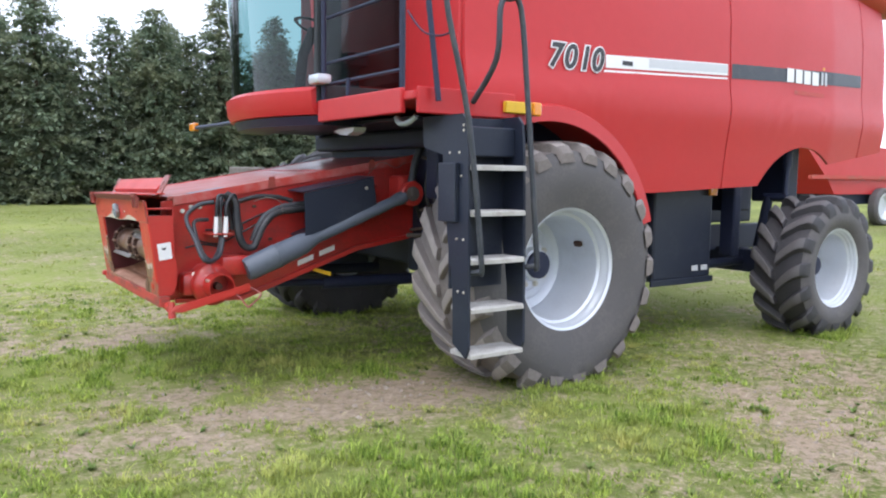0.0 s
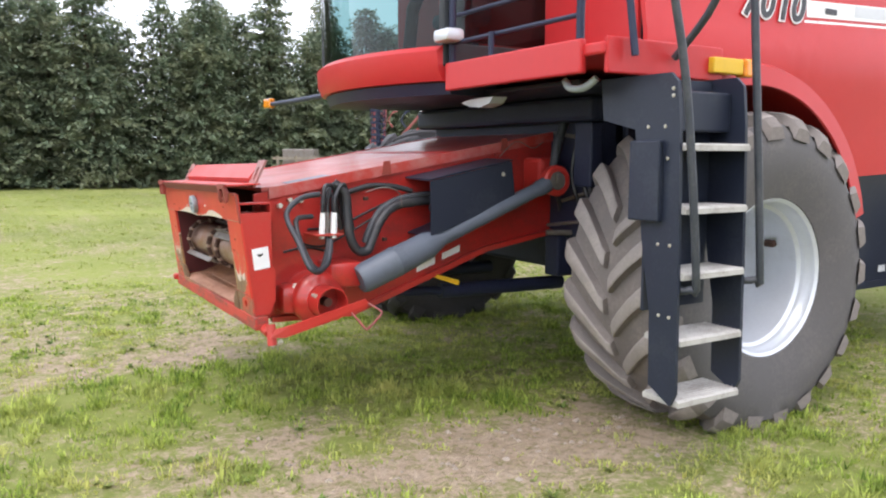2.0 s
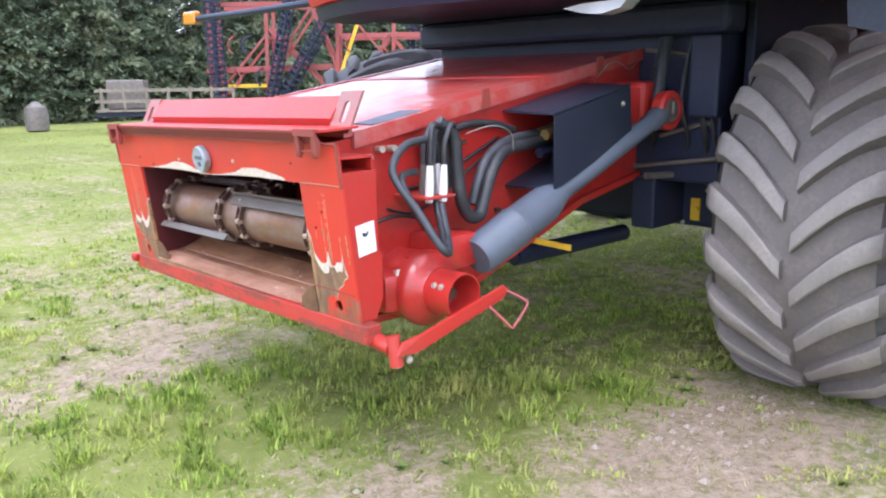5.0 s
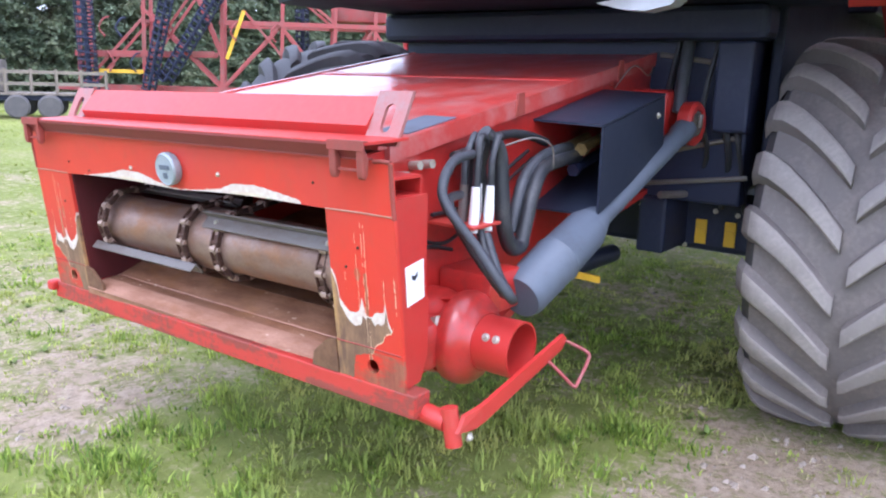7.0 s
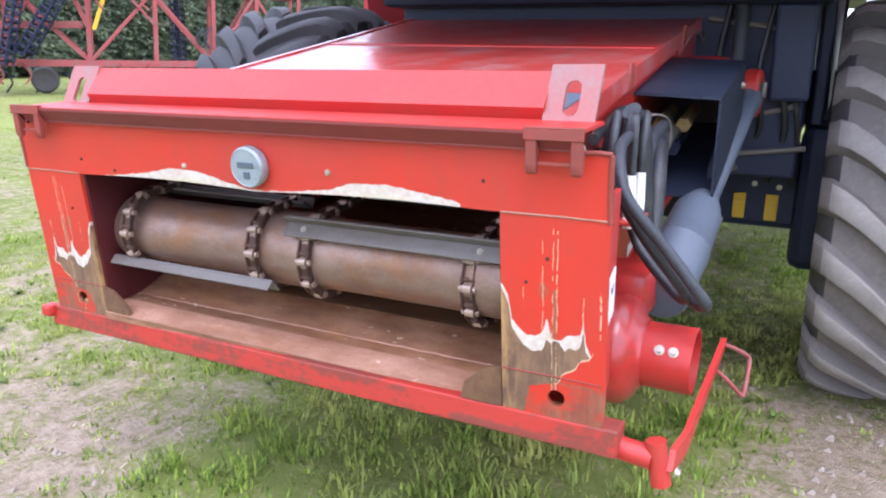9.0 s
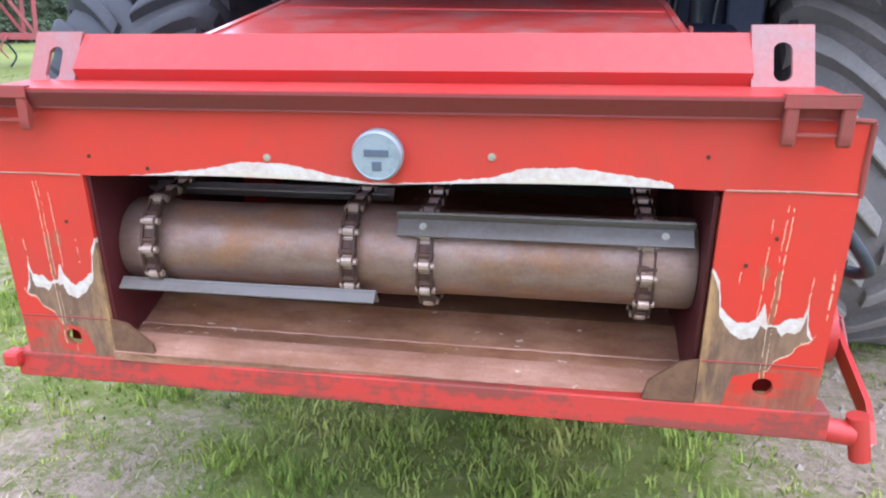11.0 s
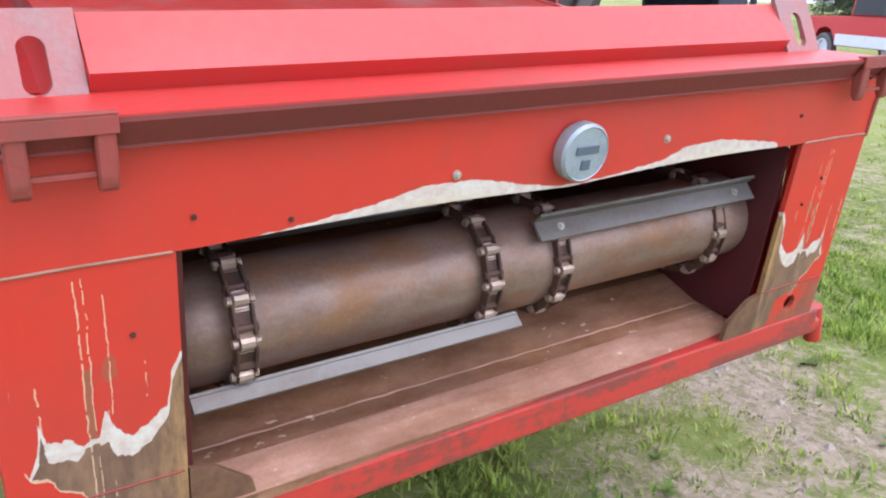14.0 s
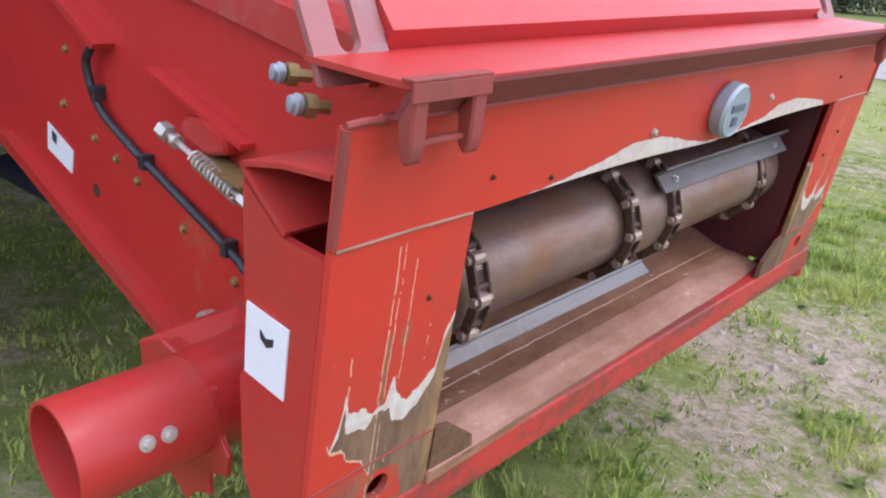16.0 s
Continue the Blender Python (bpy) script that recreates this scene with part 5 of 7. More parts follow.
ys = [Y0, 5.284, 5.286] + [O0 + (O1 - O0) * k / 40 for k in range(41)] + [7.053, 7.056, Y1]
low = [(fx(open_top(y)), y, open_top(y)) for y in ys]
top = [(fx(1.30 if 5.285 < y < 7.055 else 1.294), y, 1.30 if 5.285 < y < 7.055 else 1.294) for y in ys]
a = [bm.verts.new(p) for p in low]
b = [bm.verts.new(p) for p in top]
a2 = [bm.verts.new((x + 0.012, y, z)) for x, y, z in low]
b2 = [bm.verts.new((x + 0.012, y, z)) for x, y, z in top]
for k in range(len(ys) - 1):
    for q in ((a[k], a[k + 1], b[k + 1], b[k]), (a2[k + 1], a2[k], b2[k], b2[k + 1]), (a[k + 1], a[k], a2[k], a2[k + 1]), (b[k], b[k + 1], b2[k + 1], b2[k])):
        bm.faces.new(q)
bm.faces.new((a[0], b[0], b2[0], a2[0]))
bm.faces.new((a[-1], a2[-1], b2[-1], b[-1]))
part("face_top_beam", bm, m_face, feeder, "red face beam scraped bare above the opening")
for p0, p1, hy in ((Y0, O0, 5.337), (O1, Y1, 6.975)):
    bm = bmesh.new()
    tz = 1.155 if p0 < MID else 1.143
    prism(bm, [(fx(0.775), p0, 0.775), (fx(0.775), p1, 0.775), (fx(tz), p1, tz), (fx(tz), p0, tz)], (0.012, 0, 0))
    hz, hh = 0.7208, 0.0540
    ha, hb = min(hy - p0, p1 - hy), max(hy - p0, p1 - hy)
    c = (p0 + p1) / 2
    holed_plate(bm, (p1 - p0) / 2, hh, 0.021, 0.021, 0.012, lambda q, r, d, c=c, hy=hy, p0=p0, p1=p1: Vector((fx(hz + r) + d, c + q if abs(q) > 0.1 else hy + q, hz + r)), 24)
    part("face_post", bm, m_face, feeder, "red face post worn to primer and rust")
for p0, p1 in ((Y0, O0), (O1, Y1)):
    for zz, r in ((1.156 if p0 < MID else 1.144, 0.0025), (0.775, 0.0018)):
        bm = bmesh.new()
        tube(bm, [(fx(zz) - 0.001, p0 + 0.005, zz), (fx(zz) - 0.001, (p0 + p1) / 2, zz + 0.0015), (fx(zz) - 0.001, p1 - 0.003, zz)], r, 6)
        part("weld_bead", bm, m_lip if zz > 1 else m_rustred, feeder)
bm = bmesh.new()
box(bm, 1.3595, 1.43, 5.19, 7.15, 0.600, 0.668, 0.005)
part("bottom_beam", bm, m_beam, feeder, "scuffed red bottom beam")
for yy, s in ((O0 + 0.002, 1), (O1 - 0.002, -1)):
    bm = bmesh.new()
    prism(bm, [(fx(0.668) - 0.004, yy, 0.670), (fx(0.668) - 0.004, yy + s * 0.11, 0.670), (fx(0.70) - 0.004, yy + s * 0.10, 0.715), (fx(0.75) - 0.004, yy + s * 0.04, 0.765), (fx(0.77) - 0.004, yy, 0.775)], (0.012, 0, 0))
    part("corner_gusset", bm, m_darkbrown, feeder, "rust brown corner gusset")
# rusty weld seams along the outer corners of the top beam
for yy, s in ((Y0, 1), (Y1, -1)):
    bm = bmesh.new()
    tube(bm, [(fx(1.15) + 0.002, yy, 1.15), (fx(1.21) + 0.001, yy + s * 0.002, 1.21), (fx(1.292), yy + s * 0.001, 1.292)], 0.0065, 8)
    tube(bm, [(fx(1.295), yy, 1.295), (fx(1.295), yy + s * 0.03, 1.297), (fx(1.295), yy + s * 0.058, 1.295)], 0.0055, 8)
    part("corner_weld", bm, m_rustred, feeder, "rusty corner weld seam")
# side returns
for yy, s in ((Y0, 1), (Y1 - 0.012, 1)):
    bm = bmesh.new()
    crown = [(fx(1.20) + 0.013, yy, 1.20), (1.47, yy, 1.20)] if yy < 6 else [(fx(1.13) + 0.013, yy, 1.13), (1.40, yy, 1.135), (1.47, yy, 1.192)]
    prism(bm, [(fx(0.67) + 0.013, yy, 0.67), *crown, (1.475, yy, 0.92), (1.49, yy, 0.90), (1.49, yy, 0.74), (1.455, yy, 0.67)], (0, 0.012, 0))
    for v in bm.verts:
        if yy < 6:
            v.co.y += 0.12 * max(0.0, v.co.x - 1.28)
        elif v.co.x > 1.45:
            v.co.x += 0.010
    part("side_return", bm, m_red, feeder)
    o, i = (Y0 + 0.055, 5.45) if yy < 6 else (Y1 - 0.045, 6.89)
    lo, hi = min(o, i), max(o, i)
    back = 1.485 if yy < 6 else 1.462
    if yy < 6:
        flaps = [[(1.31, 1.240), (back, 1.240), (back, 1.248), (1.31, 1.248)], [(1.31, 1.188), (back, 1.188), (back, 1.196), (1.31, 1.196)], [(back - 0.007, 1.197), (back + 0.001, 1.197), (back + 0.001, 1.239), (back - 0.007, 1.239)]]
    else:
        flaps = [[(1.31, 1.236), (1.40, 1.230), (1.485, 1.214), (1.485, 1.207), (1.40, 1.223), (1.31, 1.229)], [(1.486, 1.205), (1.398, 1.137), (1.392, 1.144), (1.478, 1.211)]]
    for flap in flaps:
        bm = bmesh.new()
        prism(bm, [(x, lo, z) for x, z in flap], (0, hi - lo + (0.045 if yy > 6 else 0.0), 0))
        part("channel_plate", bm, m_red, feeder)
    bm = bmesh.new()
    box(bm, 1.46 + (0 if yy < 6 else 0.01), 1.485 + (0 if yy < 6 else 0.01), lo, hi, 0.66, 1.186, 0.004)
    part("back_web", bm, m_red, feeder)
for yy in (Y0 - 0.003, Y1 + 0.0005):
    bm = bmesh.new()
    g = 0.0 if yy < 6 else 0.022
    prism(bm, [(1.375 + g, yy, 0.905), (1.362 + g, yy, 1.015), (1.452 + g, yy, 1.025), (1.462 + g, yy, 0.915)], (0, 0.0025, 0))
    for v in bm.verts:
        if yy < 6:
            v.co.y += 0.12 * max(0.0, v.co.x - 1.28)
    dec = part("safety_decal", bm, m_white, feeder, "white safety decal with a small black pictogram")
    bm = bmesh.new()
    yo = yy - 0.001 if yy < 6 else yy + 0.001
    prism(bm, [(1.395 + g, yo, 0.978), (1.393 + g, yo, 0.99), (1.41 + g, yo, 0.985), (1.422 + g, yo, 0.995), (1.422 + g, yo, 0.982), (1.408 + g, yo, 0.972)], (0, 0.0025, 0))
    for v in bm.verts:
        if yy < 6:
            v.co.y += 0.12 * max(0.0, v.co.x - 1.28)
    part("pictogram", bm, m_ink, feeder)

# shelf, leaning top plate with slotted tabs, hooks
bm = bmesh.new()
slope_plate(bm, [(1.243, 1.343), (1.30, 1.344), (1.43, 1.349)], 5.285, 7.055, 0.008)
part("top_shelf", bm, m_red, feeder)
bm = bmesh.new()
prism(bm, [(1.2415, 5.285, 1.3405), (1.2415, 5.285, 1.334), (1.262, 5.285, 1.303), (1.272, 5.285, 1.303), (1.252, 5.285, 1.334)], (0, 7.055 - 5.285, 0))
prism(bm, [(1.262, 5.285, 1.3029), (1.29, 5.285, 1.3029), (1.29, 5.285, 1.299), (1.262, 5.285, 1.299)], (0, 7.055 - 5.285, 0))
part("shelf_lip", bm, m_shelflip, feeder, "dark rust-red undercut shelf lip")
bm = bmesh.new()
loop = [(1.428, 1.342), (1.409, 1.375), (1.472, 1.4525), (1.484, 1.4475), (1.424, 1.371), (1.440, 1.342)]
prism(bm, [(x, 5.42, z) for x, z in loop], (0, 6.93 - 5.42, 0))
part("deflector_plate", bm, m_red, feeder, "red leaning deflector plate")
for yc, drop in ((5.362, 0.004), (6.992, 0.014)):
    bm = bmesh.new()
    place = lambda q, r, d, yc=yc, drop=drop: Vector((1.432 + r * 0.44 + d, yc + q, 1.400 - drop + r * 0.90))
    holed_plate(bm, 0.060, 0.080, 0.018, 0.042, 0.012, place, 28)
    part("slotted_tab", bm, m_tab, feeder, "scuffed slotted tab")
for yc in (5.335, 6.998):
    for d in (-0.048, 0.048):
        bm = bmesh.new()
        prism(bm, [(1.237, yc + d - 0.012, 1.338), (1.241, yc + d - 0.012, 1.268), (1.245, yc + d - 0.012, 1.254), (1.253, yc + d - 0.012, 1.250), (1.262, yc + d - 0.012, 1.262), (1.264, yc + d - 0.012, 1.30)], (0, 0.024, 0))
        bmesh.ops.bevel(bm, geom=list(bm.edges), offset=0.003, segments=1, affect="EDGES")
        part("hook_prong", bm, m_rustred, feeder, "rusty locating hook prong")
    bm = bmesh.new()
    box(bm, 1.2355, 1.2405, yc - 0.064, yc + 0.064, 1.322, 1.3445, 0.0015)
    box(bm, 1.2355, 1.256, yc - 0.064, yc + 0.064, 1.3445, 1.348, 0.001)
    box(bm, 1.250, 1.262, yc - 0.036, yc + 0.036, 1.270, 1.277, 0.001)
    part("hook_plate", bm, m_rustred, feeder, "rusty hook mounting plate")

# medallion and bolts on the face
bm = bmesh.new()
n = Vector((-1, 0, -0.145)).normalized()
mc = Vector((fx(1.215), 6.165, 1.215))
lathe(bm, mc, n, [(0.050, 0.0), (0.054, 0.006), (0.054, 0.026), (0.049, 0.032), (0.0475, 0.0305), (0.02, 0.0305)], 36)
med = part("medallion", bm, m_alu, feeder, "round grey cast medallion", 30)
bm = bmesh.new()
def on_med(q, r, d):
    return mc + n * (0.0305 + d) + Vector((0, q, 0)) + Vector((-0.145, 0, 1)).normalized() * r
for q0, q1, r0, r1 in ((-0.026, 0.026, 0.0, 0.015), (-0.010, 0.010, -0.029, -0.010)):
    g = box(bm, q0, q1, r0, r1, -0.001, 0.003, 0.001)
    for v in g:
        v.co = on_med(v.co.x, v.co.y, v.co.z)
part("relief_bar", bm, m_greyplastic, feeder)
for yy, zz in ((6.415, 1.197), (5.93, 1.211)):
    put("face_bolt", small_bolt, feeder, (fx(zz), yy, zz), n)
for yy, zz in ((6.84, 1.19), (5.51, 1.222), (6.70, 1.165), (5.36, 1.06), (6.93, 1.03), (5.41, 1.0)):
    put("face_rivet", dark_bolt, feeder, (fx(zz), yy, zz), n)

# drum with four chains and two slats
DC = Vector((1.505, 0, 0.945))
DR = 0.105
bm = bmesh.new()
lathe(bm, (DC.x, 5.485, DC.z), (0, 1, 0), [(0.03, 0), (DR * 0.96, 0.0), (DR, 0.006), (DR, 0.10), (DR - 0.004, 0.11), (DR - 0.004, 0.57), (DR + 0.004, 0.60), (DR + 0.004, 0.78), (DR - 0.004, 0.80), (DR - 0.004, 1.26), (DR, 1.27), (DR, 1.364), (DR * 0.96, 1.37), (0.03, 1.37)], 40)
drum = part("drum", bm, m_rust, feeder, "rusty brown feed drum", 40)
bm = bmesh.new()
box(bm, -0.026, 0.026, -0.0185, -0.0125, -0.010, 0.009, 0.002)
box(bm, -0.026, 0.026, 0.0125, 0.0185, -0.010, 0.009, 0.002)
box(bm, -0.019, 0.019, -0.012, 0.012, -0.011, 0.001)
tube(bm, [(-0.012, -0.021, 0), (-0.012, 0.021, 0)], 0.0075, 8)
link_mesh = mesh_from("chain_link", bm, m_darkrust)
bm = bmesh.new()
tube(bm, [(0, -0.012, 0.003), (0, 0.012, 0.003)], 0.0120, 10)
box(bm, -0.019, 0.019, -0.0135, 0.0135, -0.011, 0.001)
tube(bm, [(0.0, -0.023, 0.002), (0.0, -0.015, 0.002)], 0.008, 8)
tube(bm, [(0.0, 0.015, 0.002), (0.0, 0.023, 0.002)], 0.008, 8)
pad_mesh = mesh_from("chain_roller", bm, m_roller)
CHAIN_Y = (6.755, 6.265, 6.085, 5.592)
for yc in CHAIN_Y:
    for k in range(26):
        s = k * 0.034
        arc = (DR + 0.012) * radians(200)
        if s < arc:
            a = radians(280) - s / (DR + 0.012)
            p = DC + Vector(((DR + 0.012) * math.cos(a), yc, (DR + 0.012) * math.sin(a)))
            out = Vector((math.cos(a), 0, math.sin(a)))
        else:
            a = radians(80)
            p = DC + Vector(((DR + 0.012) * math.cos(a), yc, (DR + 0.012) * math.sin(a))) + (s - arc) * Vector((0.985, 0, 0.17))
            out = Vector((-0.17, 0, 0.985))
        run = Vector((0, 1, 0)).cross(out)
        m = Matrix((run, Vector((0, 1, 0)), out)).transposed().to_4x4()
        m.translation = p
        ob = new("chain_link", link_mesh if k % 2 else pad_mesh)
        ob.parent, ob.matrix_basis = feeder, m
def slat(y0, y1, ang):
    bm = bmesh.new()
    out = Vector((math.cos(ang), 0, math.sin(ang)))
    run = Vector((0, 1, 0)).cross(out)
    c = DC + out * (DR + 0.024)
    for r0, r1, h0, h1 in ((-0.024, 0.024, 0.0, 0.007), (0.017, 0.024, 0.007, 0.034)):
        g = box(bm, r0, r1, y0, y1, h0, h1, 0.0015)
        for v in g:
            v.co = c + run * v.co.x + Vector((0, v.co.y, 0)) + out * v.co.z
    part("slat", bm, m_steel, feeder, "worn steel feeder slat")
    for y in (y0 + 0.06, y1 - 0.06):
        put("slat_bolt", small_bolt, feeder, c + Vector((0, y, 0)) + out * 0.007, out)


slat(6.20, 6.845, radians(222))
slat(5.50, 6.15, radians(140))
slat(5.50, 6.15, radians(20))
slat(6.20, 6.845, radians(60))

TWIST = False
# gearbox tubes on both sides
GX, GZ = 1.715, 0.735
for s, y0 in ((-1, 5.45), (1, 6.888)):
    bm = bmesh.new()
    if s > 0:
        lathe(bm, (GX, y0, GZ), (0, s, 0), [(0.03, 0.0), (0.105, 0.0), (0.10, 0.05), (0.092, 0.14), (0.09, 0.2), (0.06, 0.2)], 32)
    else:
        lathe(bm, (GX, y0, GZ), (0, s, 0), [(0.03, 0.0), (0.135, 0.0), (0.138, 0.05), (0.130, 0.085), (0.122, 0.11), (0.126, 0.125), (0.145, 0.140), (0.149, 0.165), (0.143, 0.190), (0.122, 0.212), (0.100, 0.222), (0.092, 0.235), (0.06, 0.235)], 36)
    if s < 0:
        box(bm, GX - 0.20, GX - 0.02, 5.30, 5.45, GZ - 0.08, GZ + 0.08, 0.04)
    gb = part("gearbox", bm, m_grimy, feeder, "red cast gearbox housing", 40)
    bm = bmesh.new()
    ln = 0.36 if s < 0 else 0.415
    lathe(bm, (GX, y0, GZ), (0, s, 0), [(0.086, 0.20), (0.088, ln), (0.082, ln), (0.080, 0.20)], 36, closed=True)
    part("shaft_guard_tube", bm, m_red, feeder, "open red shaft guard tube", 40)
    bm = bmesh.new()
    tube(bm, [(GX, y0 + s * 0.2, GZ), (GX, y0 + s * 0.30, GZ)], 0.024, 12)
    part("stub_shaft", bm, m_darkrust, feeder, "", 40)
    for d in (0.0, 0.035):
        a = radians(150) if s < 0 else radians(165)
        q = Vector((math.cos(a), 0, math.sin(a)))
        put("guard_bolt", bolt, feeder, Vector((GX + d * 0, y0 + s * (0.28 + d), GZ)) + q * 0.087, q)
bm = bmesh.new()
prism(bm, [(1.66, 6.93, 0.800), (1.66, 7.085, 0.790), (1.80, 7.085, 0.828), (1.875, 7.085, 0.790), (1.875, 6.93, 0.800), (1.80, 6.93, 0.838)], (0, 0, -0.014))
prism(bm, [(1.875, 6.93, 0.790), (1.875, 7.085, 0.780), (1.875, 7.085, 0.66), (1.875, 6.93, 0.70)], (-0.012, 0, 0))
prism(bm, [(1.64, 7.076, 0.795), (1.66, 7.076, 0.800), (1.80, 7.076, 0.824), (1.873, 7.076, 0.790), (1.87, 7.076, 0.68), (1.82, 7.076, 0.57), (1.745, 7.076, 0.525), (1.715, 7.076, 0.565), (1.665, 7.076, 0.58), (1.67, 7.076, 0.63), (1.615, 7.076, 0.645), (1.605, 7.076, 0.69), (1.645, 7.076, 0.735)], (0, 0.010, 0))
bmesh.ops.bevel(bm, geom=[e for e in bm.edges if e.calc_length() > 0.05], offset=0.003, segments=1, affect="EDGES")
part("guard_bracket", bm, m_red, feeder)

# casting ribs and filler plug of the gearbox
for k in range(5):
    a = radians(70 + 40 * k)
    bm = bmesh.new()
    c, s = math.cos(a), math.sin(a)
    prism(bm, [(GX + r * c - 0.006 * s, y, GZ + r * s + 0.006 * c) for r, y in ((0.09, 5.29), (0.145, 5.29), (0.118, 5.40), (0.09, 5.40))], (0.012 * s, 0, -0.012 * c))
    part("casting_rib", bm, m_red, feeder)
bm = bmesh.new()
lathe(bm, (1.60, 5.33, 0.80), (0, -1, 0.3), [(0.012, 0.0), (0.022, 0.0), (0.022, 0.02), (0.012, 0.024)], 6)
part("filler_plug", bm, m_zinc, feeder, "zinc filler plug", 40)

# red boxed arm behind the lower end of the drive shaft
bm = bmesh.new()
box(bm, 1.775, 1.965, 5.245, 5.45, 0.79, 0.925, 0.014)
box(bm, 1.74, 1.90, 5.30, 5.45, 0.74, 0.85, 0.03)
part("gearbox_arm", bm, m_grimy, feeder, "red boxed gearbox arm", 40)

# latch bar with wire handle
bm = bmesh.new()
tube(bm, [(1.385, 5.22, 0.625), (1.385, 5.12, 0.615)], 0.028, 14)
tube(bm, [(1.385, 5.115, 0.66), (1.385, 5.095, 0.555)], 0.024, 12)
latch_p = part("latch_pin", bm, m_red, feeder, "red latch pin", 40)
bm = bmesh.new()
loop = [(1.37, 5.085, 0.60), (1.44, 5.075, 0.595), (1.48, 5.07, 0.605), (1.88, 5.055, 0.705), (1.90, 5.05, 0.735), (1.88, 5.05, 0.755), (1.47, 5.07, 0.655), (1.40, 5.085, 0.64)]
prism(bm, loop, (0.0, -0.014, 0))
part("latch_bar", bm, m_red, feeder, "red flat latch bar")
bm = bmesh.new()
tube(bm, [(1.885, 5.05, 0.735), (1.905, 5.03, 0.725), (1.94, 4.985, 0.695), (1.935, 4.975, 0.675), (1.87, 4.975, 0.618), (1.85, 4.98, 0.61), (1.825, 5.01, 0.65), (1.80, 5.045, 0.69)], 0.006, 8, True, 4)
part("wire_handle", bm, m_oldred, feeder, "bent red wire handle", 45)
for p in ((1.385, 5.09, 0.56), (1.42, 5.07, 0.575)):
    put("latch_bolt", bolt, feeder, p, (0, -1, -0.2))

# drive shaft guard, end cap, black cover box
bm = bmesh.new()
a, b = Vector((1.935, 5.235, 0.825)), Vector((3.20, 5.175, 1.335))
q = lambda t: a + (b - a) * t
tube(bm, [q(0), q(0.02), q(0.17), q(0.175), q(0.19), q(0.33), q(0.345), q(0.41), q(0.93), q(0.95), q(1.0)], [0.074, 0.084, 0.086, 0.090, 0.084, 0.080, 0.074, 0.046, 0.043, 0.05, 0.052], 24)
part("drive_shaft_guard", bm, m_greyplastic, feeder, "grey plastic drive shaft guard", 40)
bm = bmesh.new()
lathe(bm, (3.262, 5.20, 1.357), (-0.06, -1, 0), [(0.05, 0.0), (0.094, 0.0), (0.098, 0.05), (0.085, 0.062), (0.062, 0.062), (0.058, 0.05)], 32)
cap = part("shaft_cap", bm, m_red, feeder, "round red shaft cap", 40)
bm = bmesh.new()
lathe(bm, (3.258, 5.145, 1.357), (-0.06, -1, 0), [(0.012, -0.01), (0.056, -0.01), (0.056, 0.004), (0.02, 0.006)], 24)
box(bm, 3.235, 3.265, 5.118, 5.135, 1.34, 1.40, 0.004)
part("cap_centre", bm, m_steel, feeder, "", 40)
bm = bmesh.new()
box(bm, 3.22, 3.38, 5.27, 5.47, 1.28, 1.50, 0.03)
part("drive_bracket", bm, m_red, feeder, "red drive bracket")
bm = bmesh.new()
tube(bm, [(3.30, 5.25, 1.40), (3.34, 5.25, 1.60), (3.46, 5.27, 1.84)], 0.03, 12)
part("upper_shaft_guard", bm, m_greyhose, feeder, "dark grey upper shaft guard", 40)
bm = bmesh.new()
pts = [(2.36, 1.055), (2.355, 1.365), (2.92, 1.475), (2.95, 1.25)]
prism(bm, [(x, 5.172, z) for x, z in pts], (0, 0.008, 0))
cover = part("cover_box", bm, m_panelblack, feeder, "black sheet-metal cover box open to the front")
for lp, off in (([(2.345, 5.172, 1.368), (2.93, 5.172, 1.480), (2.93, 5.46, 1.488), (2.345, 5.46, 1.376)], (0, 0, 0.008)),
                ([(2.36, 5.180, 1.055), (2.95, 5.180, 1.25), (2.95, 5.45, 1.25), (2.36, 5.45, 1.055)], (0, 0, -0.008)),
                ([(2.92, 5.180, 1.475), (2.95, 5.180, 1.25), (2.95, 5.45, 1.25), (2.92, 5.45, 1.475)], (0.008, 0, 0))):
    bm = bmesh.new()
    prism(bm, lp, off)
    part("cover_panel", bm, m_panelblack, feeder)
put("cover_bolt", bolt, feeder, (2.86, 5.171, 1.40), (0, -1, 0))
for k, (yy, zz) in enumerate(((5.30, 1.28), (5.38, 1.27), (5.33, 1.20))):
    bm = bmesh.new()
    tube(bm, [(2.46, yy, zz), (2.66, yy, zz + 0.04)], 0.02, 10)
    tube(bm, [(2.45, yy, zz - 0.004), (2.48, yy, zz + 0.002)], 0.026, 6)
    part("valve_fitting", bm, m_brass if k < 2 else m_black, feeder, "brass valve fitting" if k < 2 else "")

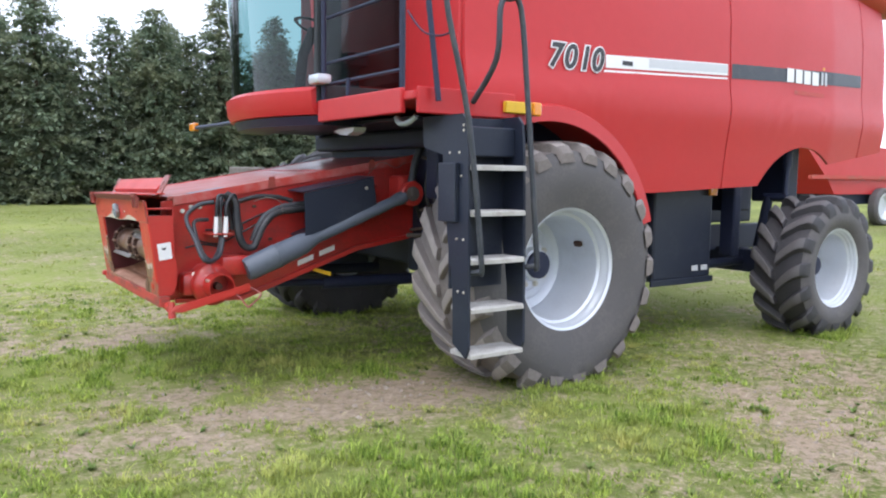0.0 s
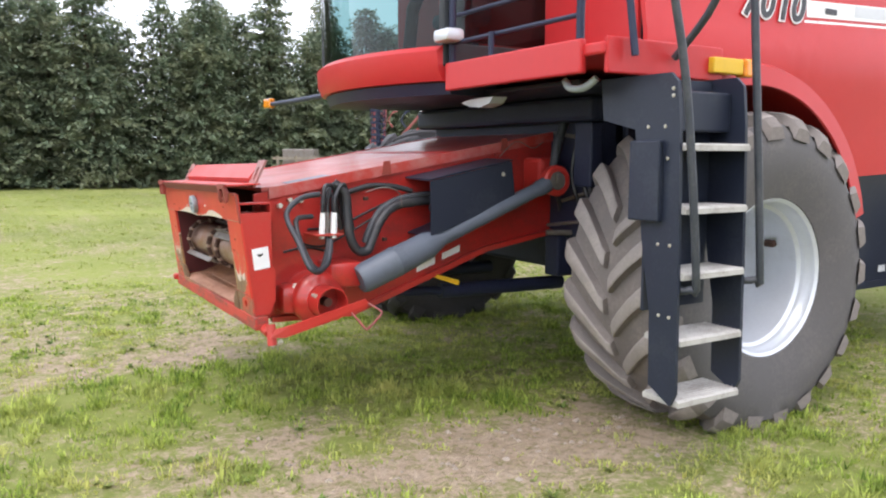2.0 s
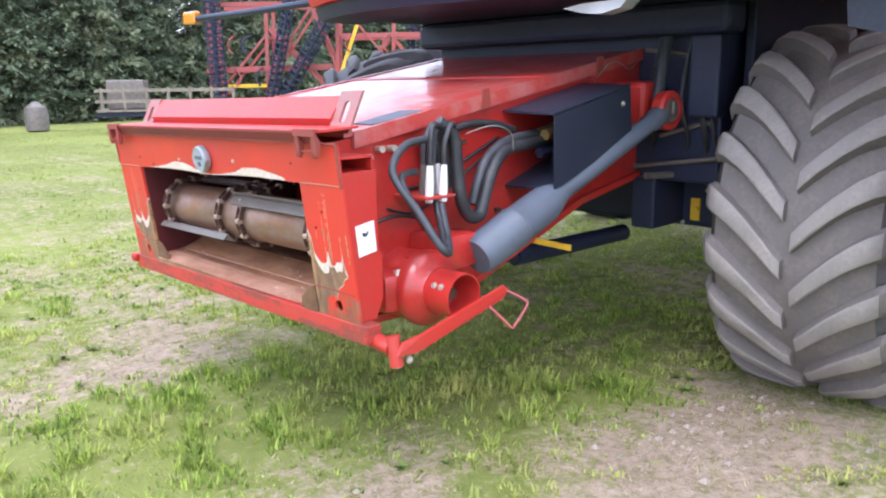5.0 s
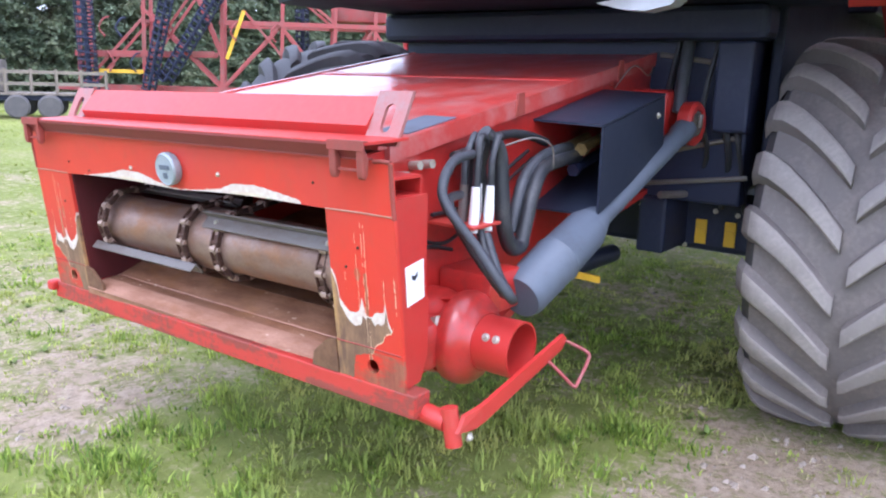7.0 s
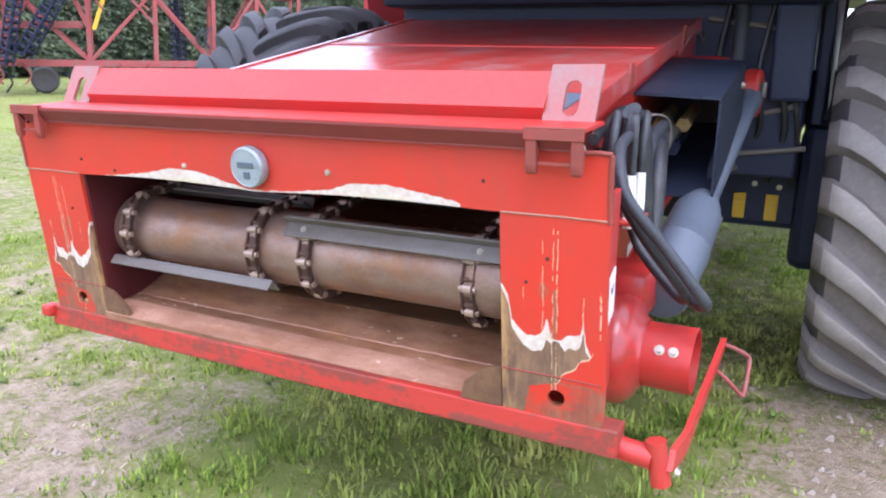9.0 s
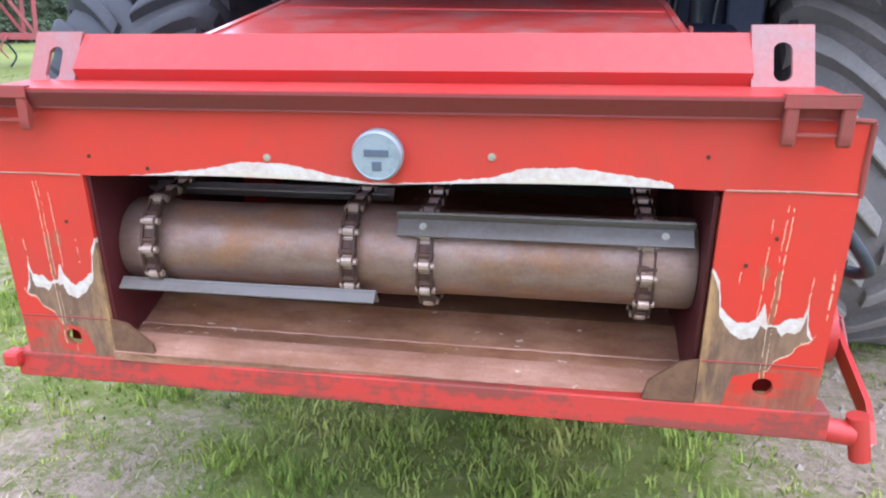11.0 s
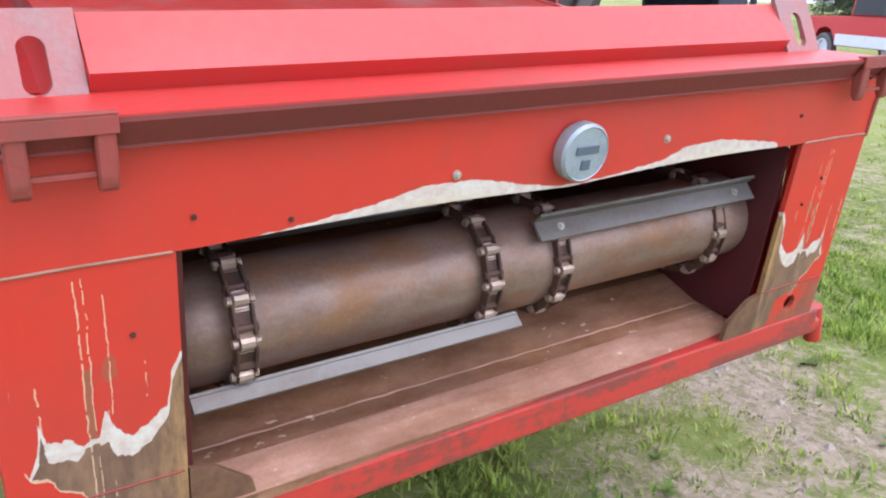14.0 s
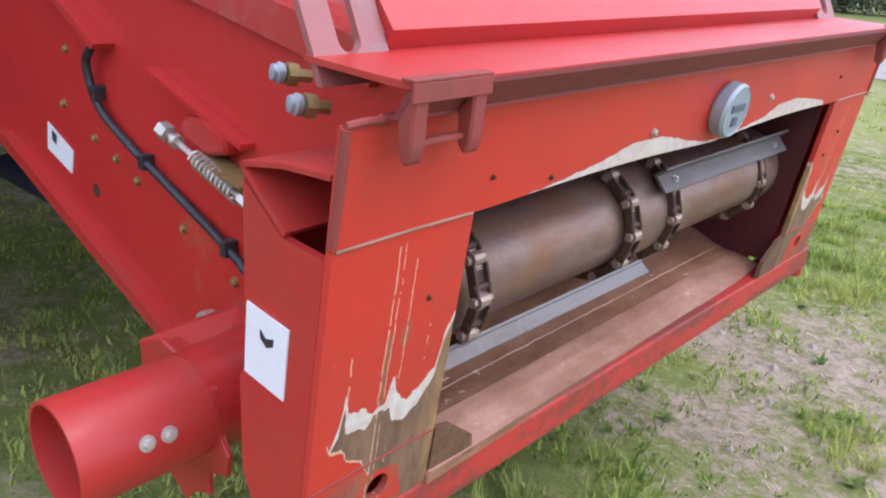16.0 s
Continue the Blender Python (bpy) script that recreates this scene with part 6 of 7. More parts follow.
# hydraulic couplers and hoses
bm = bmesh.new()
box(bm, 1.70, 1.86, 5.27, 5.45, 1.075, 1.085, 0.002)
plate = part("coupler_plate", bm, m_reddull, feeder, "red coupler bracket plate")
for k, (xx, yy) in enumerate(((1.745, 5.30), (1.78, 5.32), (1.81, 5.29), (1.77, 5.36), (1.825, 5.345))):
    bm = bmesh.new()
    tube(bm, [(xx, yy, 1.06), (xx + 0.004, yy, 1.12), (xx + 0.008, yy, 1.20)], [0.015, 0.017, 0.013], 12)
    part("coupler", bm, m_steel if k % 2 else m_white, feeder, "pale hydraulic coupler", 40)
    bm = bmesh.new()
    tube(bm, [(xx + 0.008, yy, 1.20), (xx + 0.012, yy, 1.28), (xx + 0.03 + 0.01 * k, yy + 0.005, 1.345), (xx + 0.085, yy + 0.02, 1.33), (xx + 0.11, yy + 0.05, 1.22), (xx + 0.14, yy + 0.05, 1.10)], 0.012, 8, True, 5)
    part("hose", bm, m_greyhose if k in (1, 3) else m_hose, feeder, "hydraulic hose", 45)
HOSES = [
    ([(1.74, 5.31, 1.30), (1.64, 5.305, 1.285), (1.555, 5.28, 1.23), (1.535, 5.25, 1.17), (1.56, 5.16, 1.06), (1.575, 5.08, 0.96), (1.60, 5.065, 0.925), (1.65, 5.10, 0.915), (1.74, 5.20, 0.95), (1.79, 5.28, 1.05)], 0.015, m_greyhose),
    ([(1.70, 5.32, 1.18), (1.60, 5.29, 1.17), (1.585, 5.22, 1.08), (1.60, 5.14, 0.98), (1.63, 5.115, 0.93), (1.68, 5.15, 0.92), (1.76, 5.26, 1.0), (1.78, 5.30, 1.07)], 0.014, m_hose),
    ([(1.83, 5.33, 1.36), (1.89, 5.31, 1.30), (1.90, 5.30, 1.18), (1.91, 5.29, 1.06), (1.95, 5.285, 0.985), (2.01, 5.285, 0.98), (2.04, 5.29, 1.03), (2.10, 5.30, 1.14), (2.20, 5.32, 1.22), (2.34, 5.33, 1.24), (2.48, 5.33, 1.25)], 0.026, m_hose),
    ([(2.02, 5.33, 1.02), (2.06, 5.335, 1.11), (2.13, 5.345, 1.20), (2.26, 5.35, 1.26), (2.45, 5.35, 1.28)], 0.022, m_greyhose),
    ([(1.80, 5.42, 1.28), (1.95, 5.43, 1.30), (2.10, 5.43, 1.335), (2.25, 5.42, 1.33), (2.36, 5.40, 1.30)], 0.016, m_hose),
    ([(1.72, 5.44, 1.10), (1.9, 5.44, 1.11), (2.1, 5.44, 1.19), (2.3, 5.44, 1.27)], 0.007, m_hose),
]
for pts, r, mt in HOSES:
    bm = bmesh.new()
    tube(bm, pts, r, 12, True, 6)
    part("hose", bm, mt, feeder, "black corrugated hose sleeve" if r > 0.02 else "rubber hydraulic hose", 50)
for p in ((1.56, 5.448, 1.235), (1.62, 5.448, 1.262), (1.68, 5.448, 1.262)):
    bm = bmesh.new()
    tube(bm, [(p[0], p[1], p[2]), (p[0] - 0.005, p[1] - 0.04, p[2] + 0.004)], 0.014, 10)
    part("plug", bm, m_zinc, feeder, "zinc plated plug", 40)
bm = bmesh.new()
prism(bm, [(2.530, 5.47, 0.796), (2.552, 5.40, 0.783), (2.589, 5.25, 0.768), (2.589, 5.25, 0.742), (2.552, 5.40, 0.757), (2.530, 5.47, 0.770)], (0.014, 0.004, 0))
part("yellow_lever", bm, m_yellow, feeder, "yellow safety lever")
for x0, z0 in ((2.42, 0.805), (2.60, 0.87)):
    bm = bmesh.new()
    prism(bm, [(x0, 5.447, z0), (x0 + 0.13, 5.447, z0 + 0.045), (x0 + 0.13, 5.447, z0 + 0.085), (x0, 5.447, z0 + 0.04)], (0, 0.002, 0))
    part("decal", bm, m_white, feeder, "small white decal")

# thin wires, clips and edge rail on the near side
for pts, r, mt in (([(2.06, 5.40, 1.30), (2.14, 5.33, 1.33), (2.22, 5.30, 1.30), (2.24, 5.30, 1.22)], 0.0032, m_steel),
                   ([(1.66, 5.445, 1.03), (1.80, 5.44, 1.0), (1.95, 5.44, 1.06), (2.15, 5.443, 1.16), (2.34, 5.443, 1.24)], 0.006, m_hose),
                   ([(1.58, 5.445, 0.98), (1.70, 5.44, 1.0), (1.84, 5.445, 0.97)], 0.007, m_hose),
                   ([(3.02, 5.44, 1.50), (3.12, 5.40, 1.60), (3.24, 5.38, 1.56), (3.34, 5.40, 1.60)], 0.0032, m_steel)):
    bm = bmesh.new()
    tube(bm, pts, r, 6, True, 5)
    part("wire", bm, mt, feeder, "", 50)
for x, z in ((1.92, 1.235), (2.08, 1.262), (2.20, 1.02), (2.30, 0.95), (2.7, 1.03), (3.0, 1.12), (3.1, 1.42), (3.0, 1.52)):
    bm = bmesh.new()
    box(bm, x - 0.014, x + 0.014, 5.432, 5.452, z - 0.010, z + 0.010, 0.003)
    part("clip", bm, m_darkrust if x < 2.5 else m_grimy, feeder)
for x in (2.18, 3.02):
    bm = bmesh.new()
    z = 1.35 + 0.17 * (x - 1.62)
    prism(bm, [(x, 5.425, z - 0.05), (x + 0.06, 5.425, z - 0.04), (x + 0.05, 5.425, z + 0.035), (x + 0.01, 5.425, z + 0.03)], (0, 0.008, 0))
    part("lug_plate", bm, m_rustred, feeder)

# far side of the feeder: ribs, cable, spring latch, plugs, decal
bm = bmesh.new()
prism(bm, [(1.50, 6.888, 0.60), (1.98, 6.888, 0.585), (2.92, 6.888, 0.905), (3.5, 6.888, 1.0), (3.5, 6.888, 1.03), (2.9, 6.888, 0.935), (1.97, 6.888, 0.615), (1.5, 6.888, 0.63)], (0, 0.03, 0))
part("lower_flange", bm, m_red, feeder)
bm = bmesh.new()
prism(bm, [(1.50, 5.42, 0.60), (1.98, 5.42, 0.585), (2.92, 5.42, 0.905), (3.5, 5.42, 1.0), (3.5, 5.42, 1.03), (2.9, 5.42, 0.935), (1.97, 5.42, 0.615), (1.5, 5.42, 0.63)], (0, 0.03, 0))
part("lower_flange", bm, m_red, feeder)
bm = bmesh.new()
tube(bm, [(2.52, 6.895, 1.30), (2.40, 6.905, 1.275), (2.335, 6.912, 1.240), (2.372, 6.912, 1.188), (2.343, 6.905, 1.10), (2.228, 6.903, 1.043), (2.15, 6.905, 1.018), (2.016, 6.902, 0.969), (1.91, 6.905, 0.936), (1.829, 6.902, 0.899), (1.75, 6.90, 0.85)], 0.0095, 8, True, 5)
part("cable", bm, m_hose, feeder, "black cable clipped along the side", 50)
for x, z in ((2.16, 1.021), (2.35, 1.13), (1.87, 0.921)):
    bm = bmesh.new()
    box(bm, x - 0.010, x + 0.010, 6.888, 6.917, z - 0.016, z + 0.016, 0.003)
    part("cable_tie", bm, m_hose, feeder)
# folded rail under which the cable enters
bm = bmesh.new()
prism(bm, [(2.285, 6.888, 1.240), (2.43, 6.888, 1.313), (2.80, 6.888, 1.42), (2.80, 6.888, 1.405), (2.445, 6.888, 1.299), (2.30, 6.888, 1.228)], (0, 0.045, 0))
part("cable_rail", bm, m_red, feeder, "folded red cable rail")
bm = bmesh.new()
prism(bm, [(1.80, 6.889, 1.122), (2.11, 6.889, 1.210), (2.11, 6.889, 1.218), (1.80, 6.889, 1.132)], (0, 0.03, 0))
part("side_rib", bm, m_redside, feeder)
# spring latch: red pivot block, open channel, rod with nut, coil spring
bm = bmesh.new()
prism(bm, [(1.99, 6.89, 1.118), (1.97, 6.89, 1.150), (1.91, 6.89, 1.158), (1.84, 6.89, 1.136), (1.835, 6.89, 1.108), (1.90, 6.89, 1.092)], (0, 0.035, 0))
bmesh.ops.bevel(bm, geom=list(bm.edges), offset=0.006, segments=2, affect="EDGES")
latch = part("latch_block", bm, m_red, feeder, "rounded red latch block", 40)
bm = bmesh.new()
for lp in ([(1.925, 1.062), (1.905, 1.092), (1.758, 1.070), (1.775, 1.034)],):
    prism(bm, [(x, 6.889, z) for x, z in lp], (0, 0.012, 0))
    prism(bm, [(x, 6.901, z) for x, z in ((1.903, 1.090), (1.906, 1.0945), (1.759, 1.0735), (1.758, 1.069))], (0, 0.05, 0))
part("spring_channel", bm, m_brass, feeder, "dull beige open spring channel")
bm = bmesh.new()
tube(bm, [(2.015, 6.94, 1.120), (1.745, 6.94, 1.044)], 0.006, 8)
tube(bm, [(2.018, 6.94, 1.121), (1.992, 6.94, 1.1135)], 0.017, 6)
tube(bm, [(1.975, 6.94, 1.108), (1.962, 6.94, 1.105)], 0.014, 10)
tube(bm, [(1.768, 6.94, 1.051), (1.742, 6.94, 1.043)], 0.012, 6)
turns = 11
tube(bm, [(1.905 - 0.13 * k / (turns * 8), 6.94 + 0.0145 * math.cos(2 * math.pi * k / 8), 1.089 - 0.0365 * k / (turns * 8) + 0.0145 * math.sin(2 * math.pi * k / 8)) for k in range(turns * 8 + 1)], 0.0032, 5)
part("spring_latch", bm, m_zinc, feeder, "steel spring latch rod", 40)
for x, z in ((2.412, 1.017), (2.319, 0.989), (2.229, 0.962), (2.049, 0.905), (1.874, 0.847), (2.56, 1.07), (2.52, 1.20)):
    put("side_bolt", brass_bolt, feeder, (x, 6.889, z), (0, 1, 0))
bm = bmesh.new()
lathe(bm, (2.432, 6.888, 0.89), (0, 1, 0), [(0.004, 0.0), (0.016, 0.0), (0.016, 0.002), (0.004, 0.002)], 14)
part("side_plug", bm, m_darkrust, feeder)
bm = bmesh.new()
prism(bm, [(2.662, 6.889, 1.009), (2.533, 6.889, 0.961), (2.553, 6.889, 0.901), (2.681, 6.889, 0.938)], (0, 0.002, 0))
part("decal", bm, m_white, feeder, "small white decal")
bm = bmesh.new()
prism(bm, [(2.640, 6.891, 0.992), (2.615, 6.891, 0.982), (2.625, 6.891, 0.958), (2.645, 6.891, 0.968)], (0, 0.001, 0))
part("pictogram", bm, m_ink, feeder)
bm = bmesh.new()
lathe(bm, (1.925, 6.885, 0.747), (0, 1, 0.1), [(0.010, 0.0), (0.020, 0.0), (0.020, 0.018), (0.026, 0.022), (0.026, 0.046), (0.012, 0.052)], 12)
part("plug", bm, m_zinc, feeder, "zinc plated plug", 40)
for p in ((1.600, 6.965, 1.283), (1.515, 7.0, 1.256)):
    cap_axis = Vector((0.30, 0.9, 0.12))
    bm = bmesh.new()
    lathe(bm, p, cap_axis, [(0.005, -0.030), (0.010, -0.030), (0.010, -0.008), (0.018, -0.008), (0.018, 0.006), (0.010, 0.009)], 6)
    plug = part("plug", bm, m_brass, feeder, "brass hydraulic fitting", 40)
    bm = bmesh.new()
    lathe(bm, p, cap_axis, [(0.008, 0.009), (0.013, 0.010), (0.0155, 0.014), (0.0155, 0.020), (0.012, 0.022), (0.012, 0.028), (0.005, 0.030)], 14)
    part("fitting_cap", bm, m_alu, plug, "pale grey fitting cap", 40)
bm = bmesh.new()
box(bm, 1.362, 1.41, Y1 + 0.02, Y1 + 0.065, 0.612, 0.655, 0.012)
part("beam_stub", bm, m_red, feeder)

# ---------------------------------------------------------------- conifers
def conifer(name, seed, tall, wide):
    """trunk and crown: many small drooping sprays on whorled limbs."""
    rnd = random.Random(seed)
    tree = thing(name, (0, 0, 0), "tall dark green conifer in a dense shelter belt row", "conifer", "shelter belt conifers")
    bm = bmesh.new()
    tube(bm, [(0, 0, 0), (0.05, 0.02, tall * 0.4), (0, 0, tall * 0.97)], [0.17, 0.11, 0.02], 8)
    part("trunk", bm, m_bark, tree, "", 40)
    co, fc = [], []
    n = 0
    levels = int(tall * 7)
    for l in range(levels):
        f = (l + rnd.random()) / levels
        z = 0.25 + f * (tall - 0.3)
        reach = wide * (1 - f) ** 0.55 * (0.75 + 0.5 * rnd.random()) * (1 if f > 0.1 else 0.85) + 0.12
        for k in range(11):
            a = rnd.uniform(0, 6.283)
            lim = reach * rnd.uniform(0.65, 1.1)
            dx, dy = math.cos(a), math.sin(a)
            sprays = max(5, int(lim * 15))
            for s in range(sprays):
                u = (s + rnd.random()) / sprays
                if u < 0.25 and rnd.random() < 0.5:
                    continue
                x = dx * lim * u + rnd.gauss(0, 0.10)
                y = dy * lim * u + rnd.gauss(0, 0.10)
                zz = z + 0.25 * u * lim * 0.5 - 0.22 * u * u * lim + rnd.gauss(0, 0.07)
                b = a + rnd.gauss(0, 0.8)
                ln, w, dr = rnd.uniform(0.12, 0.32), rnd.uniform(0.035, 0.09), rnd.uniform(-0.22, 0.12)
                ex, ey = math.cos(b), math.sin(b)
                mx, my, mz = x + ex * ln * 0.5, y + ey * ln * 0.5, zz + dr * 0.45
                co += [(x, y, zz), (mx + ey * w, my - ex * w, mz + rnd.uniform(-0.05, 0.05)), (x + ex * ln, y + ey * ln, zz + dr), (mx - ey * w, my + ex * w, mz + rnd.uniform(-0.05, 0.05))]
                fc.append((n, n + 1, n + 2, n + 3))
                n += 4
    me = bpy.data.meshes.new("crown")
    me.from_pydata(co, [], fc)
    me.materials.append(m_needles)
    ob = new("crown", me)
    ob.parent = tree
    tagged(ob, "dense ragged needle foliage")
    return tree


kinds = [conifer("conifer", 11, 9.6, 2.6), conifer("conifer", 12, 8.6, 2.8), conifer("conifer", 13, 10.8, 2.4), conifer("conifer", 14, 7.8, 2.7), conifer("conifer", 15, 9.0, 2.3)]
rnd = random.Random(4)
spots = []
for k in range(46):
    x = -16 + k * 1.75 + rnd.uniform(-0.4, 0.4)
    spots.append((x, 41 + rnd.uniform(-0.7, 0.9)))
for k in range(26):
    spots.append((-14 + k * 3.0 + rnd.uniform(-1, 1), 44.5 + rnd.uniform(-0.8, 0.8)))
for k, (x, y) in enumerate(spots):
    m = pose(x, y, -0.03, rnd.uniform(-2, 2), rnd.uniform(-2, 2), rnd.uniform(0, 360))
    if k < len(kinds):
        kinds[k].matrix_basis = m
    else:
        copy_thing(kinds[k % len(kinds)], m)

# ---------------------------------------------------------------- field cultivator far behind
def bar(bm, p, q, w=0.05, h=None):
    """A square tube between two points."""
    p, q = Vector(p), Vector(q)
    axis = (q - p).normalized()
    s, u = frame_of(axis)
    h = h or w
    loop = [p + s * a * w + u * b * h for a, b in ((-1, -1), (1, -1), (1, 1), (-1, 1))]
    prism(bm, loop, q - p)


cult = thing("field_cultivator", (17.5, 26.5, 0), "folded red field cultivator with dark coil rollers on grass", "cultivator")
CU = Vector((22.5, 21.5, 0)) - Vector((12.5, 30.5, 0))
CU = CU.normalized()
CV = Vector((-CU.y, CU.x, 0))


def cw(u, v, z):
    return Vector((12.5, 30.5, 0)) + CU * u + CV * v + Vector((0, 0, z))


def cult_bar(name, p, q, w=0.07, material=None, label=""):
    bm = bmesh.new()
    bar(bm, cw(*p), cw(*q), w)
    return part(name, bm, material or m_oldred, cult, label)


for v in (0.0, 1.6):
    cult_bar("main_beam", (1.2, v, 0.95), (13.2, v, 0.95), 0.09)
    cult_bar("wing_beam", (1.8, v, 2.05), (6.2, v, 2.15), 0.09)
    cult_bar("wing_beam", (6.6, v, 3.2), (13.0, v, 3.25), 0.08)
    cult_bar("top_beam", (2.2, v, 4.3), (13.4, v, 4.4), 0.07)
for u in (1.9, 3.9, 6.4, 8.4, 10.2, 11.6, 13.0):
    for v in (0.0, 1.6):
        cult_bar("upright", (u, v, 0.9), (u + 0.1, v, 4.35), 0.06)
    cult_bar("cross_beam", (u, 0, 0.95), (u, 1.6, 0.95), 0.06)
    cult_bar("cross_beam", (u, 0, 3.2), (u, 1.6, 3.2), 0.05)
for u0, u1, z0, z1 in ((1.9, 3.9, 0.95, 3.2), (3.9, 6.4, 3.6, 1.0), (6.4, 8.4, 1.0, 3.2), (8.4, 10.2, 3.2, 1.0), (10.2, 11.6, 1.0, 3.2), (11.6, 13.0, 3.2, 1.0), (4.1, 5.6, 2.1, 4.2), (5.6, 6.4, 4.2, 2.1), (9.0, 10.4, 4.3, 3.2)):
    for v in (0.0, 1.6):
        cult_bar("diagonal_brace", (u0, v, z0), (u1, v, z1), 0.045)
cult_bar("yellow_cylinder", (7.2, -0.1, 3.6), (6.6, -0.1, 2.0), 0.06, m_yellow, "yellow painted hydraulic arm")
cult_bar("yellow_cylinder", (7.2, -0.1, 3.6), (8.4, -0.1, 2.2), 0.04, m_oldred)
cult_bar("yellow_board", (2.3, -0.1, 1.5), (3.9, -0.1, 1.5), 0.06, m_yellow, "yellow safety board")


def coil_roller(p, q, r):
    """A dark open roller: a shaft, end discs and a helical bar."""
    p, q = cw(*p), cw(*q)
    axis = (q - p)
    s, u = frame_of(axis)
    bm = bmesh.new()
    tube(bm, [p, q], 0.06, 8)
    pts = []
    n = int(axis.length / 0.22) * 10
    for k in range(n + 1):
        a = 2 * math.pi * k / 10
        pts.append(p + axis * (k / n) + (s * math.cos(a) + u * math.sin(a)) * r)
    tube(bm, pts, 0.034, 5)
    roller = part("coil_roller", bm, m_black, cult, "dark steel coil roller")
    for k in range(0, 6):
        bm = bmesh.new()
        a = 2 * math.pi * k / 6
        o = (s * math.cos(a) + u * math.sin(a)) * r
        tube(bm, [p + o, q + o], 0.022, 5)
        part("roller_bar", bm, m_black, roller)


coil_roller((2.3, -0.5, 0.8), (2.2, -0.5, 4.9), 0.28)
coil_roller((4.6, -0.5, 1.2), (6.6, -0.5, 4.4), 0.26)
coil_roller((4.1, -0.6, 0.9), (5.0, -0.6, 4.7), 0.22)
coil_roller((9.2, 2.0, 0.8), (9.2, 2.0, 3.9), 0.24)
for k in range(14):
    u = 2.0 + k * 0.85
    bm = bmesh.new()
    tube(bm, [cw(u, 0.8, 0.95), cw(u + 0.15, 0.8, 0.7), cw(u + 0.35, 0.8, 0.35), cw(u + 0.15, 0.8, 0.02)], 0.03, 6, True, 4)
    part("tine", bm, m_black, cult)
rnd = random.Random(77)
for k in range(26):
    u, z = rnd.uniform(1.8, 12.8), rnd.choice((0.95, 2.1, 3.22))
    s = rnd.choice((-1, 1))
    bm = bmesh.new()
    tube(bm, [cw(u, -0.05, z), cw(u + s * 0.12, -0.25, z - 0.05), cw(u + s * 0.28, -0.3, z - 0.35), cw(u + s * 0.10, -0.3, z - 0.62)], 0.028, 6, True, 3)
    part("spring_tine", bm, m_oldred if k % 3 else m_black, cult)
for u in (5.0, 10.8):
    bm = bmesh.new()
    c = cw(u, 0.8, 0.42)
    lathe(bm, c, CV, [(0.2, -0.16), (0.36, -0.16), (0.42, -0.1), (0.42, 0.1), (0.36, 0.16), (0.2, 0.16)], 24)
    part("tyre", bm, m_sidewall, cult, "", 40)
bm = bmesh.new()
box(bm, -0.9, 0.9, -0.35, 0.35, 2.5, 3.3, 0.1)
for v in bm.verts:
    v.co = cw(11.2 + v.co.x, v.co.y + 0.6, v.co.z + 0.9)
part("seed_box", bm, m_oldred, cult, "faded red box on the frame", 40)

# ---------------------------------------------------------------- old farm trailer beside the trees
trailer = thing("farm_trailer", (12.4, 28.0, 0), "old grey flatbed farm trailer beside the conifers", "trailer")
T0, TA = Vector((9.9, 29.6, 0)), Vector((7.2, -4.6, 0)).normalized()
TB = Vector((-TA.y, TA.x, 0))


def tw(u, v, z):
    return T0 + TA * u + TB * v + Vector((0, 0, z))


bm = bmesh.new()
for v in (0.2, 1.7):
    bar(bm, tw(0, v, 0.62), tw(4.4, v, 0.62), 0.07)
part("frame", bm, m_black, trailer)
for k in range(9):
    bm = bmesh.new()
    bar(bm, tw(0.25 + 0.5 * k, 0, 0.74), tw(0.25 + 0.5 * k, 1.9, 0.74), 0.24, 0.03)
    part("deck_board", bm, m_oldwood, trailer)
for k in range(7):
    bm = bmesh.new()
    bar(bm, tw(0.2 + 0.7 * k, 0.05, 0.75), tw(0.2 + 0.7 * k, 0.05, 1.5), 0.035)
    part("stake", bm, m_oldwood, trailer)
for z in (1.05, 1.4):
    bm = bmesh.new()
    bar(bm, tw(0, 0.05, z), tw(4.4, 0.05, z), 0.02, 0.05)
    part("side_rail", bm, m_oldwood, trailer)
bm = bmesh.new()
box(bm, 0.3, 1.5, 0.4, 1.5, 0.78, 1.75, 0.04)
for v in bm.verts:
    v.co = tw(v.co.x, v.co.y, v.co.z)
part("crate", bm, m_steel, trailer, "grey wire crate")
for u in (1.9, 2.8):
    for v in (-0.1, 1.9):
        bm = bmesh.new()
        lathe(bm, tw(u, v, 0.36), TB, [(0.16, -0.1), (0.30, -0.1), (0.36, -0.05), (0.36, 0.05), (0.30, 0.1), (0.16, 0.1)], 24)
        part("tyre", bm, m_sidewall, trailer, "", 40)

drum_white = thing("plastic_tank", (9.2, 33.2, 0), "small pale grey plastic tank on the grass", "tank")
bm = bmesh.new()
lathe(bm, (9.2, 33.2, 0.0), (0, 0, 1), [(0.3, 0.0), (0.38, 0.05), (0.40, 0.5), (0.36, 0.85), (0.16, 0.98), (0.12, 1.05)], 24)
part("body", bm, m_steel, drum_white, "", 40)
drum_white.matrix_basis = pose(9.2, 33.2, 0)
for c in drum_white.children:
    c.matrix_parent_inverse = drum_white.matrix_basis.inverted()

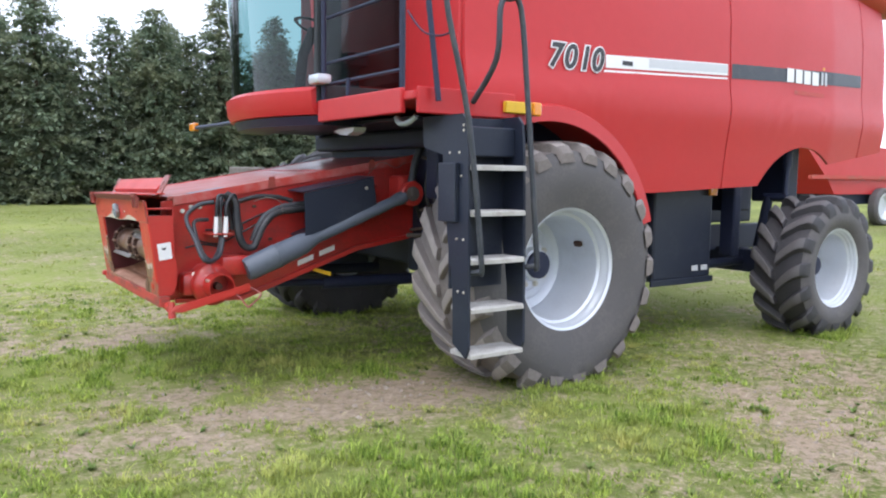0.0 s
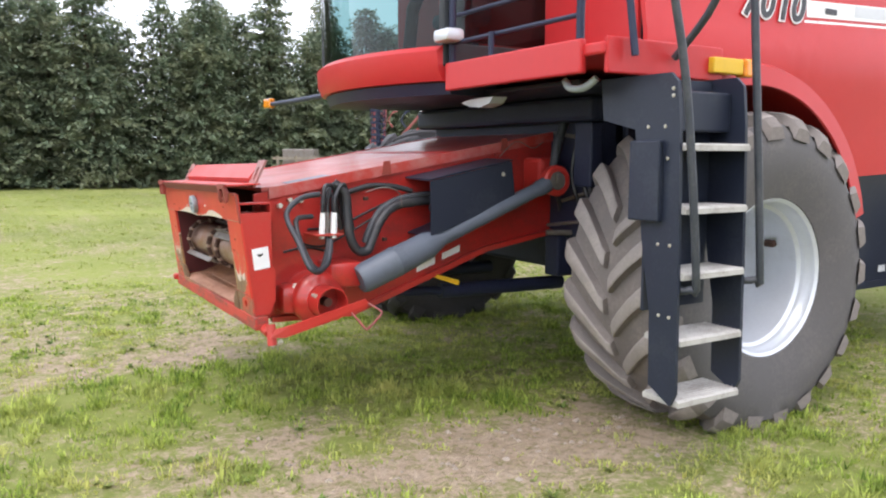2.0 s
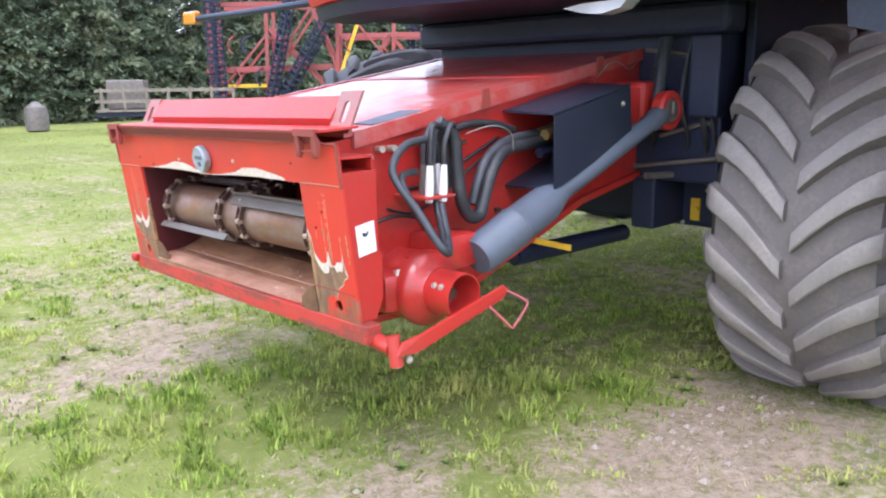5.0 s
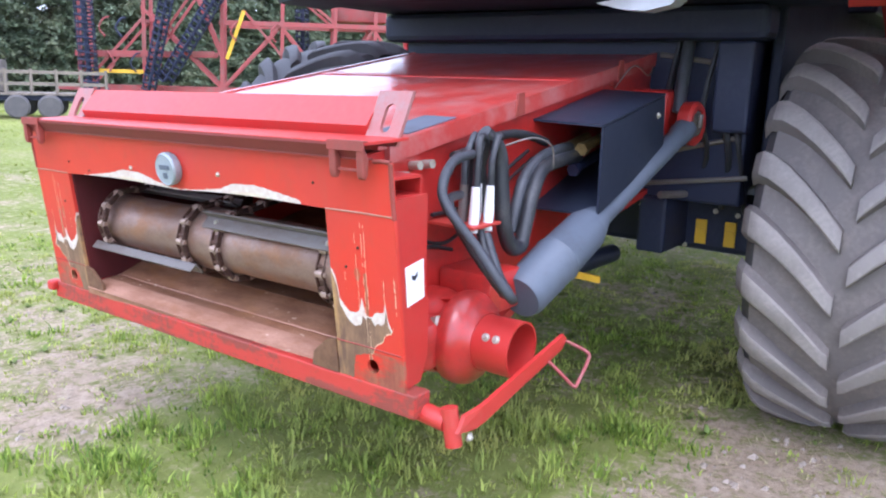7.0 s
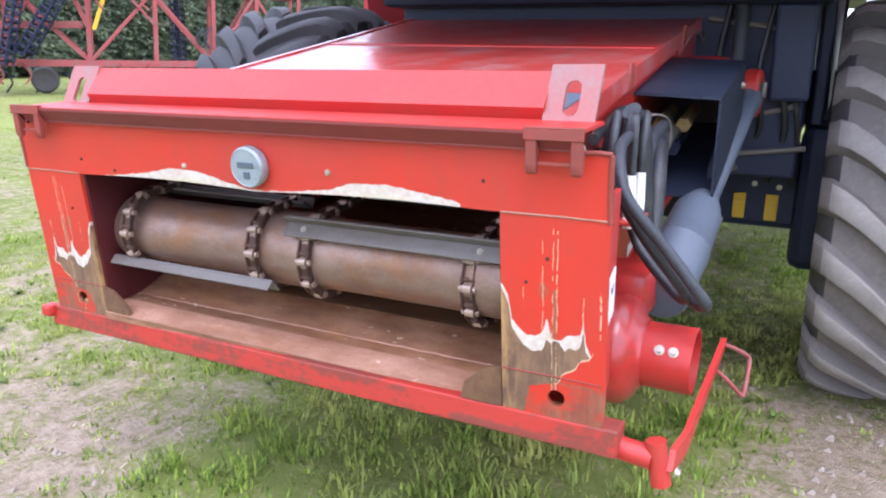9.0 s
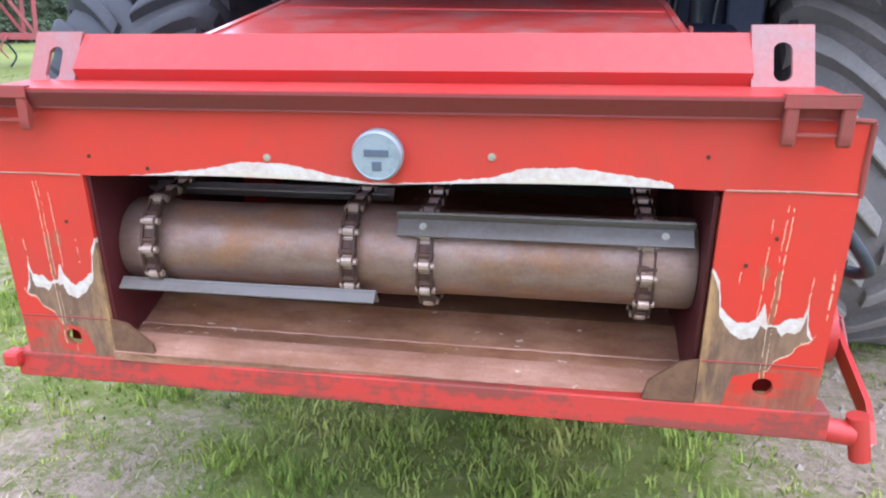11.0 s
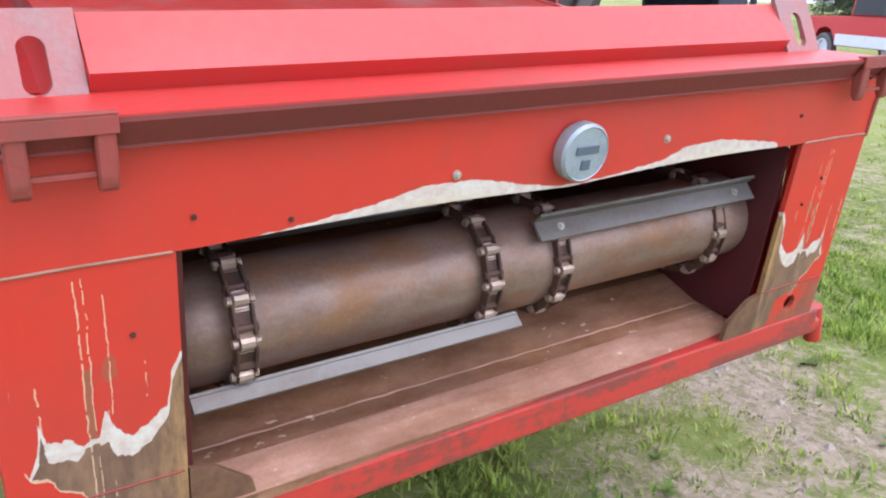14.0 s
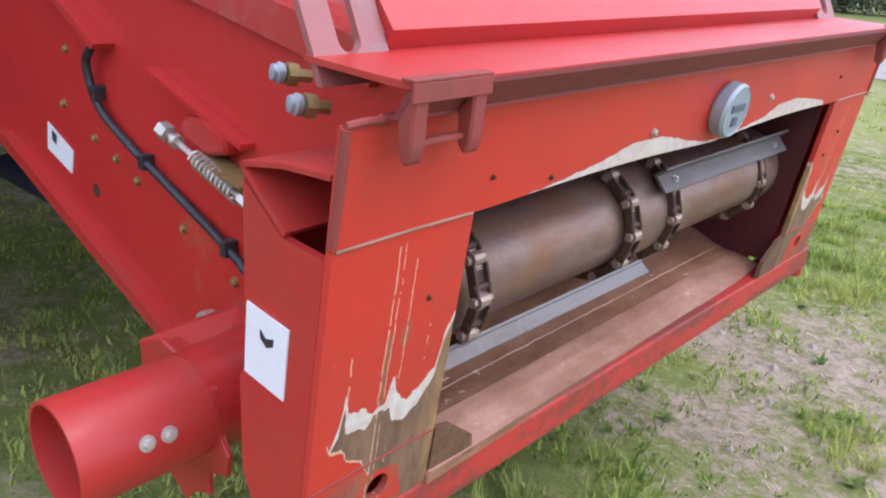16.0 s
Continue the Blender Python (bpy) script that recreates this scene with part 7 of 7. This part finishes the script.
# ---------------------------------------------------------------- red pickup on the track
def pickup(at, heading):
    """Forward along local x; body, cab, glass, wheels, lamps, grille, bumper."""
    m = Matrix.Translation(at) @ Matrix.Rotation(heading, 4, "Z")
    truck = thing("pickup_truck", at, "red pickup truck with silver lower trim parked on a gravel track", "pickup truck")

    def add(name, bm, mat, label="", smooth=None, parent=None):
        bm.transform(m)
        return part(name, bm, mat, parent or truck, label, smooth)

    bm = bmesh.new()
    prof = [(-2.9, 0.55), (-2.9, 1.15), (-0.9, 1.18), (0.95, 1.16), (2.1, 1.10), (2.45, 1.02), (2.52, 0.8), (2.50, 0.55), (2.05, 0.50), (2.0, 0.72), (1.85, 0.90), (1.6, 0.97), (1.3, 0.90), (1.15, 0.72), (1.1, 0.48), (-1.3, 0.48), (-1.35, 0.72), (-1.5, 0.90), (-1.75, 0.97), (-2.05, 0.90), (-2.2, 0.72), (-2.25, 0.5)]
    prism(bm, [(x, -0.98, z) for x, z in prof], (0, 1.96, 0))
    bmesh.ops.bevel(bm, geom=[e for e in bm.edges if abs(e.verts[0].co.y - e.verts[1].co.y) < 0.01], offset=0.05, segments=3, affect="EDGES")
    body = add("body", bm, m_redpanel, "glossy red truck body", 40)
    bm = bmesh.new()
    cabp = [(-1.05, 1.15), (-0.95, 1.78), (0.25, 1.80), (0.85, 1.16)]
    prism(bm, [(x, -0.86, z) for x, z in cabp], (0, 1.72, 0))
    bmesh.ops.bevel(bm, geom=list(bm.edges), offset=0.06, segments=3, affect="EDGES")
    add("cab", bm, m_redpanel, "", 40)
    for y in (-0.868, 0.862):
        bm = bmesh.new()
        prism(bm, [(-0.92, y, 1.22), (-0.85, y, 1.68), (0.18, y, 1.70), (0.62, y, 1.22)], (0, 0.006, 0))
        add("side_window", bm, m_cabtrim, "dark cab side window")
    bm = bmesh.new()
    prism(bm, [(0.885, -0.75, 1.20), (0.885, 0.75, 1.20), (0.36, 0.68, 1.74), (0.36, -0.68, 1.74)], (0.012, 0, 0.012))
    add("windscreen", bm, m_cabtrim, "dark windscreen")
    for y in (-0.995, 0.985):
        bm = bmesh.new()
        box(bm, -1.28, 1.08, y, y + 0.012, 0.50, 0.76, 0.004)
        add("lower_trim", bm, m_rimsilver, "silver lower trim")
    bm = bmesh.new()
    box(bm, 2.50, 2.62, -0.97, 0.97, 0.46, 0.66, 0.03)
    add("bumper", bm, m_rimsilver, "chrome front bumper")
    bm = bmesh.new()
    box(bm, 2.40, 2.55, -0.95, 0.95, 0.26, 0.47, 0.03)
    add("lower_bumper", bm, m_black)
    bm = bmesh.new()
    box(bm, 2.45, 2.535, -0.52, 0.52, 0.72, 1.0, 0.02)
    add("grille", bm, m_black, "dark grille")
    bm = bmesh.new()
    lathe(bm, (2.53, 0, 0.87), (1, 0, 0), [(0.02, 0.0), (0.10, 0.0), (0.10, 0.015), (0.02, 0.015)], 20)
    add("badge", bm, m_grey)
    for y in (-0.93, 0.56):
        bm = bmesh.new()
        box(bm, 2.30, 2.53, y, y + 0.37, 0.76, 1.0, 0.03)
        add("headlight", bm, m_white, "clear headlight")
    for x in (1.58, -1.78):
        for y, o in ((-0.90, -1), (0.90, 1)):
            bm = bmesh.new()
            lathe(bm, (x, y, 0.38), (0, o, 0), [(0.05, 0.02), (0.2, 0.03), (0.22, 0.1), (0.25, 0.1), (0.25, -0.1), (0.05, -0.1)], 24)
            w = add("wheel", bm, m_rimsilver, "silver truck wheel", 40)
            bm = bmesh.new()
            lathe(bm, (x, y, 0.38), (0, o, 0), [(0.24, 0.09), (0.33, 0.11), (0.38, 0.07), (0.385, -0.07), (0.33, -0.11), (0.24, -0.1)], 28, closed=True)
            add("tyre", bm, m_sidewall, "", 40, w)
    bm = bmesh.new()
    box(bm, 0.62, 0.75, -1.16, -1.0, 1.2, 1.36, 0.03)
    add("door_mirror", bm, m_cabtrim)
    bm = bmesh.new()
    box(bm, 0.62, 0.75, 1.0, 1.16, 1.2, 1.36, 0.03)
    add("door_mirror", bm, m_cabtrim)
    return truck


pickup((9.6, -12.0, 0.0), math.atan2(0.46, -0.89))

# gravel track behind
bm = bmesh.new()
g = []
for k in range(61):
    x = -30 + k * 1.5
    yc = -9.6 - 0.10 * (x - 8) + 0.4 * math.sin(x * 0.3)
    g.append([bm.verts.new((x, yc + o, 0.012 + 0.03 * (abs(o) < 1.5))) for o in (-2.6, -1.4, 0, 1.2, 2.2)])
for a, b in zip(g, g[1:]):
    for i in range(4):
        bm.faces.new((a[i], b[i], b[i + 1], a[i + 1]))
single("gravel_track", bm, m_gravel, "pale gravel farm track across the grass", "track", "structure")

# dark conifers beyond the track
for k in range(13):
    m = pose(-4 + 2.4 * k + rnd.uniform(-0.6, 0.6), -36 + rnd.uniform(-1.5, 1.5), -0.03, 0, 0, rnd.uniform(0, 360))
    copy_thing(kinds[k % len(kinds)], m)

# another red machine behind the combine's tail
wagon = thing("grain_wagon", (27.5, 14.0, 0), "red grain wagon with silver wheels on the grass", "wagon")
bm = bmesh.new()
prism(bm, [(24.0, 13.4, 1.5), (24.4, 13.4, 1.05), (33.0, 13.4, 1.05), (34.5, 13.4, 2.6), (22.6, 13.4, 2.6)], (0, 2.6, 0))
part("hopper", bm, m_redpanel, wagon, "red sloping hopper")
bm = bmesh.new()
bar(bm, (22.8, 13.3, 1.6), (34.4, 13.3, 1.6), 0.06)
part("trim_rail", bm, m_reddull, wagon)
for x in (27.2, 30.6):
    bm = bmesh.new()
    lathe(bm, (x, 13.3, 0.62), (0, -1, 0), [(0.1, 0.02), (0.30, 0.02), (0.42, 0.16), (0.46, 0.16), (0.46, -0.1), (0.1, -0.1)], 28)
    w = part("wheel", bm, m_rimsilver, wagon, "silver wagon wheel", 40)
    bm = bmesh.new()
    lathe(bm, (x, 13.3, 0.62), (0, -1, 0), [(0.45, 0.15), (0.58, 0.17), (0.64, 0.1), (0.64, -0.12), (0.45, -0.15)], 32, closed=True)
    part("tyre", bm, m_sidewall, w, "", 40)
bm = bmesh.new()
box(bm, 25, 33, 13.6, 15.6, 0.7, 1.1, 0.05)
part("underframe", bm, m_black, wagon)
